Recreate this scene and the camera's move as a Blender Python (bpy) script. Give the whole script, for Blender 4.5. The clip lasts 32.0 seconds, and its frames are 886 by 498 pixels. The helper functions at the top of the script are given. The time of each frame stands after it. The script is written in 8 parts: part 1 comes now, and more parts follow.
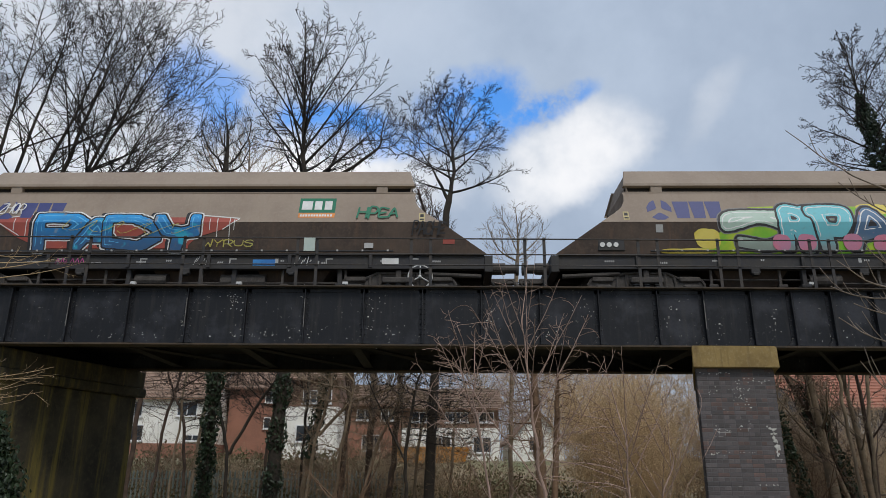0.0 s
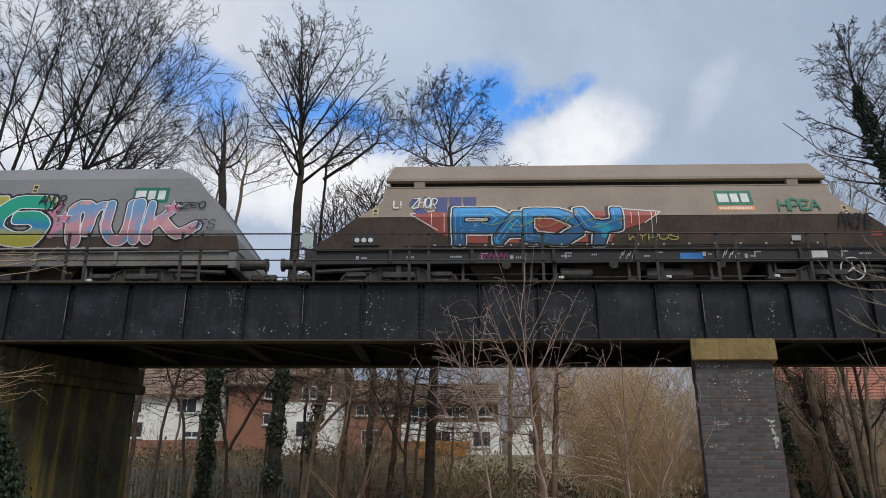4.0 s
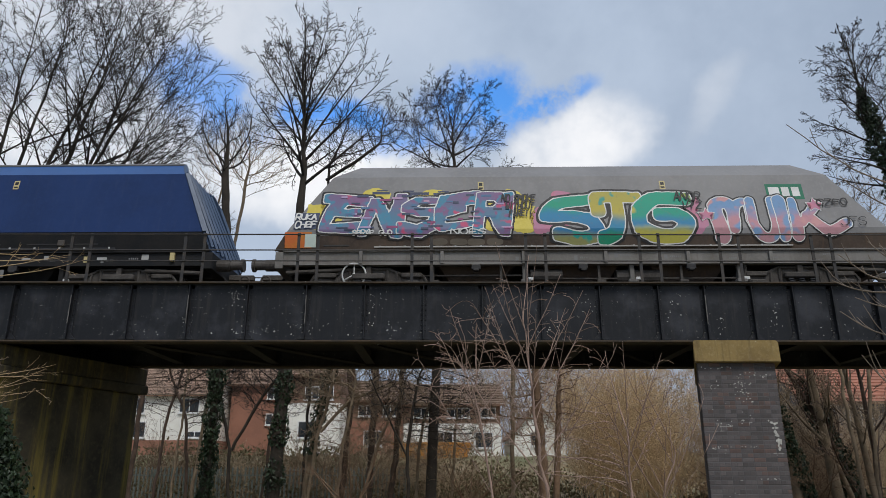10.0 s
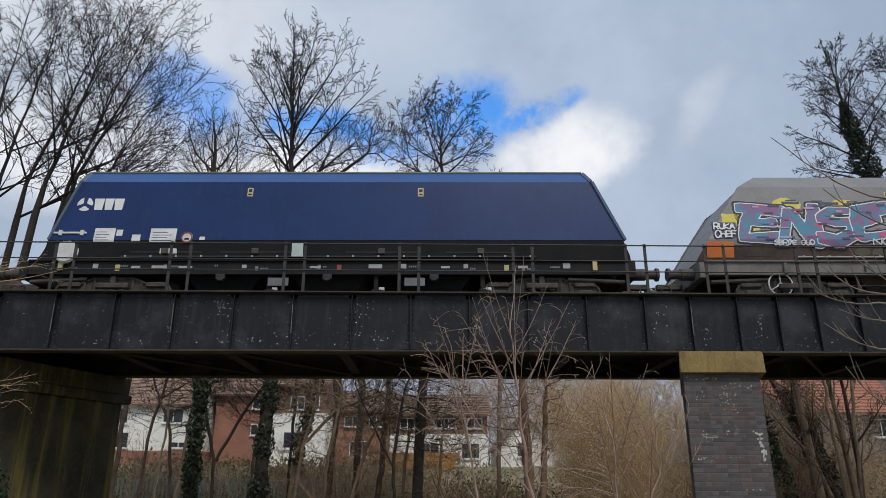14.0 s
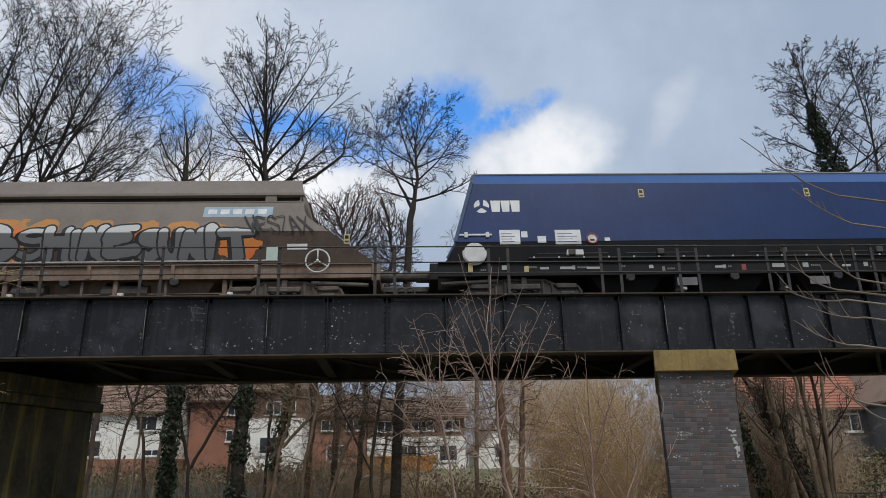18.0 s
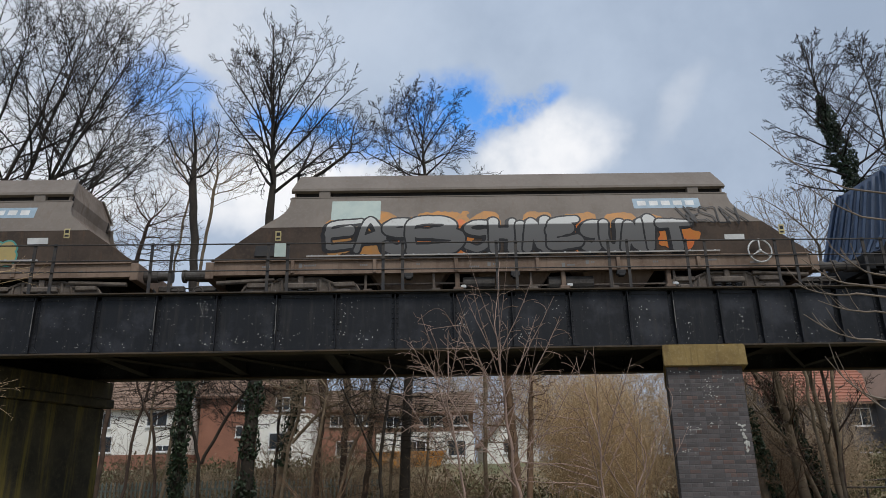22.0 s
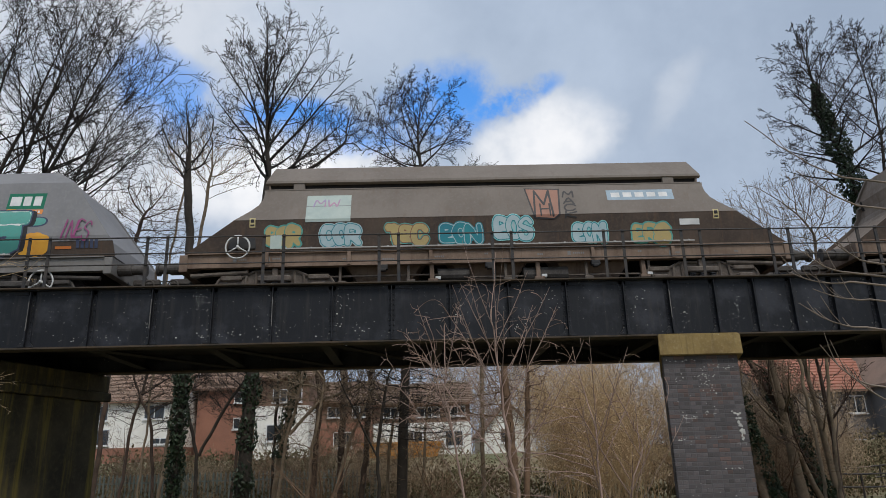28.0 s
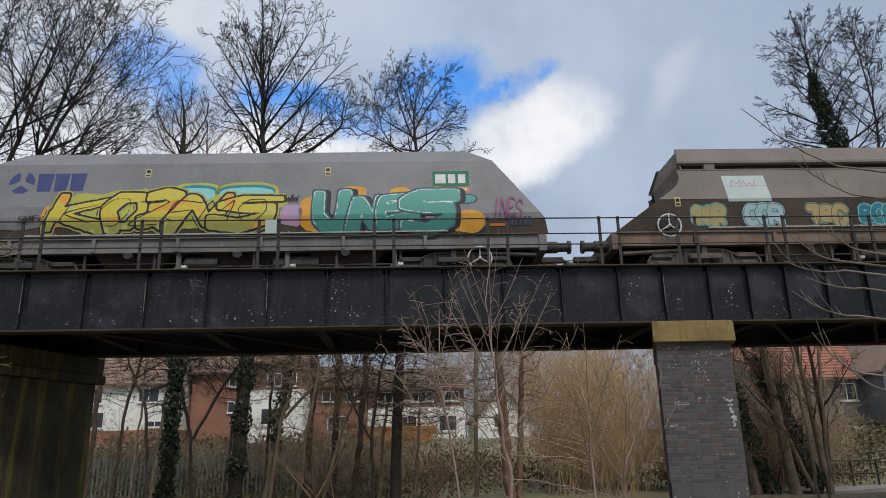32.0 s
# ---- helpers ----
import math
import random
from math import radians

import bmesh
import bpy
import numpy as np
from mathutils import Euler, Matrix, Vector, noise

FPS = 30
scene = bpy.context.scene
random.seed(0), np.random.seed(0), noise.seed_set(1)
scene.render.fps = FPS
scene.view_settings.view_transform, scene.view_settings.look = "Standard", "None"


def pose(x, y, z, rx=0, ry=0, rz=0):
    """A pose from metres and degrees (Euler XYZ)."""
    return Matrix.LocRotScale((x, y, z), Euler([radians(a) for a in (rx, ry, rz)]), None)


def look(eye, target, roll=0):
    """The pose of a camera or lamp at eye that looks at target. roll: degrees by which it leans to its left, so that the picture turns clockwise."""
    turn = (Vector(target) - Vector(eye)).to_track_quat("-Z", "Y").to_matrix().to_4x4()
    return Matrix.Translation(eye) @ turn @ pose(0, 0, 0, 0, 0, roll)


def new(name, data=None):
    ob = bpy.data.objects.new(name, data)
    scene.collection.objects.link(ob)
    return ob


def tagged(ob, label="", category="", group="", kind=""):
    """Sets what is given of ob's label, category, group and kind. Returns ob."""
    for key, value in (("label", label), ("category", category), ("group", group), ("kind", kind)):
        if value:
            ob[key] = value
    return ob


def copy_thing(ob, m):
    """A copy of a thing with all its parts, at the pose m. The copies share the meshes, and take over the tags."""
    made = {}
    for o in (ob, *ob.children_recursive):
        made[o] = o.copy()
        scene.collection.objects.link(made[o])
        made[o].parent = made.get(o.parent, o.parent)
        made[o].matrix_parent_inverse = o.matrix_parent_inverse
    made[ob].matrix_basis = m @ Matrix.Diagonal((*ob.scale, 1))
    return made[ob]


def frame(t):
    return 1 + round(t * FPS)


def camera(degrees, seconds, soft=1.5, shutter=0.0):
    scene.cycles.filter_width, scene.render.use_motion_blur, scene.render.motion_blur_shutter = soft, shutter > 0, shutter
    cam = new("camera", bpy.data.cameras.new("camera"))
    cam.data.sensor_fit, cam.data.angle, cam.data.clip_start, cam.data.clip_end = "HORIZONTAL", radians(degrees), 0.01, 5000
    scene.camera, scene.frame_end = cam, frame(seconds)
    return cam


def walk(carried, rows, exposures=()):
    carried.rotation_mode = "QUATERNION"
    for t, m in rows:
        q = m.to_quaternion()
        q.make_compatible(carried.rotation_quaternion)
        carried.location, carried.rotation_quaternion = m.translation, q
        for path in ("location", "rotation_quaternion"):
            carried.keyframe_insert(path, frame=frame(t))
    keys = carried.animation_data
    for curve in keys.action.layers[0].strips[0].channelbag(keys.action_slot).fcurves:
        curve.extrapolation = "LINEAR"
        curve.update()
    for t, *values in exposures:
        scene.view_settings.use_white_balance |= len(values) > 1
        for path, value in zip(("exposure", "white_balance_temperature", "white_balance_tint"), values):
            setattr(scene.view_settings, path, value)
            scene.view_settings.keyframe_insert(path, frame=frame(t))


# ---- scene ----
cam = camera(64.2, 32.0, soft=0.8)
EYE = Vector((0.0, -14.37, 1.6))


def gaze(yaw, pitch, roll):
    a, b = radians(yaw), radians(pitch)
    return look(EYE, EYE + 20 * Vector((math.sin(a) * math.cos(b), math.cos(a) * math.cos(b), math.sin(b))), roll)


# seconds, yaw, pitch, roll of the camera held in the hand
PATH = [
    (0, 0.000, 17.661, 0.300),
    (0.5, 0.099, 17.716, 0.220),
    (1, 0.333, 17.698, 0.051),
    (1.5, 0.606, 17.474, -0.320),
    (2, 0.581, 17.321, -0.431),
    (2.5, 0.558, 17.315, -0.226),
    (3, 0.397, 17.291, -0.206),
    (3.5, 0.253, 17.259, -0.184),
    (5.5, 0.012, 17.230, -0.098),
    (6, 0.024, 17.112, -0.043),
    (6.5, 0.116, 16.935, -0.118),
    (7, 0.284, 16.872, -0.117),
    (7.5, 0.392, 16.878, -0.194),
    (8, 0.352, 16.964, -0.205),
    (8.5, 0.252, 17.094, -0.131),
    (9, 0.128, 17.139, -0.015),
    (9.5, 0.046, 17.213, 0.117),
    (10, -0.076, 17.325, 0.049),
    (10.5, -0.149, 17.445, 0.081),
    (11, -0.142, 17.532, 0.028),
    (11.5, -0.053, 17.547, 0.134),
    (12, 0.031, 17.523, 0.322),
    (12.5, 0.346, 17.453, 0.151),
    (13, 0.467, 17.578, 0.439),
    (13.5, 0.742, 17.945, 0.211),
    (14, 0.991, 18.126, 0.040),
    (14.5, 1.470, 18.016, -0.131),
    (16.5, 3.192, 18.320, -0.994),
    (17, 3.242, 18.407, -1.207),
    (17.5, 3.198, 18.364, -1.324),
    (18, 3.065, 18.287, -1.175),
    (18.5, 2.929, 18.304, -1.162),
    (19, 2.717, 18.295, -1.264),
    (19.5, 2.568, 18.342, -1.243),
    (20, 2.546, 18.302, -1.190),
    (20.5, 2.521, 18.175, -1.264),
    (21, 2.547, 18.062, -1.292),
    (21.5, 2.535, 17.985, -1.266),
    (22, 2.393, 17.941, -1.250),
    (22.5, 2.406, 17.848, -1.555),
    (23, 2.522, 17.533, -1.925),
    (23.5, 2.728, 17.110, -2.015),
    (24, 2.856, 16.951, -1.947),
    (24.5, 2.789, 16.855, -1.717),
    (25, 2.555, 16.815, -1.932),
    (25.5, 2.524, 16.879, -1.592),
    (27.5, 2.561, 17.193, -1.627),
    (28, 2.718, 17.207, -1.719),
    (28.5, 2.721, 17.043, -1.822),
    (29, 2.474, 16.847, -1.515),
    (29.5, 2.334, 16.631, -1.403),
    (30, 2.381, 16.283, -1.528),
    (30.5, 2.536, 16.060, -1.748),
    (31, 2.754, 15.986, -1.795),
    (31.5, 2.959, 15.965, -1.535),
    (32, 3.086, 16.029, -1.377),]
walk(cam, [(t, gaze(yaw, pitch, roll)) for t, yaw, pitch, roll in PATH], exposures=[(0, 0.0), (32, 0.0)])

# ---- light ----
SUN_AZ, SUN_EL = radians(160), radians(54)      # from +y, clockwise; height over the horizon
sun = new("sun", bpy.data.lights.new("sun", "SUN"))
sun.data.energy, sun.data.angle, sun.data.color = 1.9, radians(22), (1.0, 0.95, 0.88)
sun_way = Vector((math.sin(SUN_AZ) * math.cos(SUN_EL), math.cos(SUN_AZ) * math.cos(SUN_EL), math.sin(SUN_EL)))
sun.matrix_world = look((0, 0, 60), Vector((0, 0, 60)) - sun_way)


class Net:
    """Short hand for node trees."""

    def __init__(self, tree):
        self.t = tree
        self.t.nodes.clear()

    def n(self, kind, *ins, **props):
        nd = self.t.nodes.new(kind)
        for k, v in props.items():
            if k == "op":
                nd.operation = v
            elif k == "blend":
                nd.data_type, nd.blend_type = "RGBA", v
            elif k == "dims":
                nd.noise_dimensions = v
            elif k == "sky":
                nd.sky_type = v
            elif k == "clamp":
                nd.use_clamp = v
        for key, v in ins:
            if isinstance(v, bpy.types.NodeSocket):
                self.t.links.new(v, nd.inputs[key])
            else:
                nd.inputs[key].default_value = v
        return nd

    def m(self, op, a, b=0.0, c=0.0, clamp=False):
        return self.n("ShaderNodeMath", (0, a), (1, b), (2, c), op=op, clamp=clamp).outputs[0]

    def mix(self, f, a, b, blend="MIX"):
        return self.n("ShaderNodeMix", (0, f), (6, a), (7, b), blend=blend).outputs[2]

    def noise(self, vec, scale, detail=4.0, rough=0.55, dist=0.0):
        return self.n("ShaderNodeTexNoise", ("Vector", vec), ("Scale", scale), ("Detail", detail), ("Roughness", rough), ("Distortion", dist)).outputs[0]

    def ramp(self, f, lo, hi):
        nd = self.n("ShaderNodeMapRange", (0, f), (1, lo), (2, hi))
        nd.interpolation_type = "SMOOTHSTEP"
        return nd.outputs[0]


# ---- sky: broken grey cloud with a gap of blue and a bright edge of cloud ----
world = bpy.data.worlds.new("sky")
scene.world = world
world.use_nodes = True
g = Net(world.node_tree)
way = g.n("ShaderNodeTexCoord").outputs["Generated"]
xyz = g.n("ShaderNodeSeparateXYZ", (0, way)).outputs
az = g.m("ARCTAN2", xyz[0], xyz[1])
el = g.m("ARCSINE", xyz[2])
w1 = g.noise(way, 5.0, 5.0, 0.6)
w2 = g.noise(g.n("ShaderNodeVectorMath", (0, way), (1, (3.1, 7.7, 1.3))).outputs[0], 5.5, 5.0, 0.6)
azw = g.m("ADD", az, g.m("MULTIPLY", g.m("SUBTRACT", w1, 0.5), 0.13))
elw = g.m("ADD", el, g.m("MULTIPLY", g.m("SUBTRACT", w2, 0.5), 0.10))


def blob(a0, e0, ra, re, lean=0.0):
    """1 in the middle of an oval patch of sky, 0 at its rim. Angles in degrees."""
    da = g.m("SUBTRACT", azw, radians(a0))
    de = g.m("SUBTRACT", g.m("SUBTRACT", elw, radians(e0)), g.m("MULTIPLY", da, lean))
    q = g.m("ADD", g.m("POWER", g.m("DIVIDE", da, radians(ra)), 2.0), g.m("POWER", g.m("DIVIDE", de, radians(re)), 2.0))
    return g.m("SUBTRACT", 1.0, q, clamp=True)


def most(*vals):
    out = vals[0]
    for v in vals[1:]:
        out = g.m("MAXIMUM", out, v)
    return out


nishita = g.n("ShaderNodeTexSky", sky="NISHITA")
nishita.sun_disc, nishita.sun_elevation, nishita.sun_rotation = False, SUN_EL, SUN_AZ
blue = g.mix(1.0, g.mix(1.0, nishita.outputs[0], (0.30, 0.30, 0.30, 1), "MULTIPLY"), (0.30, 0.62, 0.93, 1), "MULTIPLY")
grey = g.mix(g.ramp(g.noise(way, 2.6, 6.0, 0.6), 0.3, 0.7), (0.35, 0.43, 0.56, 1), (0.48, 0.57, 0.71, 1))
white = g.mix(g.ramp(g.noise(way, 8.0, 5.0), 0.35, 0.65), (0.66, 0.71, 0.79, 1), (0.93, 0.94, 0.97, 1))
gap = g.ramp(g.m("MULTIPLY", most(blob(4.0, 28.7, 7.6, 4.2), blob(9.6, 28.6, 6.4, 1.9, 0.2), blob(-20.5, 28.0, 5.5, 4.0), blob(-9.5, 26.8, 11, 2.4)), g.ramp(g.noise(way, 11.0, 6.0, 0.65), 0.25, 0.6)), 0.0, 0.8)
bright = g.ramp(most(blob(11.6, 24.6, 8, 4.3, 0.36), blob(-11, 23.0, 17, 4.6), blob(-27, 23, 13, 6.5), g.m("MULTIPLY", blob(23, 27.5, 4, 2.2, 0.6), 0.3), g.m("MULTIPLY", blob(-32, 36, 34, 16), 0.5), g.m("MULTIPLY", blob(-6, 36, 14, 7), 0.2)), 0.0, 0.85)
sky = g.mix(bright, grey, white)
sky = g.mix(g.m("MULTIPLY", gap, g.m("SUBTRACT", 1.0, g.m("MULTIPLY", bright, 0.8))), sky, blue)
g.n("ShaderNodeOutputWorld", (0, g.n("ShaderNodeBackground", (0, sky), (1, 1.0)).outputs[0]))


# ---- materials ----
def surface(name, base, second=None, third=None, rough=0.8, metal=0.0, scale=3.0, fine=30.0, bump=0.3, streak=0.0, streak_col=(0.1, 0.06, 0.035), random_by=0.0, spots=None, edges=(0.35, 0.65), gloss_var=0.15, depth=0.01, spec=0.5, run_scale=(5.0, 5.0, 0.45)):
    """A worn surface: base and second colour in large clouds, third in fine grain, streaks that run down, small spots."""
    mat = bpy.data.materials.new(name)
    mat.use_nodes = True
    g = Net(mat.node_tree)
    co = g.n("ShaderNodeTexCoord").outputs["Object"]
    rgb = lambda c: (*c, 1)
    second = second or tuple(v * 0.72 for v in base)
    third = third or tuple(min(1, v * 1.25) for v in base)
    big = g.noise(co, scale, 5.0, 0.6)
    small = g.noise(co, fine, 4.0, 0.65)
    col = g.mix(g.ramp(big, *edges), rgb(base), rgb(second))
    col = g.mix(g.m("MULTIPLY", g.ramp(small, 0.45, 0.75), 0.45), col, rgb(third))
    if streak:
        lean = g.n("ShaderNodeMapping", (0, co), (3, run_scale)).outputs[0]
        run = g.ramp(g.noise(lean, 1.6, 5.0, 0.65), 0.5, 0.72)
        col = g.mix(g.m("MULTIPLY", run, streak), col, rgb(streak_col))
    if spots:
        cut, spot_scale, spot_col = spots
        col = g.mix(g.ramp(g.noise(co, spot_scale, 2.0, 0.5), cut, cut + 0.03), col, rgb(spot_col))
    if random_by:
        r = g.n("ShaderNodeObjectInfo").outputs["Random"]
        col = g.mix(1.0, col, g.n("ShaderNodeCombineColor", *((i, g.m("ADD", 1.0 - random_by, g.m("MULTIPLY", r, 2 * random_by))) for i in range(3))).outputs[0], "MULTIPLY")
    bsdf = g.n("ShaderNodeBsdfPrincipled", ("Base Color", col), ("Metallic", metal), ("Specular IOR Level", spec), ("Roughness", g.m("ADD", rough - gloss_var / 2, g.m("MULTIPLY", big, gloss_var), clamp=True)))
    if bump:
        b = g.n("ShaderNodeBump", ("Strength", bump), ("Distance", depth), ("Height", g.m("ADD", small, g.m("MULTIPLY", big, 0.6))))
        g.t.links.new(b.outputs[0], bsdf.inputs["Normal"])
    g.n("ShaderNodeOutputMaterial", (0, bsdf.outputs[0]))
    return mat


M = {}
M["girder"] = surface("black_girder_paint", (0.010, 0.011, 0.014), (0.034, 0.036, 0.044), (0.016, 0.016, 0.018), rough=0.5, scale=1.1, edges=(0.48, 0.66), fine=25, bump=0.25, spots=(0.69, 17.0, (0.13, 0.125, 0.115)), spec=0.3, streak=0.35, streak_col=(0.05, 0.045, 0.04))
M["flange"] = surface("rusted_flange", (0.034, 0.027, 0.020), (0.070, 0.048, 0.030), (0.09, 0.07, 0.05), rough=0.85, scale=2.5, bump=0.4)
M["under"] = surface("sooty_steel_and_slot_shade", (0.012, 0.011, 0.010), (0.025, 0.02, 0.016), rough=0.9, scale=2)
M["rail_paint"] = surface("dark_railing_steel", (0.02, 0.02, 0.022), (0.05, 0.04, 0.032), rough=0.65, scale=5)
M["sandstone"] = surface("ochre_stone", (0.285, 0.20, 0.072), (0.20, 0.135, 0.05), (0.36, 0.28, 0.14), rough=0.9, scale=1.6, fine=18, bump=0.4, streak=0.55, streak_col=(0.10, 0.065, 0.03), spots=(0.72, 9.0, (0.45, 0.39, 0.25)))
M["brick"] = surface("blue_brick", (0.076, 0.069, 0.073), (0.090, 0.076, 0.074), (0.12, 0.11, 0.108), rough=0.75, scale=4, fine=40, bump=0.5, random_by=0.3)
M["brick_red"] = surface("brown_brick", (0.125, 0.078, 0.066), (0.095, 0.068, 0.062), rough=0.8, scale=4, fine=40, bump=0.5, random_by=0.25)
M["mortar"] = surface("mortar", (0.105, 0.10, 0.10), (0.08, 0.076, 0.078), (0.14, 0.135, 0.13), rough=0.95, scale=2.0, fine=12, spots=(0.68, 4.0, (0.30, 0.29, 0.275)))
M["white_stain"] = surface("lime_stain", (0.55, 0.54, 0.50), (0.38, 0.37, 0.34), rough=0.95, scale=8)
M["concrete"] = surface("stained_concrete", (0.075, 0.062, 0.036), (0.030, 0.026, 0.017), (0.11, 0.095, 0.05), rough=0.92, scale=0.9, fine=9, bump=0.5, edges=(0.3, 0.7), run_scale=(1.5, 1.5, 0.10), streak=0.95, streak_col=(0.26, 0.20, 0.036))
M["ballast"] = surface("ballast", (0.14, 0.12, 0.10), (0.07, 0.06, 0.05), (0.25, 0.22, 0.2), rough=0.95, scale=2, fine=14, bump=1.0, depth=0.04)
M["rail_steel"] = surface("rail_steel", (0.20, 0.12, 0.08), (0.12, 0.07, 0.05), rough=0.5, metal=0.6)
M["sleeper"] = surface("sleeper_timber", (0.08, 0.06, 0.045), rough=0.9)
M["earth"] = surface("leaf_litter_and_grass", (0.24, 0.185, 0.115), (0.13, 0.135, 0.06), (0.34, 0.27, 0.175), rough=0.97, scale=0.35, fine=6, bump=1.0, depth=0.06)
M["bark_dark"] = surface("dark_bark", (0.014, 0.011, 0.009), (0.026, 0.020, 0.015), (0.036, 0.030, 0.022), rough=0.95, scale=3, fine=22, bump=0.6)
M["bark_grey"] = surface("grey_brown_bark", (0.27, 0.205, 0.14), (0.17, 0.13, 0.088), (0.34, 0.27, 0.19), rough=0.95, scale=3, fine=22, bump=0.6)
M["bark_mid"] = surface("brown_trunk_bark", (0.042, 0.033, 0.025), (0.026, 0.021, 0.016), (0.065, 0.053, 0.04), rough=0.95, scale=3, fine=22, bump=0.6)
M["twig_tan"] = surface("tan_twigs", (0.60, 0.43, 0.245), (0.46, 0.325, 0.18), (0.62, 0.47, 0.29), rough=0.95, scale=1.2, fine=15, bump=0.0)
M["twig_dim"] = surface("dull_brown_twigs", (0.52, 0.39, 0.255), (0.36, 0.265, 0.175), (0.58, 0.46, 0.31), rough=0.95, scale=1.2, fine=15, bump=0.0)
M["twig_grey"] = surface("grey_brown_twigs", (0.24, 0.19, 0.15), (0.15, 0.12, 0.095), (0.32, 0.26, 0.21), rough=0.95, scale=2, fine=15, bump=0.0)
M["twig_red"] = surface("reddish_twigs", (0.37, 0.255, 0.20), (0.25, 0.17, 0.135), (0.46, 0.35, 0.29), rough=0.9, scale=2, fine=15, bump=0.0)
M["ivy"] = surface("ivy_leaves", (0.020, 0.040, 0.014), (0.010, 0.020, 0.008), (0.055, 0.085, 0.035), rough=0.55, scale=3, fine=25, bump=0.0)
M["scrub"] = surface("scrub_leaves", (0.10, 0.105, 0.042), (0.19, 0.14, 0.07), (0.06, 0.075, 0.028), rough=0.85, scale=1.0, fine=10, bump=0.0)
M["render_white"] = surface("white_render", (0.86, 0.84, 0.78), (0.76, 0.74, 0.68), rough=0.9, scale=0.6, fine=8, bump=0.15, streak=0.2, streak_col=(0.5, 0.47, 0.4))
M["house_brick"] = surface("red_house_brick", (0.33, 0.155, 0.105), (0.27, 0.13, 0.09), (0.40, 0.21, 0.15), rough=0.9, scale=0.9, fine=14, bump=0.2)
M["tile_hung"] = surface("brown_hung_tiles", (0.24, 0.14, 0.095), (0.19, 0.115, 0.08), (0.29, 0.18, 0.13), rough=0.9, scale=0.8, fine=10)
M["roof_tile"] = surface("brown_roof_tiles", (0.25, 0.165, 0.12), (0.19, 0.13, 0.095), (0.31, 0.215, 0.16), rough=0.9, scale=0.7, fine=9, random_by=0.15)
M["roof_red"] = surface("orange_red_roof_tiles", (0.36, 0.145, 0.095), (0.28, 0.12, 0.08), (0.42, 0.20, 0.14), rough=0.88, scale=0.7, fine=9, random_by=0.15)
M["wall_grey"] = surface("grey_pebbledash", (0.17, 0.16, 0.16), (0.13, 0.125, 0.125), rough=0.95, scale=0.8, fine=12)
M["frame_white"] = surface("white_window_plastic", (0.75, 0.75, 0.74), (0.68, 0.68, 0.67), rough=0.45, bump=0.0)
M["pane"] = surface("window_glass_dark", (0.03, 0.035, 0.04), (0.06, 0.065, 0.07), rough=0.08, bump=0.0, scale=0.8, gloss_var=0.02)
M["orange"] = surface("orange_paint", (0.62, 0.26, 0.03), (0.50, 0.20, 0.025), rough=0.55, scale=1)
M["fence_green"] = surface("weathered_fence_steel", (0.22, 0.25, 0.225), (0.14, 0.165, 0.15), rough=0.7, scale=3)
M["path"] = surface("path_tarmac", (0.26, 0.24, 0.22), (0.20, 0.185, 0.17), rough=0.95, scale=1.5, fine=20)
# wagons
M["beige"] = surface("faded_beige_paint", (0.30, 0.24, 0.185), (0.26, 0.205, 0.16), (0.34, 0.28, 0.23), rough=0.75, scale=0.9, fine=14, bump=0.1, streak=0.35, streak_col=(0.24, 0.17, 0.12))
M["greybrown"] = surface("dusty_grey_brown_paint", (0.205, 0.175, 0.148), (0.17, 0.143, 0.12), (0.24, 0.205, 0.178), rough=0.78, scale=0.9, fine=14, bump=0.1, streak=0.4, streak_col=(0.16, 0.115, 0.085))
M["greylight"] = surface("light_grey_wagon_paint", (0.225, 0.22, 0.222), (0.188, 0.184, 0.186), (0.27, 0.265, 0.265), rough=0.6, scale=0.8, fine=12, bump=0.08, streak=0.25, streak_col=(0.24, 0.22, 0.19))
M["grime"] = surface("brake_dust_grime", (0.085, 0.060, 0.045), (0.055, 0.040, 0.032), (0.12, 0.09, 0.07), rough=0.9, scale=1.2, fine=16, bump=0.2, streak=0.4, streak_col=(0.15, 0.085, 0.05))
M["sole_black"] = surface("blackened_underframe", (0.026, 0.027, 0.032), (0.04, 0.037, 0.034), (0.055, 0.05, 0.046), rough=0.75, scale=2, fine=18, bump=0.2)
M["sole_rust"] = surface("dusty_rusted_underframe", (0.24, 0.17, 0.125), (0.16, 0.11, 0.08), (0.30, 0.225, 0.17), rough=0.85, scale=1.3, fine=16, bump=0.2, streak=0.5, streak_col=(0.09, 0.05, 0.03))
M["sole_pale"] = surface("pale_grey_underframe", (0.20, 0.19, 0.178), (0.14, 0.13, 0.118), (0.25, 0.24, 0.225), rough=0.7, scale=1.3, fine=16, bump=0.1, streak=0.4, streak_col=(0.12, 0.095, 0.07))
M["ledge"] = surface("dusty_steel_ledge", (0.42, 0.40, 0.38), (0.30, 0.28, 0.26), (0.50, 0.48, 0.46), rough=0.7, scale=2, fine=20, bump=0.1)
M["bark_red"] = surface("reddish_brown_bark", (0.11, 0.075, 0.056), (0.065, 0.045, 0.035), (0.13, 0.088, 0.068), rough=0.95, scale=3, fine=22, bump=0.4)
M["bark_tan"] = surface("tan_brown_bark", (0.23, 0.145, 0.09), (0.15, 0.095, 0.06), (0.30, 0.20, 0.13), rough=0.95, scale=3, fine=22, bump=0.5)
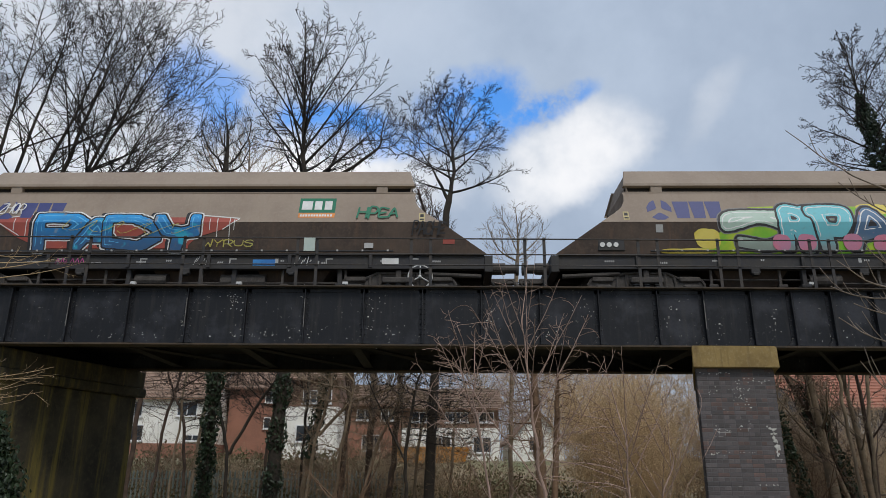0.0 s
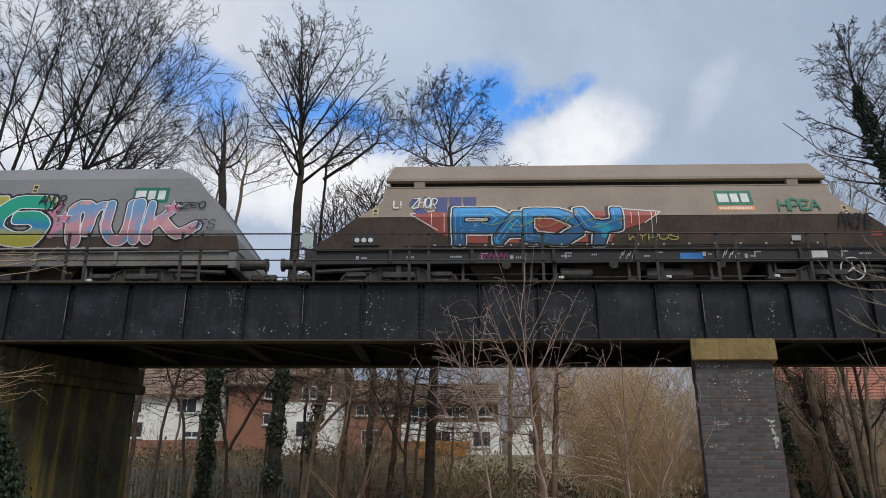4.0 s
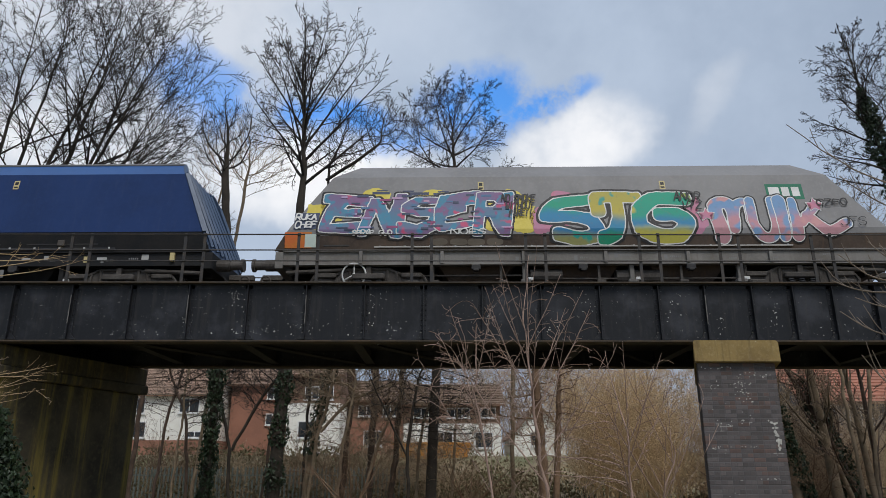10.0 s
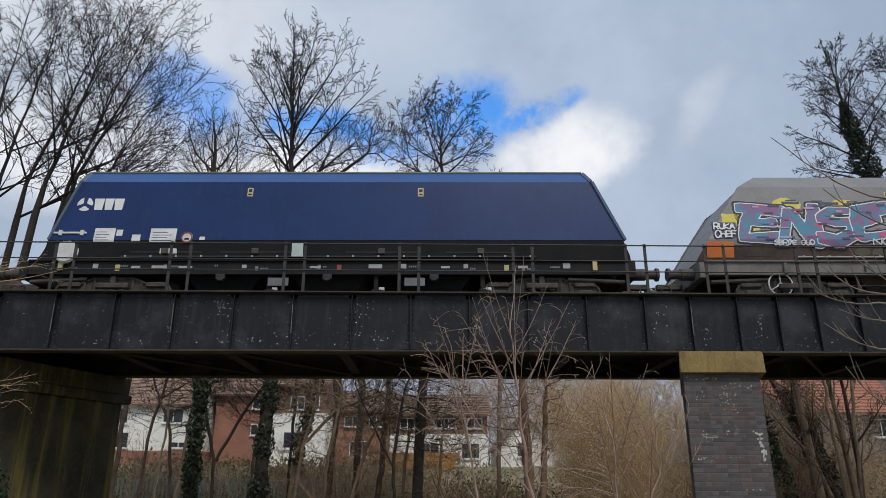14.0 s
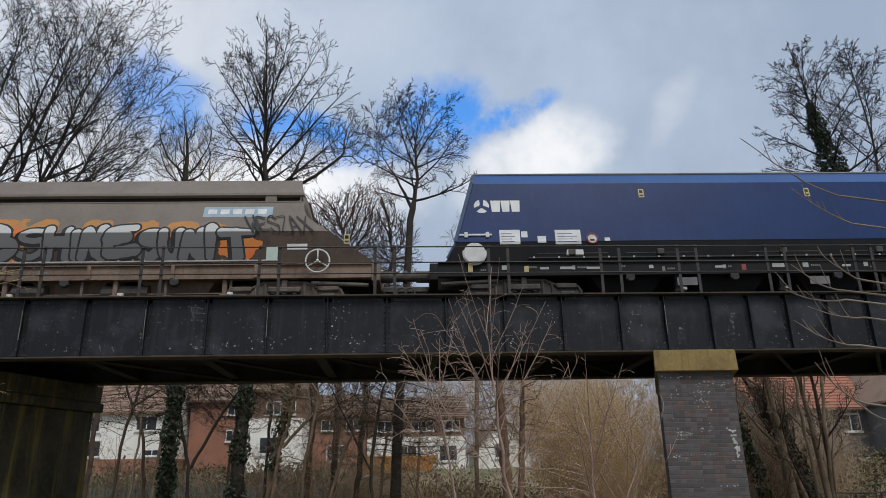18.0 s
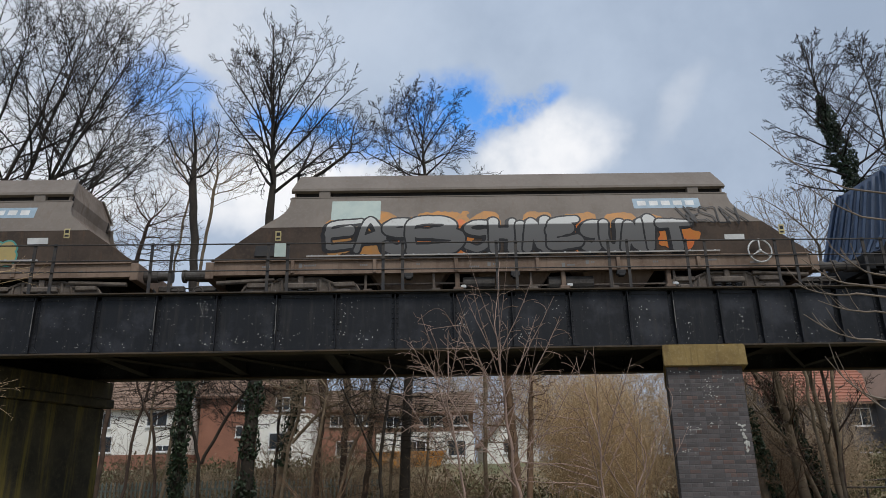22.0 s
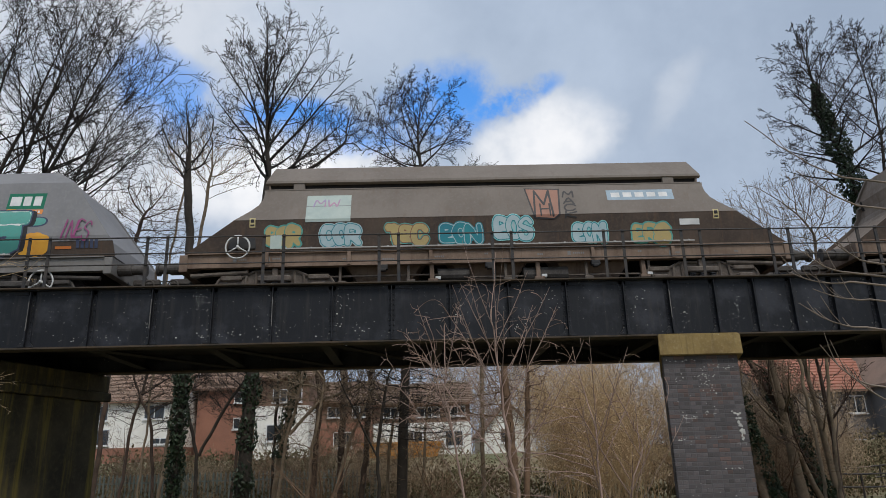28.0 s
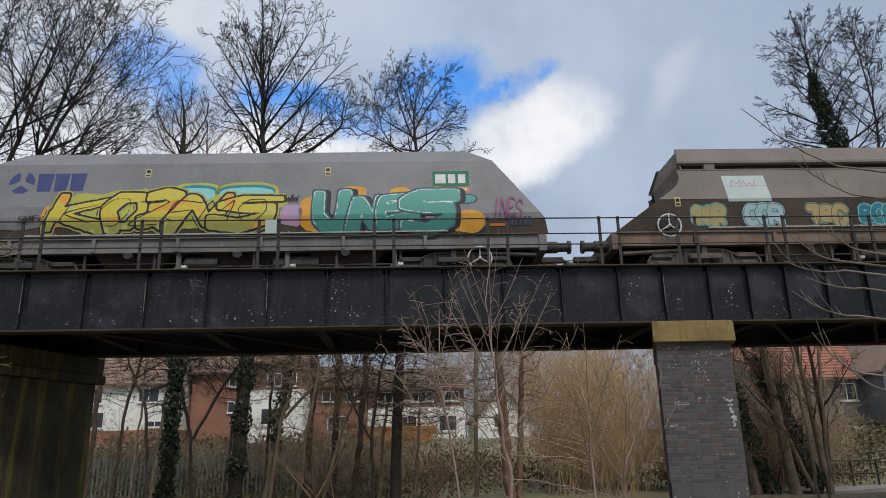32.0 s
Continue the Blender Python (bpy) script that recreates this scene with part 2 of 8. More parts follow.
M["scrub_brown"] = surface("dead_bracken", (0.16, 0.115, 0.065), (0.10, 0.095, 0.04), (0.22, 0.165, 0.10), rough=0.9, scale=1.0, fine=10, bump=0.0)
M["soot"] = surface("soot_black_underframe", (0.010, 0.011, 0.013), (0.018, 0.017, 0.017), (0.026, 0.025, 0.024), rough=0.7, spec=0.25, scale=2, fine=18, bump=0.2)
M["hollow"] = surface("wagon_end_grime", (0.25, 0.20, 0.16), (0.17, 0.13, 0.10), (0.30, 0.25, 0.21), rough=0.85, scale=1.0, fine=10, streak=0.4)
M["blue"] = surface("deep_blue_wagon_paint", (0.014, 0.037, 0.128), (0.011, 0.030, 0.105), (0.018, 0.043, 0.14), rough=0.40, spec=0.22, scale=0.7, fine=9, bump=0.04, streak=0.12, streak_col=(0.06, 0.075, 0.13), gloss_var=0.1)
M["blue_pale"] = surface("light_blue_top_panel", (0.040, 0.105, 0.28), (0.036, 0.09, 0.24), (0.05, 0.12, 0.31), rough=0.35, spec=0.3, scale=0.7, fine=9, bump=0.04, gloss_var=0.1)
M["blue_end"] = surface("dusty_blue_end_paint", (0.065, 0.10, 0.17), (0.05, 0.08, 0.14), (0.085, 0.125, 0.20), rough=0.5, scale=1, fine=10, bump=0.08, streak=0.3, streak_col=(0.07, 0.09, 0.13))
M["bogie"] = surface("oily_bogie_casting", (0.075, 0.066, 0.058), (0.045, 0.038, 0.033), (0.15, 0.135, 0.12), rough=0.75, scale=4, fine=25, bump=0.3)
M["bogie_pale"] = surface("dusty_bogie_casting", (0.16, 0.13, 0.105), (0.10, 0.078, 0.062), (0.26, 0.23, 0.20), rough=0.8, scale=4, fine=25, bump=0.3)
M["wheel"] = surface("wheel_steel", (0.05, 0.04, 0.034), (0.03, 0.025, 0.022), rough=0.6, metal=0.4, scale=4)


def paint(name, col, second=None, rough=0.6, scale=2.5):
    M[name] = surface(name, col, second or tuple(v * 0.8 for v in col), tuple(min(1, v * 1.15 + 0.01) for v in col), rough=rough, scale=scale, fine=20, bump=0.0)


paint("p_white", (0.72, 0.72, 0.70))
paint("p_black", (0.015, 0.014, 0.016))
paint("p_navy", (0.040, 0.050, 0.17), (0.055, 0.065, 0.19))
paint("p_green_sign", (0.0, 0.16, 0.085))
paint("p_orange_sign", (0.75, 0.27, 0.06))
paint("p_paleblue_sign", (0.32, 0.42, 0.50))
paint("p_mint_sign", (0.45, 0.52, 0.47), (0.38, 0.46, 0.43))
paint("p_yellow_label", (0.56, 0.46, 0.22))
paint("p_chalk", (0.42, 0.42, 0.41))
paint("p_cyanblue", (0.018, 0.15, 0.45), (0.04, 0.27, 0.62))
paint("p_midblue", (0.02, 0.17, 0.50), (0.03, 0.25, 0.60))
paint("p_skyline", (0.10, 0.42, 0.72))
paint("p_red", (0.36, 0.075, 0.05), (0.28, 0.06, 0.045))
paint("p_redorange", (0.62, 0.14, 0.03), (0.55, 0.20, 0.03))
paint("p_purple", (0.19, 0.085, 0.23), (0.05, 0.19, 0.29), scale=4.5)
paint("p_pink", (0.55, 0.17, 0.24), (0.45, 0.2, 0.3))
paint("p_yellow", (0.60, 0.48, 0.06), (0.66, 0.55, 0.12))
paint("p_teal", (0.02, 0.30, 0.20), (0.02, 0.36, 0.30), scale=2.0)
paint("p_bluegreen", (0.02, 0.16, 0.32), (0.03, 0.34, 0.26), scale=1.6)
paint("p_mustard", (0.45, 0.38, 0.07), (0.38, 0.36, 0.10))
paint("p_lilac", (0.50, 0.26, 0.36), (0.30, 0.30, 0.50), scale=1.6)
paint("p_dun", (0.13, 0.105, 0.078))
paint("p_slate", (0.05, 0.065, 0.12))
paint("p_plum", (0.28, 0.06, 0.17))
paint("p_orange_dust", (0.50, 0.21, 0.04), (0.36, 0.19, 0.07), scale=3.5)
paint("p_salmon", (0.33, 0.15, 0.095), (0.28, 0.13, 0.085))
paint("p_silver", (0.55, 0.55, 0.54), (0.42, 0.42, 0.42))
paint("p_lime", (0.16, 0.42, 0.02), (0.42, 0.50, 0.03), scale=1.6)
paint("p_aqua", (0.22, 0.55, 0.58), (0.30, 0.60, 0.55))
paint("p_palegreen", (0.42, 0.55, 0.47), (0.33, 0.45, 0.42))
paint("p_babyblue", (0.14, 0.36, 0.60), (0.30, 0.38, 0.60), scale=1.7)
paint("p_chrome", (0.20, 0.20, 0.20), (0.16, 0.16, 0.16))
paint("p_gold", (0.62, 0.50, 0.10), (0.66, 0.38, 0.05), scale=2.2)
paint("p_seagreen", (0.10, 0.36, 0.31), (0.08, 0.30, 0.27))
paint("p_orange", (0.70, 0.35, 0.03), (0.62, 0.28, 0.03))
paint("p_sand", (0.48, 0.37, 0.15), (0.42, 0.33, 0.15))
paint("p_ice", (0.45, 0.56, 0.58), (0.36, 0.5, 0.53))
paint("p_deepteal", (0.02, 0.25, 0.28), (0.02, 0.2, 0.26))
paint("p_yellowgreen", (0.44, 0.46, 0.08), (0.40, 0.38, 0.06))
paint("p_brown", (0.26, 0.12, 0.07), (0.2, 0.09, 0.06))
paint("p_magenta", (0.45, 0.06, 0.25))
paint("p_steelblue", (0.06, 0.13, 0.25), (0.08, 0.17, 0.30))
M["drip"] = surface("pale_drip_stain", (0.16, 0.155, 0.145), (0.08, 0.078, 0.075), rough=0.9, scale=6)


def grade(name, cols, spots=(), wob=0.35, rough=0.6):
    """Sprayed paint that changes colour with height, (height, colour) from the bottom up, with misty patches of (colour, scale, cut)."""
    mat = bpy.data.materials.new(name)
    mat.use_nodes = True
    g = Net(mat.node_tree)
    co = g.n("ShaderNodeTexCoord").outputs["Object"]
    z = g.n("ShaderNodeSeparateXYZ", (0, co)).outputs[2]
    z = g.m("ADD", z, g.m("MULTIPLY", g.m("SUBTRACT", g.noise(co, 2.2, 3.0), 0.5), wob))
    col = (*cols[0][1], 1)
    for (za, _), (zb, c) in zip(cols, cols[1:]):
        col = g.mix(g.ramp(z, za, zb), col, (*c, 1))
    for k, (c, scale, cut) in enumerate(spots):
        at = g.n("ShaderNodeVectorMath", (0, co), (1, (3.7 * k + 1.3, 0.0, 5.1 * k))).outputs[0]
        col = g.mix(g.ramp(g.noise(at, scale, 2.0, 0.5), cut, cut + 0.07), col, (*c, 1))
    col = g.mix(g.m("MULTIPLY", g.ramp(g.noise(co, 12.0, 4.0, 0.7), 0.5, 0.8), 0.35), col, (0.16, 0.13, 0.11, 1))
    g.n("ShaderNodeOutputMaterial", (0, g.n("ShaderNodeBsdfPrincipled", ("Base Color", col), ("Roughness", rough)).outputs[0]))
    M[name] = mat


grade("f_blue", [(1.45, (0.03, 0.10, 0.22)), (1.95, (0.01, 0.17, 0.42)), (2.25, (0.02, 0.30, 0.66))], [((0.02, 0.34, 0.50), 2.6, 0.58), ((0.20, 0.24, 0.30), 3.1, 0.64)])
grade("f_violet", [(1.6, (0.20, 0.12, 0.24)), (2.0, (0.07, 0.19, 0.29)), (2.6, (0.17, 0.12, 0.24))], [((0.05, 0.22, 0.34), 2.4, 0.50), ((0.21, 0.10, 0.22), 3.6, 0.54), ((0.50, 0.07, 0.16), 3.3, 0.63)])
grade("f_green_blue", [(1.5, (0.26, 0.26, 0.09)), (1.75, (0.01, 0.16, 0.34)), (2.05, (0.01, 0.20, 0.38)), (2.35, (0.0, 0.30, 0.18))], [((0.01, 0.30, 0.24), 2.6, 0.62)])
grade("f_mustard_green", [(1.55, (0.0, 0.23, 0.12)), (1.8, (0.01, 0.20, 0.36)), (2.25, (0.46, 0.38, 0.05)), (2.5, (0.42, 0.36, 0.06))], [((0.03, 0.30, 0.24), 2.8, 0.64)])
grade("f_sea_gold", [(1.6, (0.44, 0.40, 0.06)), (1.9, (0.01, 0.19, 0.36)), (2.15, (0.0, 0.30, 0.20)), (2.55, (0.0, 0.32, 0.20))], [((0.46, 0.42, 0.07), 1.5, 0.60)])
grade("f_candy", [(1.6, (0.46, 0.24, 0.27)), (1.95, (0.50, 0.24, 0.28)), (2.3, (0.15, 0.29, 0.50))], [((0.17, 0.30, 0.50), 1.6, 0.56), ((0.56, 0.28, 0.28), 1.9, 0.62)], wob=0.5)
# darker below the fold: shade of its downward tilt, with grime, put into the colour
grade("f_chrome_fold_shade", [(1.4, (0.125, 0.122, 0.12)), (2.0, (0.15, 0.147, 0.145)), (2.05, (0.50, 0.50, 0.48))], wob=0.03)
grade("f_gold", [(1.5, (0.36, 0.33, 0.08)), (1.9, (0.60, 0.47, 0.04)), (2.3, (0.62, 0.50, 0.06))], [((0.70, 0.33, 0.03), 2.0, 0.61), ((0.50, 0.50, 0.14), 2.9, 0.60)])
grade("f_sea", [(1.4, (0.05, 0.23, 0.20)), (1.9, (0.07, 0.30, 0.25)), (2.4, (0.12, 0.38, 0.32))])
grade("f_mint", [(1.4, (0.22, 0.27, 0.23)), (1.9, (0.36, 0.48, 0.40)), (2.3, (0.44, 0.56, 0.48))])
grade("f_aqua", [(1.4, (0.20, 0.26, 0.26)), (1.75, (0.12, 0.42, 0.48)), (2.3, (0.16, 0.52, 0.58))], [((0.42, 0.20, 0.22), 3.0, 0.68)])
grade("f_steel", [(1.4, (0.16, 0.20, 0.22)), (1.8, (0.05, 0.11, 0.20)), (2.3, (0.09, 0.18, 0.30))], [((0.40, 0.18, 0.20), 3.0, 0.66)])


# ---- mesh helpers ----
def part(name, bm, material, parent=None, label="", smooth=False):
    """Links a bmesh (or a mesh) as one mesh object under a thing or a part."""
    if isinstance(bm, bpy.types.Mesh):
        me = bm
    else:
        me = bpy.data.meshes.new(name)
        bm.normal_update()
        bm.to_mesh(me)
        bm.free()
    if material is not None and not me.materials:
        me.materials.append(M[material])
    if smooth:
        me.polygons.foreach_set("use_smooth", [True] * len(me.polygons))
    ob = new(name, me)
    ob.parent = parent
    if label:
        tagged(ob, label)
    return ob


def thing(name, label, category, group="", kind="", at=(0, 0, 0)):
    ob = new(name)
    ob.location = at
    ob.empty_display_size = 0.2
    return tagged(ob, label, category, group, kind)


def box(bm, x0, x1, y0, y1, z0, z1, bevel=0.0, m=None):
    made = bmesh.ops.create_cube(bm, size=1.0)["verts"]
    t = Matrix.Translation(((x0 + x1) / 2, (y0 + y1) / 2, (z0 + z1) / 2)) @ Matrix.Diagonal((abs(x1 - x0), abs(y1 - y0), abs(z1 - z0), 1))
    bmesh.ops.transform(bm, matrix=(m @ t) if m else t, verts=made)
    if bevel:
        edges = {e for v in made for e in v.link_edges}
        bmesh.ops.bevel(bm, geom=list(edges), offset=bevel, segments=1, affect="EDGES")
    return bm


def boxes(*rows, bevel=0.0):
    bm = bmesh.new()
    for r in rows:
        box(bm, *r, bevel=bevel)
    return bm


def rod(bm, p, q, r, sides=8, r2=None):
    """A round bar from p to q."""
    p, q = Vector(p), Vector(q)
    made = bmesh.ops.create_cone(bm, cap_ends=True, segments=sides, radius1=r, radius2=r if r2 is None else r2, depth=(q - p).length)["verts"]
    turn = (q - p).to_track_quat("Z", "Y").to_matrix().to_4x4()
    bmesh.ops.transform(bm, matrix=Matrix.Translation((p + q) / 2) @ turn, verts=made)
    return bm


def ring(bm, c, r, tube, axis="y", n=28, k=6):
    """A torus round the axis through c."""
    vs = []
    for i in range(n):
        a = 2 * math.pi * i / n
        row = []
        for j in range(k):
            b = 2 * math.pi * j / k
            d = r + tube * math.cos(b)
            u, v, w = d * math.cos(a), d * math.sin(a), tube * math.sin(b)
            row.append(bm.verts.new(Vector(c) + (Vector((u, w, v)) if axis == "y" else Vector((u, v, w)))))
        vs.append(row)
    for i in range(n):
        for j in range(k):
            bm.faces.new((vs[i][j], vs[(i + 1) % n][j], vs[(i + 1) % n][(j + 1) % k], vs[i][(j + 1) % k]))
    return bm


def prism(bm, outline, y0, y1):
    """The xz outline, drawn out from y0 to y1."""
    a = [bm.verts.new((x, y0, z)) for x, z in outline]
    b = [bm.verts.new((x, y1, z)) for x, z in outline]
    bm.faces.new(a)
    bm.faces.new(b[::-1])
    for i in range(len(outline)):
        j = (i + 1) % len(outline)
        bm.faces.new((a[j], a[i], b[i], b[j]))
    return bm


def smooth_step(a, b, v):
    v = min(1.0, max(0.0, (v - a) / (b - a)))
    return v * v * (3 - 2 * v)


# ---- ground: one sheet with the railway bank on it ----
RAIL_Z, TRACK_Y = 4.95, 1.85
SLANT = 1.0      # degrees by which the track runs askew between the girders


def height(x, y):
    h = 2.3 * smooth_step(14, 26, y) + 0.15 * smooth_step(7, 15, x)
    h += 0.10 * noise.noise((x * 0.5, y * 0.5, 0)) + 0.25 * noise.noise((x * 0.09, y * 0.09, 4)) * smooth_step(8, 20, abs(x) + abs(y))
    top = 4.45
    for side in (-1, 1):
        end_back, end_front = (-13.0, -16.0) if side < 0 else (17.5, 23.0)
        u = side * x
        back = max(0.0, 1 - max(0.0, (y - 4.6)) / 8.0) * smooth_step(side * end_back if side > 0 else -end_back, (side * end_back if side > 0 else -end_back) + 1.2, u) if y > 1.8 else 0.0
        front = max(0.0, 1 - max(0.0, (-0.9 - y)) / 8.0) * smooth_step(abs(end_front), abs(end_front) + 3.5, u) if y <= 0.6 else 0.0
        mid = smooth_step(abs(end_back), abs(end_back) + 1.2, u) if 0.6 < y <= 1.8 else 0.0
        h = max(h, top * back, top * front, top * mid)
    return h


def axis_steps():
    xs = [-900, -500, -300, -200, -150, -110, -80, -60, -48]
    v = -40.0
    while v <= 48:
        xs.append(v)
        v += 0.7
    return xs + [52, 60, 80, 110, 150, 200, 300, 500, 900]


gx = axis_steps()
gy = [-900, -400, -200, -100, -60, -40, -30] + [-24 + 0.7 * i for i in range(100)] + [50, 60, 80, 110, 150, 220, 350, 600, 1200]
gv = [(x, y, height(x, y)) for y in gy for x in gx]
gf = [(j * len(gx) + i, j * len(gx) + i + 1, (j + 1) * len(gx) + i + 1, (j + 1) * len(gx) + i) for j in range(len(gy) - 1) for i in range(len(gx) - 1)]
me = bpy.data.meshes.new("ground")
me.from_pydata(gv, [], gf)
tagged(part("ground", me, "earth", smooth=True), "rough ground of leaf litter, mud and grass", "ground", kind="structure")

# ---- bridge: half-through plate girders on a brick pier and an abutment ----
G_BOT, G_TOP = 4.10, 5.305
bridge = thing("railway_bridge", "black-painted riveted plate girder railway bridge over a wooded hollow", "bridge", kind="structure")
LEFT_ST = [-0.42 + 1.217 * k for k in range(-12, 5)]
RIGHT_ST = [5.41, 6.39, 7.24, 8.06, 8.95, 9.85, 10.75, 11.65, 12.6, 13.5, 14.4, 15.3, 16.2, 17.1, 18.0]
SPAN = (-15.2, 18.6)


def stiffener_mesh(turn):
    """A riveted angle upright on the web with a splayed foot; turn -1 faces the camera side."""
    bm = bmesh.new()
    box(bm, -0.075, 0.075, -0.022, -0.010, G_BOT + 0.03, G_TOP - 0.03)
    box(bm, -0.008, 0.008, -0.115, -0.018, G_BOT + 0.03, G_TOP - 0.05)
    prism(bm, [(-0.17, G_BOT + 0.03), (0.17, G_BOT + 0.03), (0.06, G_BOT + 0.16), (-0.06, G_BOT + 0.16)], -0.05, -0.02)
    for k in range(10):
        z = G_BOT + 0.12 + k * (G_TOP - G_BOT - 0.24) / 9
        for x in (-0.045, 0.045):
            made = bmesh.ops.create_icosphere(bm, subdivisions=1, radius=0.017)["verts"]
            bmesh.ops.transform(bm, matrix=Matrix.Translation((x, -0.026, z)), verts=made)
    if turn > 0:
        bmesh.ops.transform(bm, matrix=Matrix.Rotation(math.pi, 4, "Z"), verts=bm.verts)
    me = bpy.data.meshes.new("stiffener")
    bm.to_mesh(me)
    bm.free()
    me.materials.append(M["girder"])
    return me


def girder(y, turn):
    """One plate girder with its web at y; its uprights stand on the turn side."""
    s = turn
    part("web", boxes((SPAN[0], SPAN[1], y - 0.008, y + 0.008, G_BOT, G_TOP)), "girder", bridge)
    part("top_flange", boxes((SPAN[0], SPAN[1], y - 0.16, y + 0.16, G_TOP - 0.01, G_TOP + 0.02), bevel=0.004), "flange", bridge, "rust-edged top flange")
    part("bottom_flange", boxes((SPAN[0], SPAN[1], y - 0.17, y + 0.17, G_BOT - 0.035, G_BOT + 0.0), bevel=0.004), "flange", bridge, "rust-edged bottom flange")
    for z, up in ((G_BOT + 0.001, 1), (G_TOP - 0.013, -1)):
        ell = [(0.010, 0.0), (0.085, 0.0), (0.085, 0.013), (0.022, 0.013), (0.022, 0.09), (0.010, 0.09)]
        bm = bmesh.new()
        ends = [[bm.verts.new((x, y + s * a, z + up * c)) for a, c in ell] for x in SPAN]
        for k in range(6):
            bm.faces.new((ends[0][k], ends[1][k], ends[1][(k + 1) % 6], ends[0][(k + 1) % 6]))
        bmesh.ops.recalc_face_normals(bm, faces=bm.faces[:])
        part("flange_angle", bm, "girder", bridge)
    me = stiffener_mesh(s)
    for x in LEFT_ST + RIGHT_ST:
        ob = part("stiffener", me, None, bridge)
        ob.location = (x, y, 0)


girder(0.0, -1)
girder(3.72, 1)
# floor plates, cross girders and the diagonal bracing under the deck
part("deck_plate", boxes((SPAN[0], SPAN[1], 0.02, 3.70, 4.50, 4.56)), "under", bridge)
for x in (-14.0, -11.6, -9.15, -6.7, -4.3, -1.87, 0.56, 3.0, 5.4, 7.7, 10.0, 12.4, 14.8, 17.2):
    part("cross_girder", boxes((x - 0.11, x + 0.11, 0.04, 3.68, G_BOT + 0.05, G_BOT + 0.07), (x - 0.012, x + 0.012, 0.04, 3.68, G_BOT + 0.07, 4.50)), "under", bridge)
for x in (-6.7, -4.3, -1.87, 3.0, 7.7, 10.0):
    bm = bmesh.new()
    rod(bm, (x, 0.15, G_BOT + 0.03), (x + 2.3, 3.55, G_BOT + 0.03), 0.045, 4)
    part("diagonal_brace", bm, "under", bridge)

# track
track = thing("railway_track", "single railway track with brown rails on ballast", "railway track", kind="structure")
for s in (-1, 1):
    y = TRACK_Y + s * 0.755
    part("rail", boxes((-150, 150, y - 0.035, y + 0.035, RAIL_Z - 0.05, RAIL_Z), (-150, 150, y - 0.01, y + 0.01, RAIL_Z - 0.14, RAIL_Z - 0.05), (-150, 150, y - 0.07, y + 0.07, RAIL_Z - 0.16, RAIL_Z - 0.14)), "rail_steel", track)
bm = bmesh.new()
for i in range(180):
    x = -60 + i * 0.7
    a = [bm.verts.new((x + dx, TRACK_Y + dy, z)) for z in (4.62, RAIL_Z - 0.165) for dx, dy in ((-0.12, -1.3), (0.12, -1.3), (0.12, 1.3), (-0.12, 1.3))]
    for q in ((4, 5, 6, 7), (0, 1, 5, 4), (1, 2, 6, 5), (2, 3, 7, 6), (3, 0, 4, 7)):
        bm.faces.new([a[k] for k in q])
tagged(part("sleepers", bm, "sleeper", track), kind="stuff")
bm = bmesh.new()
prof = [(0.50, 4.57), (0.62, 4.72), (3.08, 4.72), (3.2, 4.57)]
a = [[bm.verts.new((x, y, z)) for y, z in prof] for x in (-150, 150)]
for i in range(3):
    bm.faces.new((a[0][i], a[1][i], a[1][i + 1], a[0][i + 1]))
part("ballast_bed", bm, "ballast", track)
track.rotation_euler = (0, 0, radians(-SLANT))

# railing along the near girder, and the same along the far one
POSTS = [-0.68 + 2.434 * k for k in range(-6, 3)] + [5.9 + 1.98 * k for k in range(0, 7)]


def railing(y, label):
    r = thing("railing", label, "railing", "railings of the bridge", at=(0, y, 0))
    for x in POSTS:
        for dx in (0.0, 0.415):
            bm = boxes((x + dx - 0.033, x + dx + 0.033, -0.012, 0.0, G_TOP + 0.02, 6.46), (x + dx - 0.006, x + dx + 0.006, 0.0, 0.06, G_TOP + 0.02, 6.44), bevel=0.002)
            box(bm, x + dx - 0.07, x + dx + 0.07, -0.05, 0.09, G_TOP + 0.02, G_TOP + 0.035)
            part("post", bm, "rail_paint", r)
    for z, rad in ((6.42, 0.016), (6.07, 0.014), (5.83, 0.014)):
        bm = bmesh.new()
        rod(bm, (SPAN[0], -0.025, z), (SPAN[1], -0.025, z), rad, 8)
        part("rail", bm, "rail_paint", r)
    return r


near_railing = railing(0.06, "dark steel post-and-rail railing on the near girder")
railing(3.66, "dark steel post-and-rail railing on the far girder")
part("sign_plate", boxes((-2.98, -2.74, -0.05, -0.038, 6.12, 6.42), bevel=0.004), "p_mint_sign", near_railing, "small pale blank plate")

# ---- brick pier with its stone cap ----
pier = thing("bridge_pier", "dark blue-brick bridge pier with an ochre stone cap", "pier", kind="structure")
PX0, PX1, PY0, PY1, PTOP = 5.11, 6.68, -0.06, 3.9, 3.66
SKEW = math.tan(radians(19))     # the crossing is skewed: piers run back to the right


def skewed(bm):
    for v in bm.verts:
        v.co.x += SKEW * (v.co.y - PY0)
    return bm


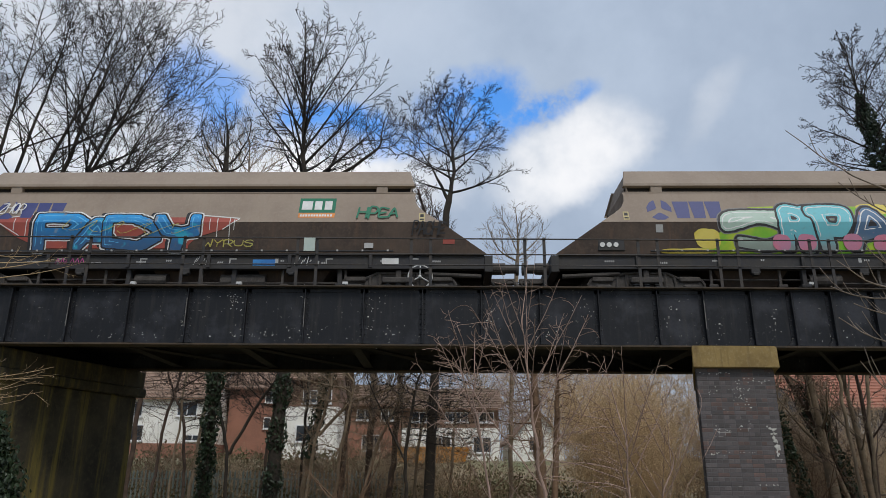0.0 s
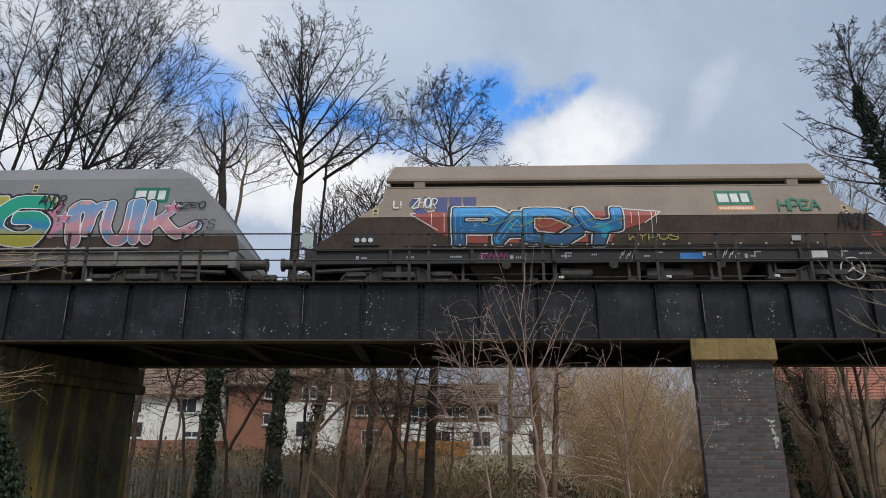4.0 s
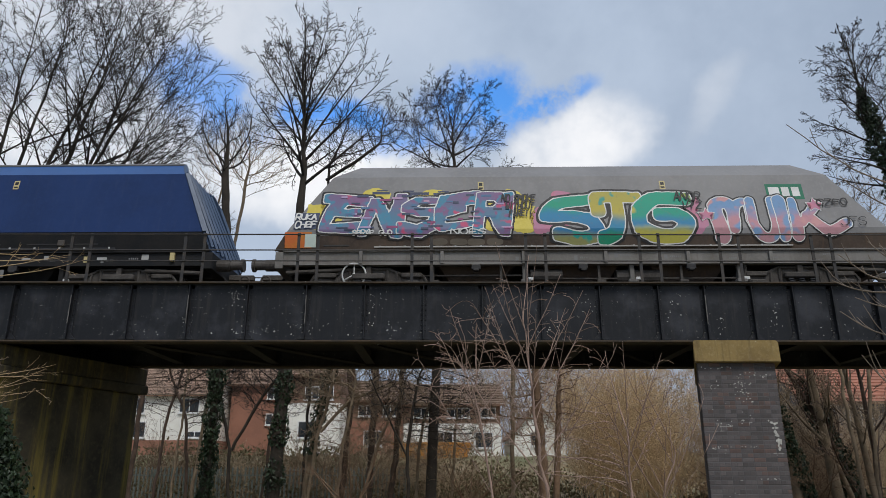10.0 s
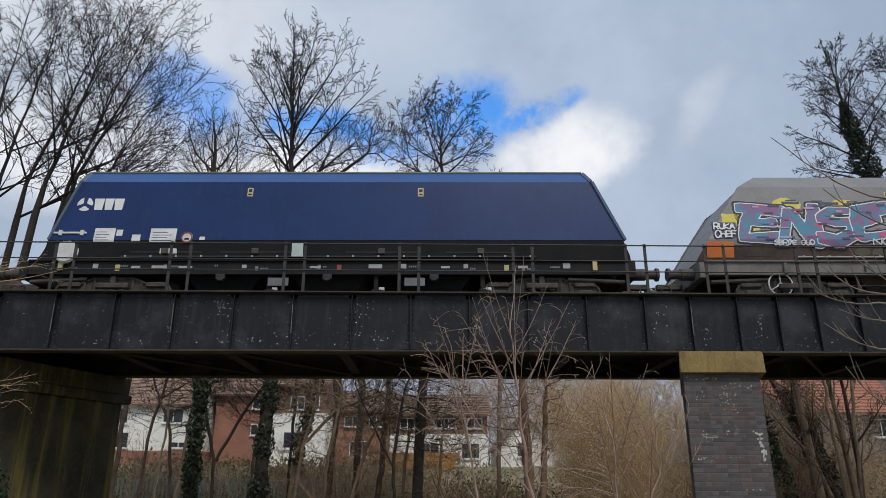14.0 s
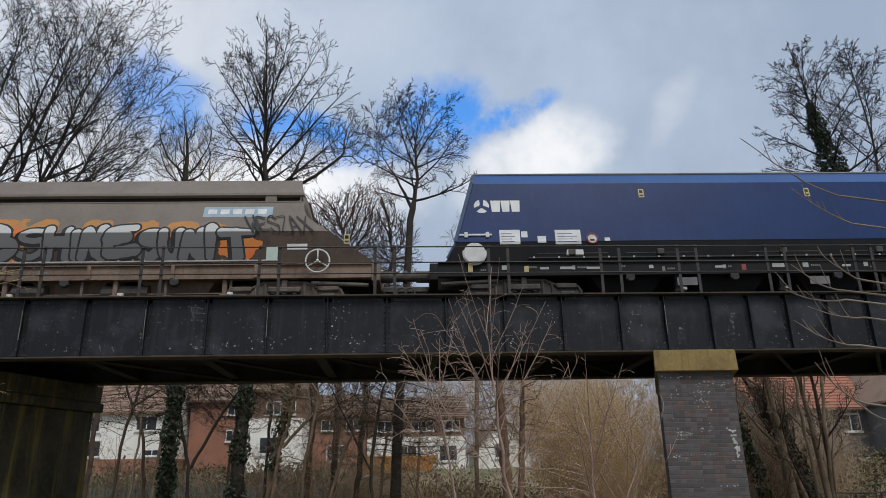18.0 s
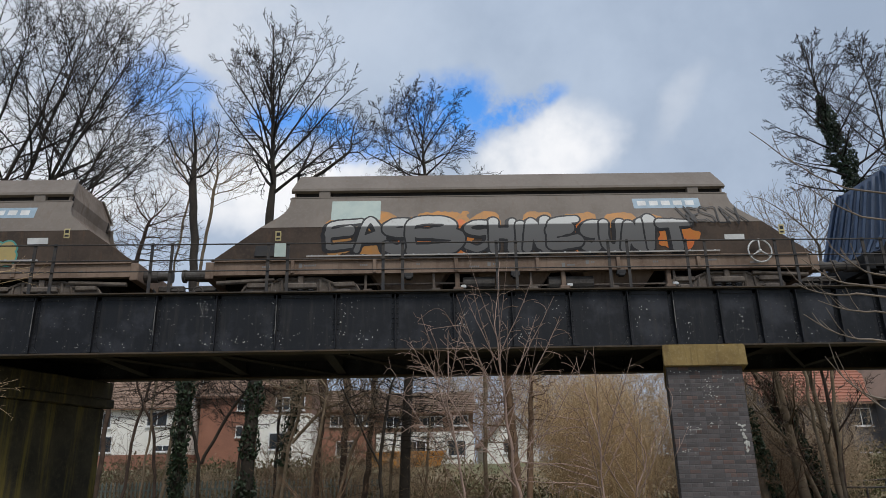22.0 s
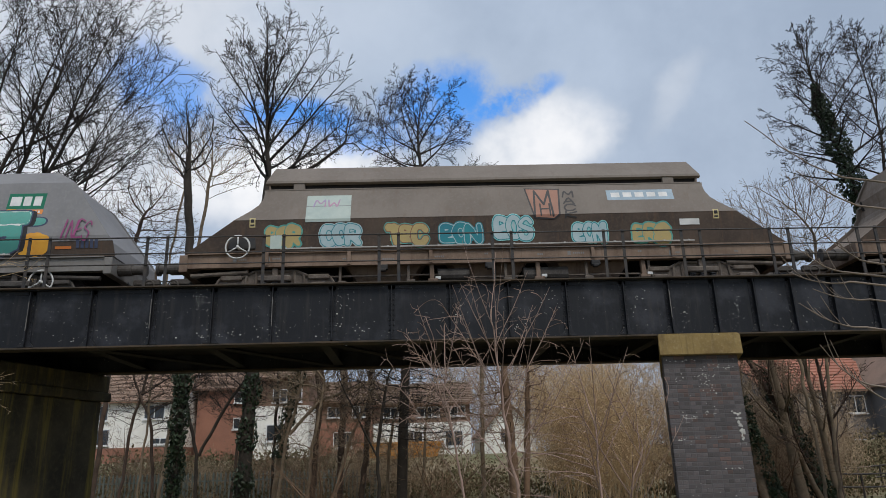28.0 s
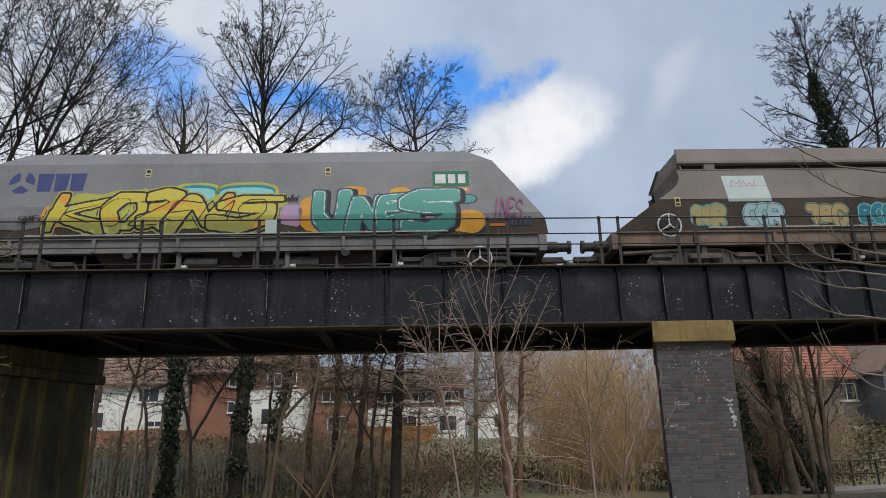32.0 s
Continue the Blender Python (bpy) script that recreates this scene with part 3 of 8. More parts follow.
part("core", skewed(boxes((PX0 + 0.02, PX1 - 0.02, PY0 + 0.001, PY1 - 0.02, -0.6, PTOP))), "mortar", pier)
bm = bmesh.new()
prism(bm, [(PX0 - 0.04, PTOP), (PX1 + 0.12, PTOP), (PX1 + 0.11, PTOP + 0.40), (PX1 + 0.07, PTOP + 0.435), (PX0 - 0.01, PTOP + 0.435), (PX0 - 0.04, PTOP + 0.40)], PY0 - 0.14, PY1 + 0.14)
bmesh.ops.bevel(bm, geom=bm.edges[:], offset=0.012, segments=2, affect="EDGES")
part("cap_stone", skewed(bm), "sandstone", pier, "ochre weathered stone cap")
COURSE = 0.0835
rng = random.Random(5)


def brick_mesh(length, depth, mat):
    bm = box(bmesh.new(), -length / 2, length / 2, -depth / 2, depth / 2, -0.036, 0.036, bevel=0.004)
    me = bpy.data.meshes.new("brick")
    bm.to_mesh(me)
    bm.free()
    me.materials.append(M[mat])
    return me


B_LONG, B_SHORT, R_LONG, R_SHORT = brick_mesh(0.221, 0.05, "brick"), brick_mesh(0.104, 0.05, "brick"), brick_mesh(0.221, 0.05, "brick_red"), brick_mesh(0.104, 0.05, "brick_red")


def pier_bricks():
    """The front face, brick by brick, in courses of stretchers and headers."""
    count = 0
    for row in range(33):
        z = PTOP - 0.045 - row * COURSE
        head = row % 2
        step = 0.1145 if head else 0.2285
        x = PX0
        while x < PX1 - 0.03:
            w = min(step, PX1 - x)
            if head and count > 340 and row > 30:
                break
            red = (0.55 if 6 < row < 11 else 0.12) > rng.random()
            long = w > 0.12
            ob = part("brick", (R_LONG if long else R_SHORT) if red else (B_LONG if long else B_SHORT), None, pier)
            ob.location = (x + w / 2, PY0 + 0.0230 + rng.uniform(-0.002, 0.002), z)
            ob.rotation_euler = (rng.uniform(-0.01, 0.01), 0, rng.uniform(-0.012, 0.012))
            ob.scale = ((w - 0.0075) / ((0.221) if long else 0.104), 1, 1)
            x += w
            count += 1


bm = bmesh.new()
for row in range(50):
    z = PTOP - 0.045 - row * COURSE
    for side in (PX0, PX1):
        y = PY0 + 0.1 + (0.11 if row % 2 else 0.0)
        while y < PY1:
            if row * COURSE < 4:
                a = [bm.verts.new((side + dx, y + dy, z + dz)) for dx in (-0.012, 0.012) for dy, dz in ((0, -0.036), (0.215, -0.036), (0.215, 0.036), (0, 0.036))]
                for q in ((0, 1, 2, 3), (7, 6, 5, 4), (0, 4, 5, 1), (2, 6, 7, 3), (1, 5, 6, 2), (3, 7, 4, 0)):
                    bm.faces.new([a[k] for k in q])
            y += 0.226
tagged(part("side_bricks", skewed(bm), "brick", pier), kind="stuff")


def blotch(bm, cx, cz, w, h, y, seed, n=14):
    r = random.Random(seed)
    vs = []
    for i in range(n):
        a = 2 * math.pi * i / n
        k = r.uniform(0.55, 1.1)
        vs.append(bm.verts.new((cx + w / 2 * k * math.cos(a), y, cz + h / 2 * k * math.sin(a))))
    bm.faces.new(vs)


bm = bmesh.new()
r3 = random.Random(19)
for i, (x, z, w, h, n) in enumerate(((6.50, 2.44, 0.10, 0.10, 7), (6.53, 2.30, 0.06, 0.22, 9), (6.55, 2.14, 0.08, 0.18, 9), (6.56, 2.02, 0.06, 0.1, 5), (5.42, 2.42, 0.14, 0.10, 8), (5.66, 2.46, 0.12, 0.12, 8), (5.88, 2.48, 0.06, 0.16, 6), (5.30, 2.0, 0.4, 0.05, 12), (5.85, 2.02, 0.3, 0.03, 6),
                                    (5.92, 3.24, 0.22, 0.14, 16), (5.95, 3.08, 0.26, 0.10, 12), (6.3, 3.42, 0.5, 0.06, 16), (5.5, 3.55, 0.4, 0.05, 10), (5.4, 3.2, 0.3, 0.2, 7), (6.25, 1.42, 0.4, 0.03, 9), (5.5, 1.1, 0.4, 0.3, 6), (6.2, 0.8, 0.4, 0.3, 6), (6.0, 2.8, 0.5, 0.3, 9))):
    for k in range(n):
        blotch(bm, x + r3.gauss(0, w / 2.6), z + r3.gauss(0, h / 2.6), (r3.uniform(0.03, 0.08) if i < 4 else r3.uniform(0.012, 0.05)), (r3.uniform(0.03, 0.08) if i < 4 else r3.uniform(0.008, 0.03)), PY0 - 0.0085 - 0.0001 * ((7 * i + k) % 40), 50 * i + k, 9)
tagged(part("lime_stain", bm, "white_stain", pier, "white lime stains on the brick"), kind="stuff")

# flaked paint on the near girder
for i, (x, z, w, h, n) in enumerate(((-4.45, 5.10, 0.35, 0.16, 9), (-4.15, 4.9, 0.3, 0.3, 6), (5.72, 4.52, 0.10, 0.28, 5), (-2.9, 4.35, 0.8, 0.3, 9), (-1.5, 4.9, 0.2, 0.5, 8), (-1.1, 4.4, 0.6, 0.3, 7), (0.9, 4.6, 0.3, 0.4, 8), (3.0, 4.85, 0.5, 0.2, 6), (4.75, 4.75, 0.3, 0.25, 5), (2.2, 4.35, 0.5, 0.2, 5), (-4.0, 4.3, 0.8, 0.12, 10), (-5.3, 4.7, 0.12, 0.5, 8), (-2.85, 4.7, 0.12, 0.6, 9), (-0.42, 4.6, 0.14, 0.6, 9), (-6.5, 4.3, 0.8, 0.15, 7), (8.0, 4.3, 0.5, 0.3, 6), (6.9, 4.6, 0.2, 0.4, 6))):
    r2 = random.Random(200 + i)
    bm = bmesh.new()
    for k in range(2 * n):
        blotch(bm, x + r2.gauss(0, w / 2.5), z + r2.gauss(0, h / 2.5), r2.uniform(0.01, 0.04), r2.uniform(0.01, 0.035), -0.011 - 0.0004 * k, 300 + 20 * i + k, 9)
    tagged(part("paint_flake", bm, "white_stain", bridge, "pale flaked paint"), kind="stuff")
for x in (-7.72, -5.29, -2.85, 5.41):
    part("drip_stain", boxes((x - 0.012, x + 0.006, -0.119, -0.1165, 4.45, 5.05)), "drip", bridge)

# ---- abutment ----
abut = thing("bridge_abutment", "stained concrete bridge abutment with algae streaks and a projecting cap", "abutment", kind="structure")
AX = -9.2
part("wall", skewed(boxes((-18.0, AX, -0.05, 4.0, -0.6, 3.42), bevel=0.03)), "concrete", abut)
part("cap_stone", skewed(boxes((-18.1, AX + 0.14, -0.16, 4.12, 3.42, 3.64), (-18.0, AX + 0.10, -0.1, 4.06, 3.64, 4.06), bevel=0.025)), "concrete", abut)
abut2 = thing("bridge_abutment", "concrete abutment at the far end of the bridge", "abutment", kind="structure")
part("wall", boxes((17.4, 24.0, -0.05, 4.0, -0.6, 3.5), bevel=0.03), "concrete", abut2)
part("cap_stone", boxes((17.25, 24.1, -0.15, 4.1, 3.5, 4.06), bevel=0.03), "concrete", abut2)


# ---- wagons ----
# half width over height above the rail, for the three kinds of wagon
WIDTH = {
    "hooded": [(0.9, 1.22), (1.30, 1.27), (2.02, 1.35), (2.84, 1.06), (3.02, 1.06), (3.52, 0.70)],
    "plain": [(0.9, 1.22), (1.62, 1.34), (1.75, 1.35), (3.12, 1.08), (3.52, 0.72)],
    "modern": [(0.9, 1.22), (1.72, 1.37), (3.20, 1.18), (3.52, 0.95)],
}
OUTLINE = {   # right half, from the top to the bottom
    "hooded": [(5.12, 3.02), (5.08, 2.9), (5.05, 2.75), (5.07, 2.58), (5.15, 2.42), (5.30, 2.28), (5.65, 2.02), (6.76, 1.24), (6.78, 0.94)],
    "plain": [(5.10, 3.52), (5.68, 3.12), (6.78, 1.62), (6.84, 1.30), (6.88, 0.98)],
    "modern": [(5.80, 3.52), (5.95, 3.20), (6.55, 1.72), (6.68, 1.40), (6.78, 0.98)],
}


OUTLINE_LEFT = {   # left half, with x turned round
    "hooded": OUTLINE["hooded"],
    "plain": [(5.05, 3.52), (5.62, 3.12), (6.15, 2.35), (6.62, 1.62), (6.82, 1.30), (6.88, 0.98)],
    "modern": [(5.72, 3.52), (5.78, 3.20), (6.18, 1.72), (6.36, 1.40), (6.70, 0.98)],
}


def half_width(kind, z):
    rows = WIDTH[kind]
    for (z0, w0), (z1, w1) in zip(rows, rows[1:]):
        if z <= z1:
            return w0 + (w1 - w0) * (z - z0) / (z1 - z0)
    return rows[-1][1]


def fold(bm, kind, off, side=-1):
    """Cuts a sheet drawn in xz where the side folds, and lays it on the side, off metres proud."""
    for z, _ in WIDTH[kind][1:-1]:
        bmesh.ops.bisect_plane(bm, geom=bm.verts[:] + bm.edges[:] + bm.faces[:], plane_co=(0, 0, z), plane_no=(0, 0, 1))
    for v in bm.verts:
        v.co.y = side * (half_width(kind, v.co.z) + off)
    return bm


def full_outline(kind, inset=0.0, low=None):
    right = [(x - inset, z) for x, z in OUTLINE[kind]]
    return right + [(inset - x, z) for x, z in OUTLINE_LEFT[kind][::-1]]


def side_sheet(kind, z_low, z_high, side, off, inset=0.0, thick=0.03):
    """The side of a wagon between two heights, as a plate."""
    bm = bmesh.new()
    bm.faces.new([bm.verts.new((x, 0, z)) for x, z in full_outline(kind, inset)])
    geom = lambda: bm.verts[:] + bm.edges[:] + bm.faces[:]
    bmesh.ops.bisect_plane(bm, geom=geom(), plane_co=(0, 0, z_low), plane_no=(0, 0, -1), clear_outer=True)
    bmesh.ops.bisect_plane(bm, geom=geom(), plane_co=(0, 0, z_high), plane_no=(0, 0, 1), clear_outer=True)
    fold(bm, kind, off, side)
    made = bmesh.ops.extrude_face_region(bm, geom=bm.faces[:])["geom"]
    bmesh.ops.translate(bm, vec=(0, -side * thick, 0), verts=[v for v in made if isinstance(v, bmesh.types.BMVert)])
    bmesh.ops.recalc_face_normals(bm, faces=bm.faces[:])
    return bm


def end_sheet(kind, points, narrow):
    """A sheet across the wagon that follows the end's slope."""
    bm = bmesh.new()
    rows = [[bm.verts.new((x, s * (half_width(kind, z) - narrow), z)) for s in (-1, 1)] for x, z in points]
    for a, b in zip(rows, rows[1:]):
        bm.faces.new((a[0], a[1], b[1], b[0]))
    made = bmesh.ops.extrude_face_region(bm, geom=bm.faces[:])["geom"]
    bmesh.ops.translate(bm, vec=(-0.03 if points[0][0] > 0 else 0.03, 0, -0.02), verts=[v for v in made if isinstance(v, bmesh.types.BMVert)])
    bmesh.ops.recalc_face_normals(bm, faces=bm.faces[:])
    return bm


def mirror_x(bm, sign):
    if sign < 0:
        bmesh.ops.scale(bm, vec=(-1, 1, 1), verts=bm.verts[:])
        bmesh.ops.reverse_faces(bm, faces=bm.faces[:])
    return bm


SHARED = {}


def shared(key, make, mat, smooth=False):
    if key not in SHARED:
        bm = make()
        me = bpy.data.meshes.new(key)
        bm.normal_update()
        bm.to_mesh(me)
        bm.free()
        me.materials.append(M[mat])
        if smooth:
            me.polygons.foreach_set("use_smooth", [True] * len(me.polygons))
        SHARED[key] = me
    return SHARED[key]


def bogie_frame():
    """Cast side frame of a three-piece bogie, arched over two axleboxes, with two windows and raised flanges."""
    bm = bmesh.new()
    top = [(-1.28, 0.60), (-1.20, 0.73), (-0.74, 0.75), (-0.46, 0.88), (0.46, 0.88), (0.74, 0.75), (1.20, 0.73), (1.28, 0.60)]
    low = [(1.22, 0.46), (0.74, 0.46), (0.58, 0.40), (0.42, 0.26), (-0.42, 0.26), (-0.58, 0.40), (-0.74, 0.46), (-1.22, 0.46)]
    prism(bm, top + low, -0.035, 0.06)
    edge = top + low
    for (xa, za), (xb, zb) in zip(edge, edge[1:] + edge[:1]):
        rod(bm, (xa, -0.05, za), (xb, -0.05, zb), 0.03, 5)
    for s in (-1, 1):
        rod(bm, (s * 0.42, -0.05, 0.28), (s * 0.42, -0.05, 0.86), 0.035, 5)
        rod(bm, (s * 0.66, -0.05, 0.44), (s * 0.62, -0.05, 0.78), 0.03, 5)
    return bm


def axlebox():
    bm = box(bmesh.new(), -0.17, 0.17, -0.17, 0.0, 0.33, 0.60, bevel=0.03)
    rod(bm, (0, -0.23, 0.46), (0, -0.15, 0.46), 0.105, 14)
    rod(bm, (0, -0.245, 0.46), (0, -0.225, 0.46), 0.05, 8)
    box(bm, -0.23, 0.23, -0.10, 0.04, 0.68, 0.79, bevel=0.02)
    return bm


def spring_coil():
    bm = bmesh.new()
    for k in range(6):
        ring(bm, (0, -0.10, 0.345 + k * 0.05), 0.062, 0.016, "z", 12, 5)
    return bm


def bolster_end():
    bm = box(bmesh.new(), -0.36, 0.36, -0.17, 0.0, 0.63, 0.76, bevel=0.025)
    box(bm, -0.36, 0.36, -0.15, 0.02, 0.28, 0.33, bevel=0.01)
    box(bm, -0.06, 0.06, -0.12, 0.02, 0.76, 0.93, bevel=0.01)
    return bm


def wheelset_mesh():
    bm = bmesh.new()
    rod(bm, (0, -1.02, 0), (0, 1.02, 0), 0.075, 12)
    for s in (-1, 1):
        rod(bm, (0, s * 0.70, 0), (0, s * 0.83, 0), 0.455, 32)
        rod(bm, (0, s * 0.67, 0), (0, s * 0.70, 0), 0.485, 32)
        rod(bm, (0, s * 0.83, 0), (0, s * 0.90, 0), 0.13, 16)
        for k in range(6):
            a = k * math.pi / 3
            rod(bm, (0.3 * math.cos(a), s * 0.825, 0.3 * math.sin(a)), (0.3 * math.cos(a), s * 0.845, 0.3 * math.sin(a)), 0.03, 6)
    return bm


def handwheel(wagon, x, z, y=-1.36, r=0.26, pale=True):
    bm = ring(bmesh.new(), (0, 0, 0), r, 0.019)
    for k in range(3):
        a = math.pi / 2 + k * 2 * math.pi / 3
        rod(bm, (0, 0, 0), (r * math.cos(a), 0, r * math.sin(a)), 0.016, 6)
    rod(bm, (0, -0.03, 0), (0, 0.14, 0), 0.035, 10)
    ob = part("handwheel", bm, "p_white", wagon, "white brake handwheel", smooth=True)
    ob.location = (x, y - 0.06, z)
    return ob


def bars(wagon, kind, rows, mat, off=0.004, name="stencil_mark", label=""):
    """Small plain painted rectangles on the side: x, z, width, height."""
    bm = bmesh.new()
    for x, z, w, h in rows:
        bm.faces.new([bm.verts.new(p) for p in ((x, 0, z), (x + w, 0, z), (x + w, 0, z + h), (x, 0, z + h))])
    return part(name, fold(bm, kind, off), mat, wagon, label)


def shape(wagon, kind, points, mat, off=0.003, name="paint_patch", label=""):
    bm = bmesh.new()
    bm.faces.new([bm.verts.new((x, 0, z)) for x, z in points])
    bmesh.ops.triangulate(bm, faces=bm.faces[:])
    return part(name, fold(bm, kind, off), mat, wagon, label)


# letters as pen lines on a grid of 0 to 9; strokes are parted by a slash
PEN = {"A": "00 49 90/23 74", "B": "00 09 69 87 65 05/65 93 80 00", "C": "97 79 29 06 03 20 70 92", "D": "01 09 59 96 93 60 01", "E": "98 19 04 11 91/14 75", "F": "00 09 99/05 75",
       "G": "97 79 29 06 03 20 70 94 54", "H": "00 09/90 99/05 95", "I": "40 49", "K": "00 09/98 04 90", "L": "09 00 90", "M": "00 19 54 89 90", "N": "00 09 90 99", "O": "30 05 29 79 94 70 30",
       "P": "10 19 79 97 74 14", "R": "00 09 79 97 74 04/44 90", "S": "97 69 28 06 35 74 93 70 20 02", "T": "09 99/49 50", "U": "09 03 30 70 93 99", "V": "09 40 99", "W": "09 20 55 80 99",
       "Y": "09 45 99/45 40", "Z": "09 99 00 90", "!": "49 43/41 40", "J": "99 92 60 20 02", "X": "00 99/09 90", "Q": "30 05 29 79 94 70 30/62 90",
       "e": "99 18 05 02 11 92/05 66", "n": "00 28 46 71 99 90", "s": "98 38 06 45 85 82 40 01", "r": "10 19 69 87 65 25/55 72 90 99", "f": "98 18 05 57 95 92 60 21",
       "t": "06 28 98/58 53 31 12", "g": "98 59 18 16 45 85 93 81 40", "w": "09 98/38 15 01/15 75/11 91", "m": "10 08 39 47 42 58 89 84 91", "u": "09 03 30 61 79/79 92", "k": "09 01/97 55 24/44 71 98", "p": "30 18 09 89 97 74 44",
       "y": "19 35 64/99 95 64 50", "a": "00 59 90/33 73", "d": "10 18 69 96 92 61 10", "b": "10 18 69 87 55 25/55 94 81 40 10", "z": "08 49 88 53 11 42 90/25 75", "q": "08 37 69/69 95 72 31 03",
       "c": "89 28 05 45 74 81 50 21", "j": "16 19 99/58 54 41 20", "h": "99 39 06 02 30 70 93 75 45", "v": "19 10/58 35 23/35 61 93"}


def pen_lines(ch, x0, x1, z0, z1, lean, bend):
    """The strokes of a letter inside a box, as lines of points; bend rounds them."""
    lines = []
    for stroke in PEN[ch].split("/"):
        q = [(int(p[0]) / 9, int(p[1]) / 9) for p in stroke.split()]
        q = [np.array((x0 + (x1 - x0) * u + lean * (v - 0.5) * (z1 - z0), z0 + (z1 - z0) * v)) for u, v in q]
        if bend and len(q) > 2:
            full = [q[0]] + q + [q[-1]]
            out = []
            for i in range(1, len(full) - 2):
                p0, p1, p2, p3 = full[i - 1:i + 3]
                for k in range(5):
                    t = k / 5
                    c = 0.5 * (2 * p1 + (p2 - p0) * t + (2 * p0 - 5 * p1 + 4 * p2 - p3) * t * t + (3 * p1 - p0 - 3 * p2 + p3) * t ** 3)
                    out.append(c * bend + (p1 + (p2 - p1) * t) * (1 - bend))
            q = out + [q[-1]]
        lines.append(q)
    return lines


def reach_of(lines, gx, gz, seed=0, swell=0.3, square=2.0):
    """How far each grid point lies from the lines, less a swelling pen."""
    r = random.Random(seed)
    best = np.full(gx.shape, 9.0)
    for line in lines:
        w0, w1 = r.uniform(-swell, swell), r.uniform(-swell, swell)
        for i, (p, q) in enumerate(zip(line, line[1:])):
            d = q - p
            t = np.clip(((gx - p[0]) * d[0] + (gz - p[1]) * d[1]) / max(d @ d, 1e-9), 0, 1)
            f = (i + t) / (len(line) - 1)
            dx, dz = np.abs(gx - p[0] - t * d[0]), np.abs(gz - p[1] - t * d[1])
            best = np.minimum(best, (dx ** square + dz ** square) ** (1 / square) - 0.1 * (w0 * (1 - f) + w1 * f))
    return best


def grid_over(x0, x1, z0, z1, cell=0.026):
    return np.meshgrid(np.arange(x0, x1 + cell, cell), np.arange(z0, z1 + cell, cell), indexing="ij")


def film_of_paint(wagon, kind, val, gx, gz, off, mat, name, label=""):
    """A thin coat of paint on the side wherever val is above zero, with an even outline."""
    verts, faces, seen = [], [], {}
    inside = val > 0
    some = inside[:-1, :-1] | inside[1:, :-1] | inside[1:, 1:] | inside[:-1, 1:]

    def corner(key, x, z):
        if key not in seen:
            seen[key] = len(verts)
            verts.append((x, -(half_width(kind, z) + off), z))
        return seen[key]

    for i, j in np.argwhere(some):
        ring_of = ((i, j), (i + 1, j), (i + 1, j + 1), (i, j + 1))
        face = []
        for k in range(4):
            a, b = ring_of[k], ring_of[(k + 1) % 4]
            va, vb = val[a], val[b]
            if va > 0:
                face.append(corner((a, a), gx[a], gz[a]))
            if (va > 0) != (vb > 0):
                t = va / (va - vb)
                face.append(corner((min(a, b), max(a, b)), gx[a] + t * (gx[b] - gx[a]), gz[a] + t * (gz[b] - gz[a])))
        if len(face) > 2:
            faces.append(face)
    if faces:
        me = bpy.data.meshes.new(name)
        me.from_pydata(verts, [], faces)
        return part(name, me, mat, wagon, label)


def piece(wagon, kind, word, fills, outline, halo=None, pen=0.09, line=0.03, rim=0.03, bend=0.8, seed=1, lean=0.0, off=0.004, shade=None, glint=None, swell=0.3, square=2.0):
    """A sprayed word: each letter with its own box; halo and shade lie under all, then outline and fill, letter over letter. glint: a thin line inside the outline."""
    for i, (ch, x0, x1, z0, z1) in enumerate(word):
        m = pen + line + rim + 0.16
        gx, gz = grid_over(x0 - m, x1 + m, z0 - m, min(z1 + m, 3.1))
        d = reach_of(pen_lines(ch, x0 + pen, x1 - pen, z0 + pen, z1 - pen, lean, bend), gx, gz, seed + i, swell, square)
        d = d + np.array([[0.012 * noise.noise((x * 7, z * 7, seed)) for z in gz[0]] for x in gx[:, 0]])
        lift = off + 0.0022 + 0.0016 * i
        if shade:
            mat, dx, dz = shade
            d2 = reach_of(pen_lines(ch, x0 + pen + dx, x1 - pen + dx, z0 + pen + dz, z1 - pen + dz, lean, bend), gx, gz, seed + i, swell, square)
            film_of_paint(wagon, kind, pen + line - d2, gx, gz, off + 0.0004 + 0.00005 * i, mat, "graffiti_shadow")
        if halo:
            film_of_paint(wagon, kind, pen + line + rim - d, gx, gz, off + 0.0012 + 0.00005 * i, halo, "graffiti_rim")
        film_of_paint(wagon, kind, pen + line - d, gx, gz, lift, outline, "graffiti_outline")
        film_of_paint(wagon, kind, pen - d, gx, gz, lift + 0.0006, fills[i % len(fills)], "graffiti_letter")
        if glint:
            mat, deep, wide = glint
            keep = np.minimum(np.minimum(pen - deep - d, d - (pen - deep - wide)), (gz - gx * 0.5) - ((z0 + z1) / 2 - (x0 + x1) / 4 - 0.1))
            shine = film_of_paint(wagon, kind, keep, gx, gz, lift + 0.0011, mat, "graffiti_highlight")
            if shine:
                tagged(shine, kind="stuff")


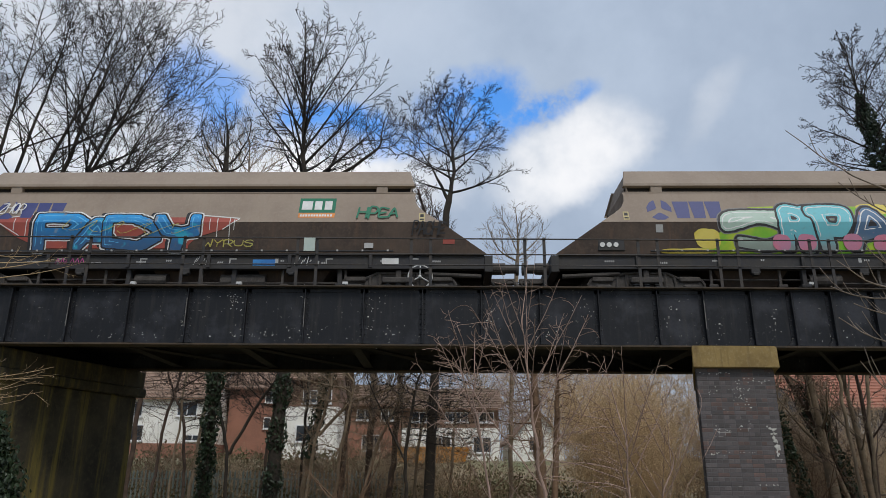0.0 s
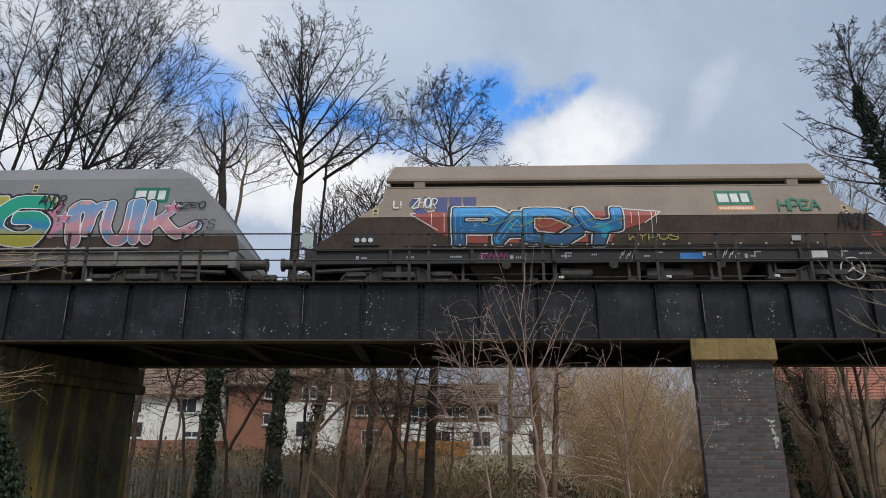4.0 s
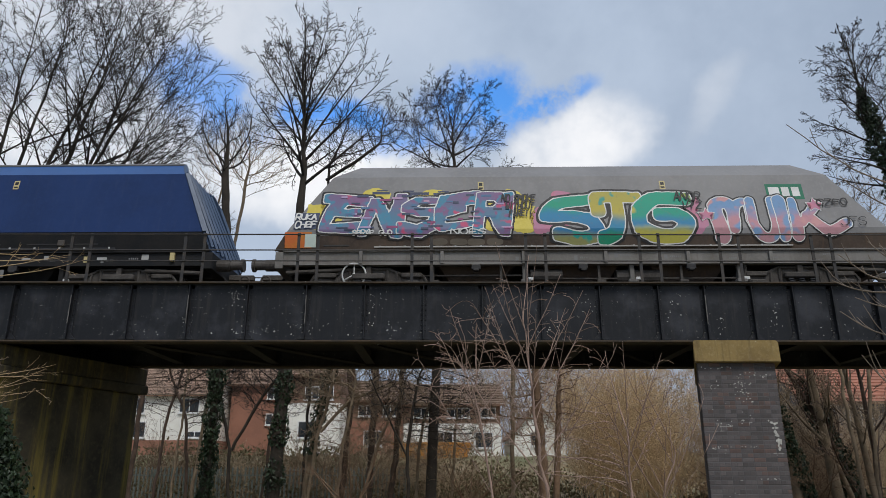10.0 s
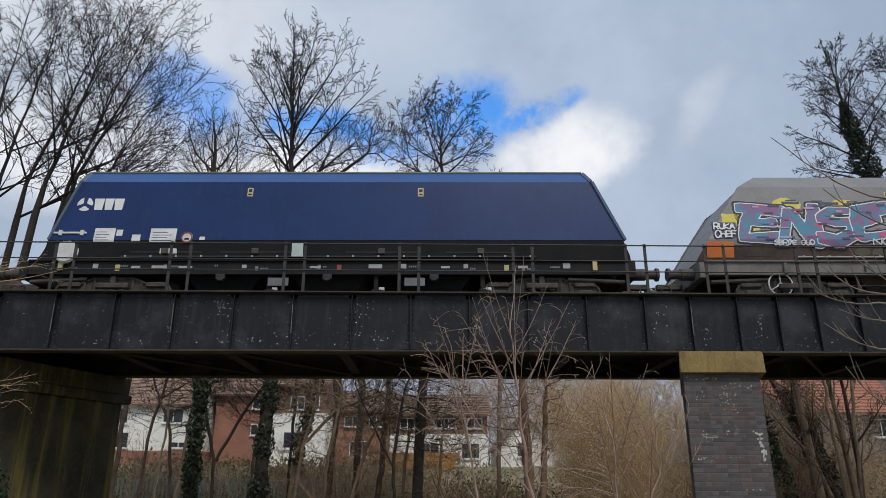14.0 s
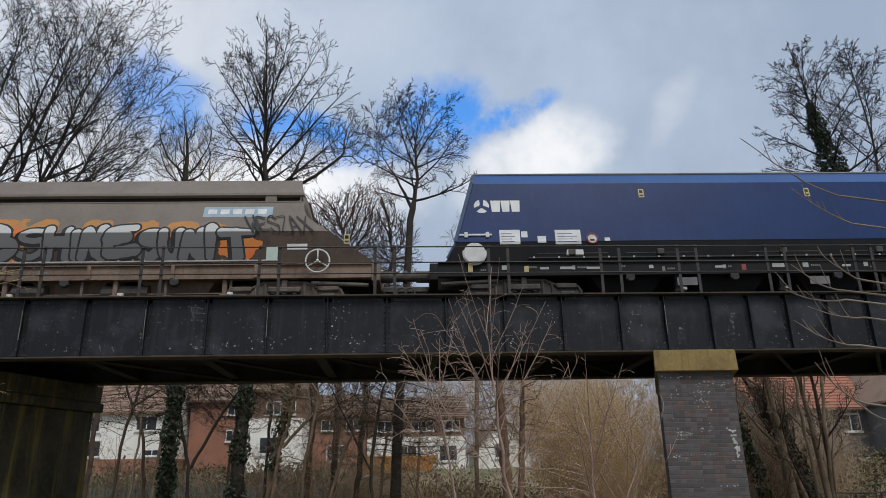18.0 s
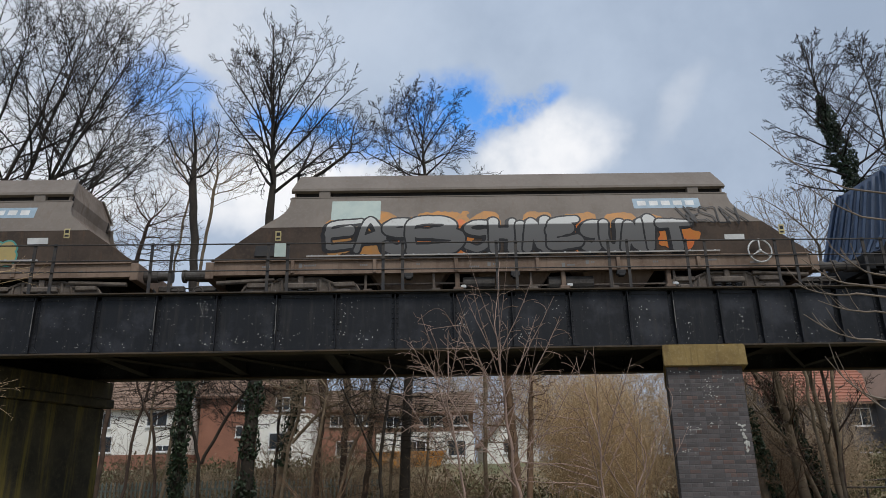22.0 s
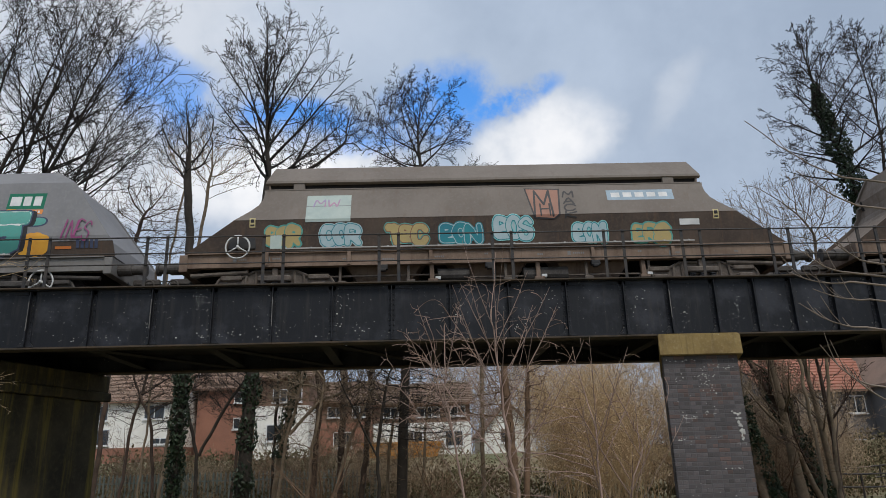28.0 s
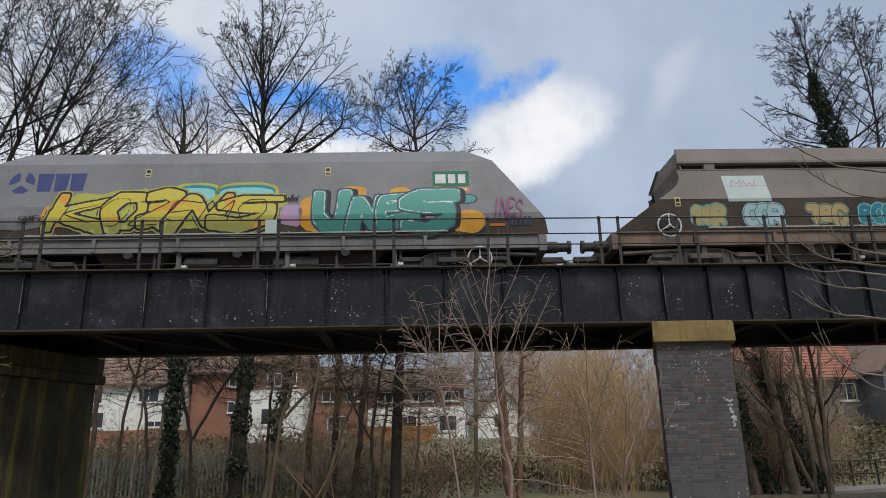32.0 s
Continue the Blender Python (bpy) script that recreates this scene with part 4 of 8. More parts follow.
def tag(wagon, kind, word, x0, x1, z0, z1, mat, pen=0.014, seed=1, lean=0.15, off=0.034, bend=0.7, upright=False):
    """A quick tag in thin pen lines, letter by letter, as one line of paint."""
    r = random.Random(seed)
    n = len(word)
    gx, gz = grid_over(x0 - 0.1, x1 + 0.1, z0 - 0.08, z1 + 0.08, 0.018)
    lines = []
    for i, ch in enumerate(word):
        if ch == " ":
            continue
        lo, hi = r.uniform(-0.1, 0.06), r.uniform(-0.05, 0.1)
        if upright:
            step = (z1 - z0) / n
            lines += pen_lines(ch, x0, x1, z1 - (i + 0.92) * step, z1 - (i + 0.05) * step, lean, bend)
        else:
            step = (x1 - x0) / n
            lines += pen_lines(ch, x0 + (i + 0.02) * step, x0 + (i + 0.86) * step, z0 + lo * (z1 - z0), z1 + hi * (z1 - z0), lean, bend)
    film_of_paint(wagon, kind, pen - reach_of(lines, gx, gz, seed, 0.03), gx, gz, off, mat, "graffiti_tag")


def scrawl(wagon, kind, x0, x1, z0, z1, mat, seed, loops=6, width=0.022, off=0.034):
    """A tag that cannot be read: one thin looping line."""
    r = random.Random(seed)
    gx, gz = grid_over(x0 - 0.12, x1 + 0.12, z0 - 0.1, z1 + 0.1, 0.018)
    n = loops * 10
    line = []
    for i in range(n + 1):
        a = 2 * math.pi * loops * i / n
        amp = 0.35 + 0.25 * math.sin(i * 0.7 + seed) * r.uniform(0.6, 1)
        line.append(np.array((x0 + (x1 - x0) * i / n + 0.35 * (x1 - x0) / loops * math.sin(a + seed), (z0 + z1) / 2 + (z1 - z0) * amp * math.cos(a))))
    film_of_paint(wagon, kind, width / 2 - reach_of([line], gx, gz, seed, 0.0), gx, gz, off, mat, "graffiti_tag")


def cloud(wagon, kind, x0, x1, z0, z1, mat, seed, off=0.002, rough=0.3, label=""):
    """A sprayed patch with a soft uneven outline."""
    gx, gz = grid_over(x0 - 0.1, x1 + 0.1, z0 - 0.1, z1 + 0.1, 0.03)
    u, v = (gx - (x0 + x1) / 2) / ((x1 - x0) / 2), (gz - (z0 + z1) / 2) / ((z1 - z0) / 2)
    wob = np.array([[noise.noise((x * 3.1, z * 3.1, seed * 1.7)) + 0.4 * noise.noise((x * 9, z * 9, seed)) for z in gz[0]] for x in gx[:, 0]])
    film_of_paint(wagon, kind, 1 - np.sqrt(np.abs(u) ** 2.6 + np.abs(v) ** 2.6) + rough * wob, gx, gz, off, mat, "paint_patch", label)


def roundel(wagon, kind, x, z, size, mat):
    """Three curved blades round a gap: a maker's mark as a plain shape."""
    for k in range(3):
        a0 = math.pi / 2 + k * 2 * math.pi / 3
        pts = []
        for a, rr in ((-0.30, 0.30), (-0.75, 0.98), (-0.3, 1.0), (0.3, 1.0), (0.75, 0.98), (0.30, 0.30)):
            t = a0 + math.pi / 3 + a
            pts.append((x + size * rr * math.cos(t), z + size * rr * math.sin(t)))
        shape(wagon, kind, pts, mat, 0.003, "emblem_blade")


def owner_mark(wagon, kind, x, z, h, mat):
    """Roundel and three solid blocks in the owner's colour, not lettered."""
    roundel(wagon, kind, x, z + h * 0.5, h * 0.62, mat)
    for k, (a, b) in enumerate(((0.80, 1.42), (1.62, 2.18), (2.38, 2.98))):
        shape(wagon, kind, [(x + h * a, z), (x + h * b, z), (x + h * (b + 0.06), z + h), (x + h * (a - 0.1), z + h)], mat, 0.003, "emblem_block")


def green_sign(wagon, kind, x, z, strip=True):
    bars(wagon, kind, [(x, z, 0.83, 0.40)], "p_green_sign", 0.003, "company_sign", "green sign panel with white blocks")
    for row in ((x + 0.06, z + 0.08, 0.24, 0.24), (x + 0.35, z + 0.08, 0.17, 0.24), (x + 0.58, z + 0.08, 0.17, 0.24)):
        bars(wagon, kind, [row], "p_white", 0.0045, "sign_block")
    if strip:
        bars(wagon, kind, [(x, z - 0.14, 0.83, 0.12)], "p_orange_sign", 0.003, "sign_strip")
        tagged(bars(wagon, kind, [(x + 0.04 + 0.062 * i, z - 0.11, 0.045, 0.06) for i in range(12)], "p_white", 0.0045, "sign_mark"), kind="stuff")


def warning_label(wagon, kind, x, z):
    bars(wagon, kind, [(x, z, 0.13, 0.22)], "p_yellow_label", 0.003, "warning_label", "small yellow warning label")
    bars(wagon, kind, [(x + 0.025, z + 0.11, 0.08, 0.08), (x + 0.02, z + 0.03, 0.09, 0.04)], "p_black", 0.0045, "label_mark")


def wagon(kind, label, body, low, sole, bogie, centre, wheel_at=None):
    """A bogie hopper wagon. body: paint above; low: below the fold; sole: its underframe."""
    w = thing("hopper_wagon", label, "wagon", "hopper wagons of the train", at=(centre, TRACK_Y, RAIL_Z))
    knee = {"hooded": 2.02, "plain": 1.62, "modern": 1.72}[kind]
    high = OUTLINE[kind][0][1] if kind != "hooded" else 2.84
    fold_z = {"plain": 3.12, "modern": 3.20}.get(kind)
    # the modern wagon's canted top panel is a lighter blue than its side
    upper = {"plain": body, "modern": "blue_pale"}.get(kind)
    for side in (-1, 1):
        if fold_z:
            part("side_panel", side_sheet(kind, knee, fold_z, side, 0.0), body, w)
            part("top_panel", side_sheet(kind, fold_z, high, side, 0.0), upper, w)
        else:
            part("side_panel", side_sheet(kind, knee, high, side, 0.0), body, w)
            # rolled hood on short brackets; a near-black strip paints the shade in its slot
            bm = bmesh.new()
            s = side
            prof = [(1.00, 2.97), (1.09, 3.0), (1.08, 3.06), (0.72, 3.52), (0.66, 3.52), (1.02, 3.03)]
            ends = [[bm.verts.new((sx * (5.04 - 0.13 * (z - 3.0) / 0.5), s * y, z)) for y, z in prof] for sx in (-1, 1)]
            n = len(prof)
            for i in range(n):
                bm.faces.new((ends[0][i], ends[1][i], ends[1][(i + 1) % n], ends[0][(i + 1) % n]))
            bm.faces.new(ends[0])
            bm.faces.new(ends[1][::-1])
            bmesh.ops.recalc_face_normals(bm, faces=bm.faces[:])
            part("hood", bm, body, w)
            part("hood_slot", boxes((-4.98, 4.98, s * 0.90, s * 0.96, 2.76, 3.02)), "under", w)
            for x in (-4.28, 4.28):
                part("hood_bracket", boxes((x - 0.13, x + 0.13, s * 0.92, s * 1.07, 2.80, 3.0), bevel=0.01), body, w)
            bm = bmesh.new()
            box(bm, -5.02, 5.02, s * 0.96, s * 1.075, 2.825, 2.855)
            part("slot_lip", bm, body, w)
        part("lower_panel", side_sheet(kind, 1.28, knee, side, -0.006), low, w)
        bm = bmesh.new()
        prof = [(1.12, 0.95), (1.29, 0.95), (1.29, 0.975), (1.25, 0.985), (1.25, 1.25), (1.30, 1.26), (1.30, 1.285), (1.12, 1.285)]
        ends = [[bm.verts.new((x, side * y, z)) for y, z in prof] for x in (-6.62, 6.62)]
        for i in range(8):
            bm.faces.new((ends[0][i], ends[1][i], ends[1][(i + 1) % 8], ends[0][(i + 1) % 8]))
        bm.faces.new(ends[0])
        bm.faces.new(ends[1])
        bmesh.ops.recalc_face_normals(bm, faces=bm.faces[:])
        part("solebar", bm, sole, w)
        part("walkway_rail", boxes((-4.6, 4.6, side * 1.30, side * 1.335, 1.335, 1.365)), "sole_black" if sole in ("sole_black", "soot") else "ledge", w)
    for sign in (-1, 1):
        o = OUTLINE[kind] if sign > 0 else OUTLINE_LEFT[kind]
        if kind == "hooded":
            pts = [(4.86, 3.49), (4.98, 3.0), (4.94, 2.75), (4.96, 2.58), (5.04, 2.42), (5.18, 2.27), (5.50, 2.02), (6.62, 1.24)]
        else:
            pts = [(x - 0.05, z) for x, z in o[:-1]]
        part("end_slope", mirror_x(end_sheet(kind, pts, 0.02), sign), "blue_end" if kind == "modern" else ("hollow" if kind == "hooded" else body), w)
        if kind == "modern":
            for k in range(7):
                y = -1.0 + k * 0.333
                q = 0.82 + 0.18 * min(1, abs(y))
                bm = bmesh.new()
                rod(bm, (o[0][0] + 0.02, y * 0.86, 3.42), (o[2][0] + 0.03, y * 1.1, 1.72), 0.045, 4)
                rod(bm, (o[2][0] + 0.03, y * 1.1, 1.74), (o[3][0] + 0.03, y * 1.1, 1.42), 0.045, 4)
                part("end_rib", mirror_x(bm, sign), "blue_end", w)
            for s in (-1, 1):
                bm = bmesh.new()
                rod(bm, (o[0][0] + 0.02, s * 0.95, 3.5), (o[1][0] + 0.02, s * 1.17, 3.2), 0.055, 4)
                rod(bm, (o[1][0] + 0.02, s * 1.17, 3.2), (o[2][0] + 0.03, s * 1.35, 1.72), 0.06, 4)
                part("corner_post", mirror_x(bm, sign), "blue_end", w)
        else:
            for k in range(2):
                bm = rod(bmesh.new(), (5.6, -0.4 + k * 0.8, 1.9), (6.5, -0.4 + k * 0.8, 1.25), 0.03, 6)
                part("end_stay", mirror_x(bm, sign), sole, w)
        if kind == "modern" and sign > 0:
            for s in (-1, 1):
                part("top_rim", rod(bmesh.new(), (-5.72, s * 0.95, 3.53), (5.80, s * 0.95, 3.53), 0.03, 8), "p_chrome", w)
        part("headstock", mirror_x(boxes((6.62, 6.80, -1.28, 1.28, 0.88, 1.26), bevel=0.01), sign), sole, w)
        for s in (-1, 1):
            bm = bmesh.new()
            rod(bm, (6.80, s * 0.87, 1.06), (7.10, s * 0.87, 1.06), 0.135, 16)
            rod(bm, (7.08, s * 0.87, 1.06), (7.36, s * 0.87, 1.06), 0.105, 16)
            rod(bm, (7.34, s * 0.87, 1.06), (7.40, s * 0.87, 1.06), 0.15, 18)
            part("buffer", mirror_x(bm, sign), "bogie", w)
        bm = bmesh.new()
        box(bm, 6.8, 7.40, -0.07, 0.07, 0.92, 1.06, bevel=0.02)
        ring(bm, (7.25, -0.28, 0.86), 0.11, 0.02)
        part("coupler", mirror_x(bm, sign), "bogie", w)
        bm = bmesh.new()
        rod(bm, (5.3, -1.19, 0.86), (6.55, -1.19, 0.80), 0.05, 10)
        part("brake_pipe", mirror_x(bm, sign), bogie, w)
        for s in (-1, 1):
            ob = part("bogie_frame", shared("bogie_" + bogie, bogie_frame, bogie), None, w)
            ob.location = (sign * 4.72, s * 1.12, 0)
            ob.rotation_euler = (0, 0, 0 if s < 0 else math.pi)
            for bx in (-0.95, 0.95):
                part("axlebox", shared("axlebox_" + bogie, axlebox, bogie), None, ob).location = (bx, 0, 0)
            for bx in (-0.23, 0.0, 0.23):
                part("spring", shared("spring_coil", spring_coil, "sole_black"), None, ob).location = (bx, 0, 0)
            part("bolster_end", shared("bolster_" + bogie, bolster_end, bogie), None, ob)
            if s > 0:
                ob.rotation_euler = (0, 0, math.pi)
        part("bogie_bolster", boxes((sign * 4.72 - 0.2, sign * 4.72 + 0.2, -1.0, 1.0, 0.55, 0.9), bevel=0.02), bogie, w)
        for dx in (-0.95, 0.95):
            ob = part("wheelset", shared("wheelset", wheelset_mesh, "wheel"), None, w)
            ob.location = (sign * 4.72 + dx, 0, 0.485)
            WHEELS.append(ob)
    # hopper chutes and doors below the frame
    for x in (-2.35, 0.0, 2.35):
        bm = bmesh.new()
        a = [bm.verts.new((x + dx, dy, z)) for z, dx0, dy0 in ((1.3, 1.05, 1.12), (0.42, 0.42, 0.85)) for dx, dy in ((-dx0, -dy0), (dx0, -dy0), (dx0, dy0), (-dx0, dy0))]
        for q in ((0, 1, 5, 4), (1, 2, 6, 5), (2, 3, 7, 6), (3, 0, 4, 7), (4, 5, 6, 7), (3, 2, 1, 0)):
            bm.faces.new([a[k] for k in q])
        part("hopper_chute", bm, sole if kind == "modern" or sole == "sole_rust" else low, w)
        part("door_bracket", boxes((x + 1.02, x + 1.12, -1.22, -1.10, 0.55, 0.97), (x + 0.98, x + 1.2, -1.25, -1.08, 0.55, 0.62), bevel=0.01), sole, w)
        part("door_lamp", boxes((x + 1.14, x + 1.26, -1.24, -1.14, 0.60, 0.67), bevel=0.01), "p_white", w, "white-tipped door lever")
        part("air_valve", boxes((x - 0.1, x + 0.1, -1.30, -1.18, 0.84, 0.95), (x - 0.06, x + 0.06, -1.32, -1.2, 0.80, 0.86), bevel=0.01), "sole_black", w)
    if kind != "modern":
        seams = (-2.15, 0.75, 2.9) if kind == "hooded" else (-2.4, 0.3, 2.8)
        for x in seams:
            bars(w, kind, [(x, knee + 0.02, 0.014, high - knee - 0.05)], body, 0.0012, "weld_seam")
        for x in (-4.9, -3.1, -1.3, 0.5, 2.3, 4.1):
            part("frame_bracket", boxes((x - 0.04, x + 0.04, -1.31, -1.2, 0.97, 1.28), bevel=0.008), sole, w)
    bm = bmesh.new()
    for k in range(17):
        box(bm, -4.5 + k * 0.56, -4.46 + k * 0.56, -1.345, -1.335, 1.335, 1.375)
    tagged(part("bolt_heads", bm, "p_chalk", w, "pale bolt heads along the walkway rail"), kind="stuff")
    if kind != "modern":
        part("brake_cylinder", rod(bmesh.new(), (-1.15, -1.05, 0.74), (-0.45, -1.05, 0.74), 0.15, 14), "bogie", w)
        part("air_reservoir", rod(bmesh.new(), (0.75, -1.0, 0.72), (1.75, -1.0, 0.72), 0.17, 14), "bogie", w)
        for x0, x1, z in ((-3.6, -1.15, 0.74), (-0.45, 3.4, 0.66)):
            part("pull_rod", rod(bmesh.new(), (x0, -1.12, z), (x1, -1.12, z), 0.022, 6), bogie, w)
        for x in (-3.3, -1.8, 0.35, 2.15, 3.55):
            part("lever", boxes((x - 0.03, x + 0.03, -1.2, -1.16, 0.58, 0.97), (x - 0.05, x + 0.14, -1.21, -1.15, 0.56, 0.62), bevel=0.008), bogie, w)
    for sx in (-1, 1):
        hose = bmesh.new()
        line = [(sx * 6.75, -0.35, 0.95), (sx * 6.95, -0.37, 0.72), (sx * 7.2, -0.36, 0.62), (sx * 7.4, -0.34, 0.66)]
        for p, q in zip(line, line[1:]):
            rod(hose, p, q, 0.026, 6)
        part("air_hose", hose, "soot", w)
    part("frame_spine", boxes((-6.6, 6.6, -0.35, 0.35, 0.9, 1.25)), "under", w)
    part("control_box", boxes((-5.75, -5.15, -1.30, -1.1, 1.36, 1.72), bevel=0.02), "sole_black", w)
    for x in ((-5.65, -5.5, -5.35) if sole == "sole_black" and kind == "hooded" else ()):
        part("gauge", rod(bmesh.new(), (x, -1.315, 1.5), (x, -1.298, 1.5), 0.055, 12), "p_white", w)
    if wheel_at:
        handwheel(w, *wheel_at)
    r = random.Random(int(centre * 7) % 97)
    rows = []
    for i in range(11):
        x = -5.6 + i * 1.08 + r.uniform(-0.3, 0.3)
        z, n = 1.09 + r.uniform(-0.03, 0.05), r.randint(2, 6)
        for k in range(n):
            rows.append((x + k * 0.045, z, 0.03, 0.04))
        if r.random() < 0.3:
            rows.append((x - 0.12, z - 0.03, 0.07, 0.10))
    bm = bmesh.new()
    for x, z, ww, h in rows:
        bm.faces.new([bm.verts.new(p) for p in ((x, -1.2535, z), (x + ww, -1.2535, z), (x + ww, -1.2535, z + h), (x, -1.2535, z + h))])
    tagged(part("stencil_mark", bm, "p_chalk" if sole == "sole_black" else "p_chrome", w, "small unreadable stencilled marks"), kind="stuff")
    return w


WHEELS, TRAIN = [], []
K = "hooded"
# wagon with a green and aqua piece
w = wagon(K, "beige hopper wagon with aqua and green graffiti and brown lower side", "beige", "grime", "sole_black", "bogie", 9.2)
owner_mark(w, K, -4.31, 2.12, 0.46, "p_navy")
warning_label(w, K, -5.14, 2.08)
bars(w, K, [(-4.45, 1.78, 0.16, 0.18)], "p_chalk", 0.004, "data_plate")
shape(w, K, [(-3.45, 1.42), (-3.1, 1.72), (-2.75, 2.1), (-2.3, 2.42), (-1.2, 2.46), (1.6, 2.4), (1.9, 1.3), (-3.3, 1.3)], "p_lime", 0.002)
cloud(w, K, -3.6, -3.0, 1.42, 1.85, "p_yellow", 3, 0.003)
cloud(w, K, -4.35, -3.2, 1.29, 1.42, "p_yellow", 5, 0.0032)
for i, x in enumerate((-0.95, 0.1, 1.0)):
    cloud(w, K, x, x + 0.7, 2.2, 2.5, "p_yellow", 8 + i, 0.003)
piece(w, K, [("f", -3.0, -1.45, 1.34, 2.42), ("r", -1.75, -0.95, 1.34, 2.42), ("p", -1.05, -0.1, 1.34, 2.44), ("A", -0.2, 0.9, 1.34, 2.42), ("S", 0.8, 1.9, 1.34, 2.40)], ["f_mint", "f_aqua", "f_aqua", "f_steel", "f_steel"], "p_black", halo="p_chrome", pen=0.135, line=0.05, rim=0.02, bend=0.9, seed=4, square=2.6, glint=("p_white", 0.04, 0.025))
for i, x in enumerate((-1.9, -1.35, -0.35, 0.3)):
    cloud(w, K, x, x + 0.4, 1.36, 1.72, "p_pink", 20 + i, 0.016)
TRAIN.append((w, 9.2))

# wagon with the blue piece
w = wagon(K, "beige hopper wagon with blue PADY graffiti and a green company sign", "beige", "grime", "sole_black", "bogie", -5.68, (5.20, 0.78, -1.18))
green_sign(w, K, 2.42, 2.28)
owner_mark(w, K, -4.25, 2.14, 0.42, "p_navy")
for x in (-5.32, 5.16):
    warning_label(w, K, x, 2.04)
shape(w, K, [(-4.47, 2.08), (-3.6, 2.22), (-3.5, 1.5), (-3.9, 1.68)], "p_red", 0.002)
shape(w, K, [(0.0, 2.2), (1.12, 2.10), (0.75, 1.85), (0.2, 1.68), (0.0, 1.5)], "p_red", 0.002)
shape(w, K, [(-3.6, 2.15), (0.1, 2.15), (0.0, 1.42), (-3.5, 1.42)], "p_red", 0.0021)
for x0, x1, za, zb in ((-4.47, -3.5, 2.09, 2.24), (0.2, 1.12, 2.2, 2.11), (0.75, 1.12, 1.84, 2.10), (-4.47, -3.85, 2.07, 1.70)):
    shape(w, K, [(x0, za), (x1, zb), (x1, zb + 0.025), (x0, za + 0.025)], "p_white", 0.0028, "graffiti_line")
for i, x in enumerate((-4.0, -3.72, -3.6, 0.45, 0.62, 0.9, 1.0)):
    bars(w, K, [(x, 2.0 - 0.16 * (1 + i % 3), 0.016, 0.12 + 0.16 * (1 + i % 3))], "p_white", 0.003, "graffiti_drip")
piece(w, K, [("P", -3.62, -2.30, 1.36, 2.24), ("a", -2.62, -1.62, 1.38, 2.14), ("D", -1.95, -0.62, 1.36, 2.22), ("y", -0.90, 0.24, 1.36, 2.22)], ["f_blue"], "p_black", halo="p_white", pen=0.112, line=0.03, rim=0.026, bend=0.2, seed=2, square=5.0, shade=("p_black", -0.09, 0.03), glint=("p_skyline", 0.05, 0.022), swell=0.12)
tag(w, K, "HPEA", 3.78, 4.72, 2.14, 2.40, "p_green_sign", 0.022, 9)
tag(w, K, "ZHOR", -4.42, -3.86, 2.26, 2.50, "p_white", 0.012, 5)
tag(w, K, "L!", -4.85, -4.62, 2.26, 2.44, "p_white", 0.014, 6, lean=0)
tag(w, K, "PACHE", 5.02, 5.78, 1.74, 2.02, "p_black", 0.018, 3)
tag(w, K, "WYRUS", 0.35, 1.5, 1.46, 1.60, "p_mustard", 0.011, 8)
scrawl(w, K, -2.9, 0.2, 1.75, 2.08, "p_mustard", 46, 5, 0.016)
bars(w, K, [(5.7, 1.52, 0.26, 0.1)], "p_red", 0.004, "paint_patch")
part("plate", boxes((1.48, 1.98, -1.256, -1.2535, 1.03, 1.17)), "p_cyanblue", w, "blue plate on the frame")
for x in (0.15, 2.4):
    bm = bmesh.new()
    for k in range(6):
        rod(bm, (x + k * 0.07, -1.2545, 1.04 + 0.07 * (k % 2)), (x + 0.08 + k * 0.06, -1.2545, 1.16 + 0.05 * ((k + 1) % 3)), 0.009, 4)
    part("graffiti_tag", bm, "p_white", w)
for x in (-2.9, -1.05, 0.95, 3.1, 5.0):
    part("hook_mark", boxes((x, x + 0.16, -1.2545, -1.253, 1.17, 1.20), (x, x + 0.03, -1.2545, -1.253, 1.06, 1.17)), "p_chalk", w)
part("data_plate", boxes((4.35, 4.72, -1.256, -1.2535, 1.04, 1.20)), "p_white", w)
part("data_plate", boxes((3.95, 4.15, -1.31, -1.30, 1.42, 1.54)), "p_chalk", w)
for i in range(6):
    bm = rod(bmesh.new(), (-2.95 + 0.11 * i, -1.2545, 1.06), (-2.90 + 0.11 * i, -1.2545, 1.20), 0.011, 4)
    rod(bm, (-2.90 + 0.11 * i, -1.2547, 1.20), (-2.86 + 0.11 * i, -1.2547, 1.10), 0.011, 4)
    part("graffiti_stroke", bm, "p_magenta", w, "magenta sprayed stroke")
TRAIN.append((w, -5.68))

# smooth grey wagon with three pieces
K = "plain"
w = wagon(K, "smooth light grey hopper wagon with three large colourful graffiti pieces", "greylight", "grime", "sole_pale", "bogie", -20.8, (-5.04, 0.74, -1.18))
green_sign(w, K, 4.25, 2.47, strip=False)
for x in (-2.28, 1.87):
    warning_label(w, K, x, 2.76)
for i, (x0, x1, z0, z1) in enumerate(((-6.2, -5.3, 1.66, 2.4), (-5.0, -4.3, 2.45, 2.82), (-2.2, -1.05, 1.66, 2.66), (-3.7, -3.0, 2.45, 2.76), (-5.9, -5.3, 2.2, 2.6))):
    cloud(w, K, x0, x1, z0, z1, "p_yellow", 2 + i, 0.002, 0.45)
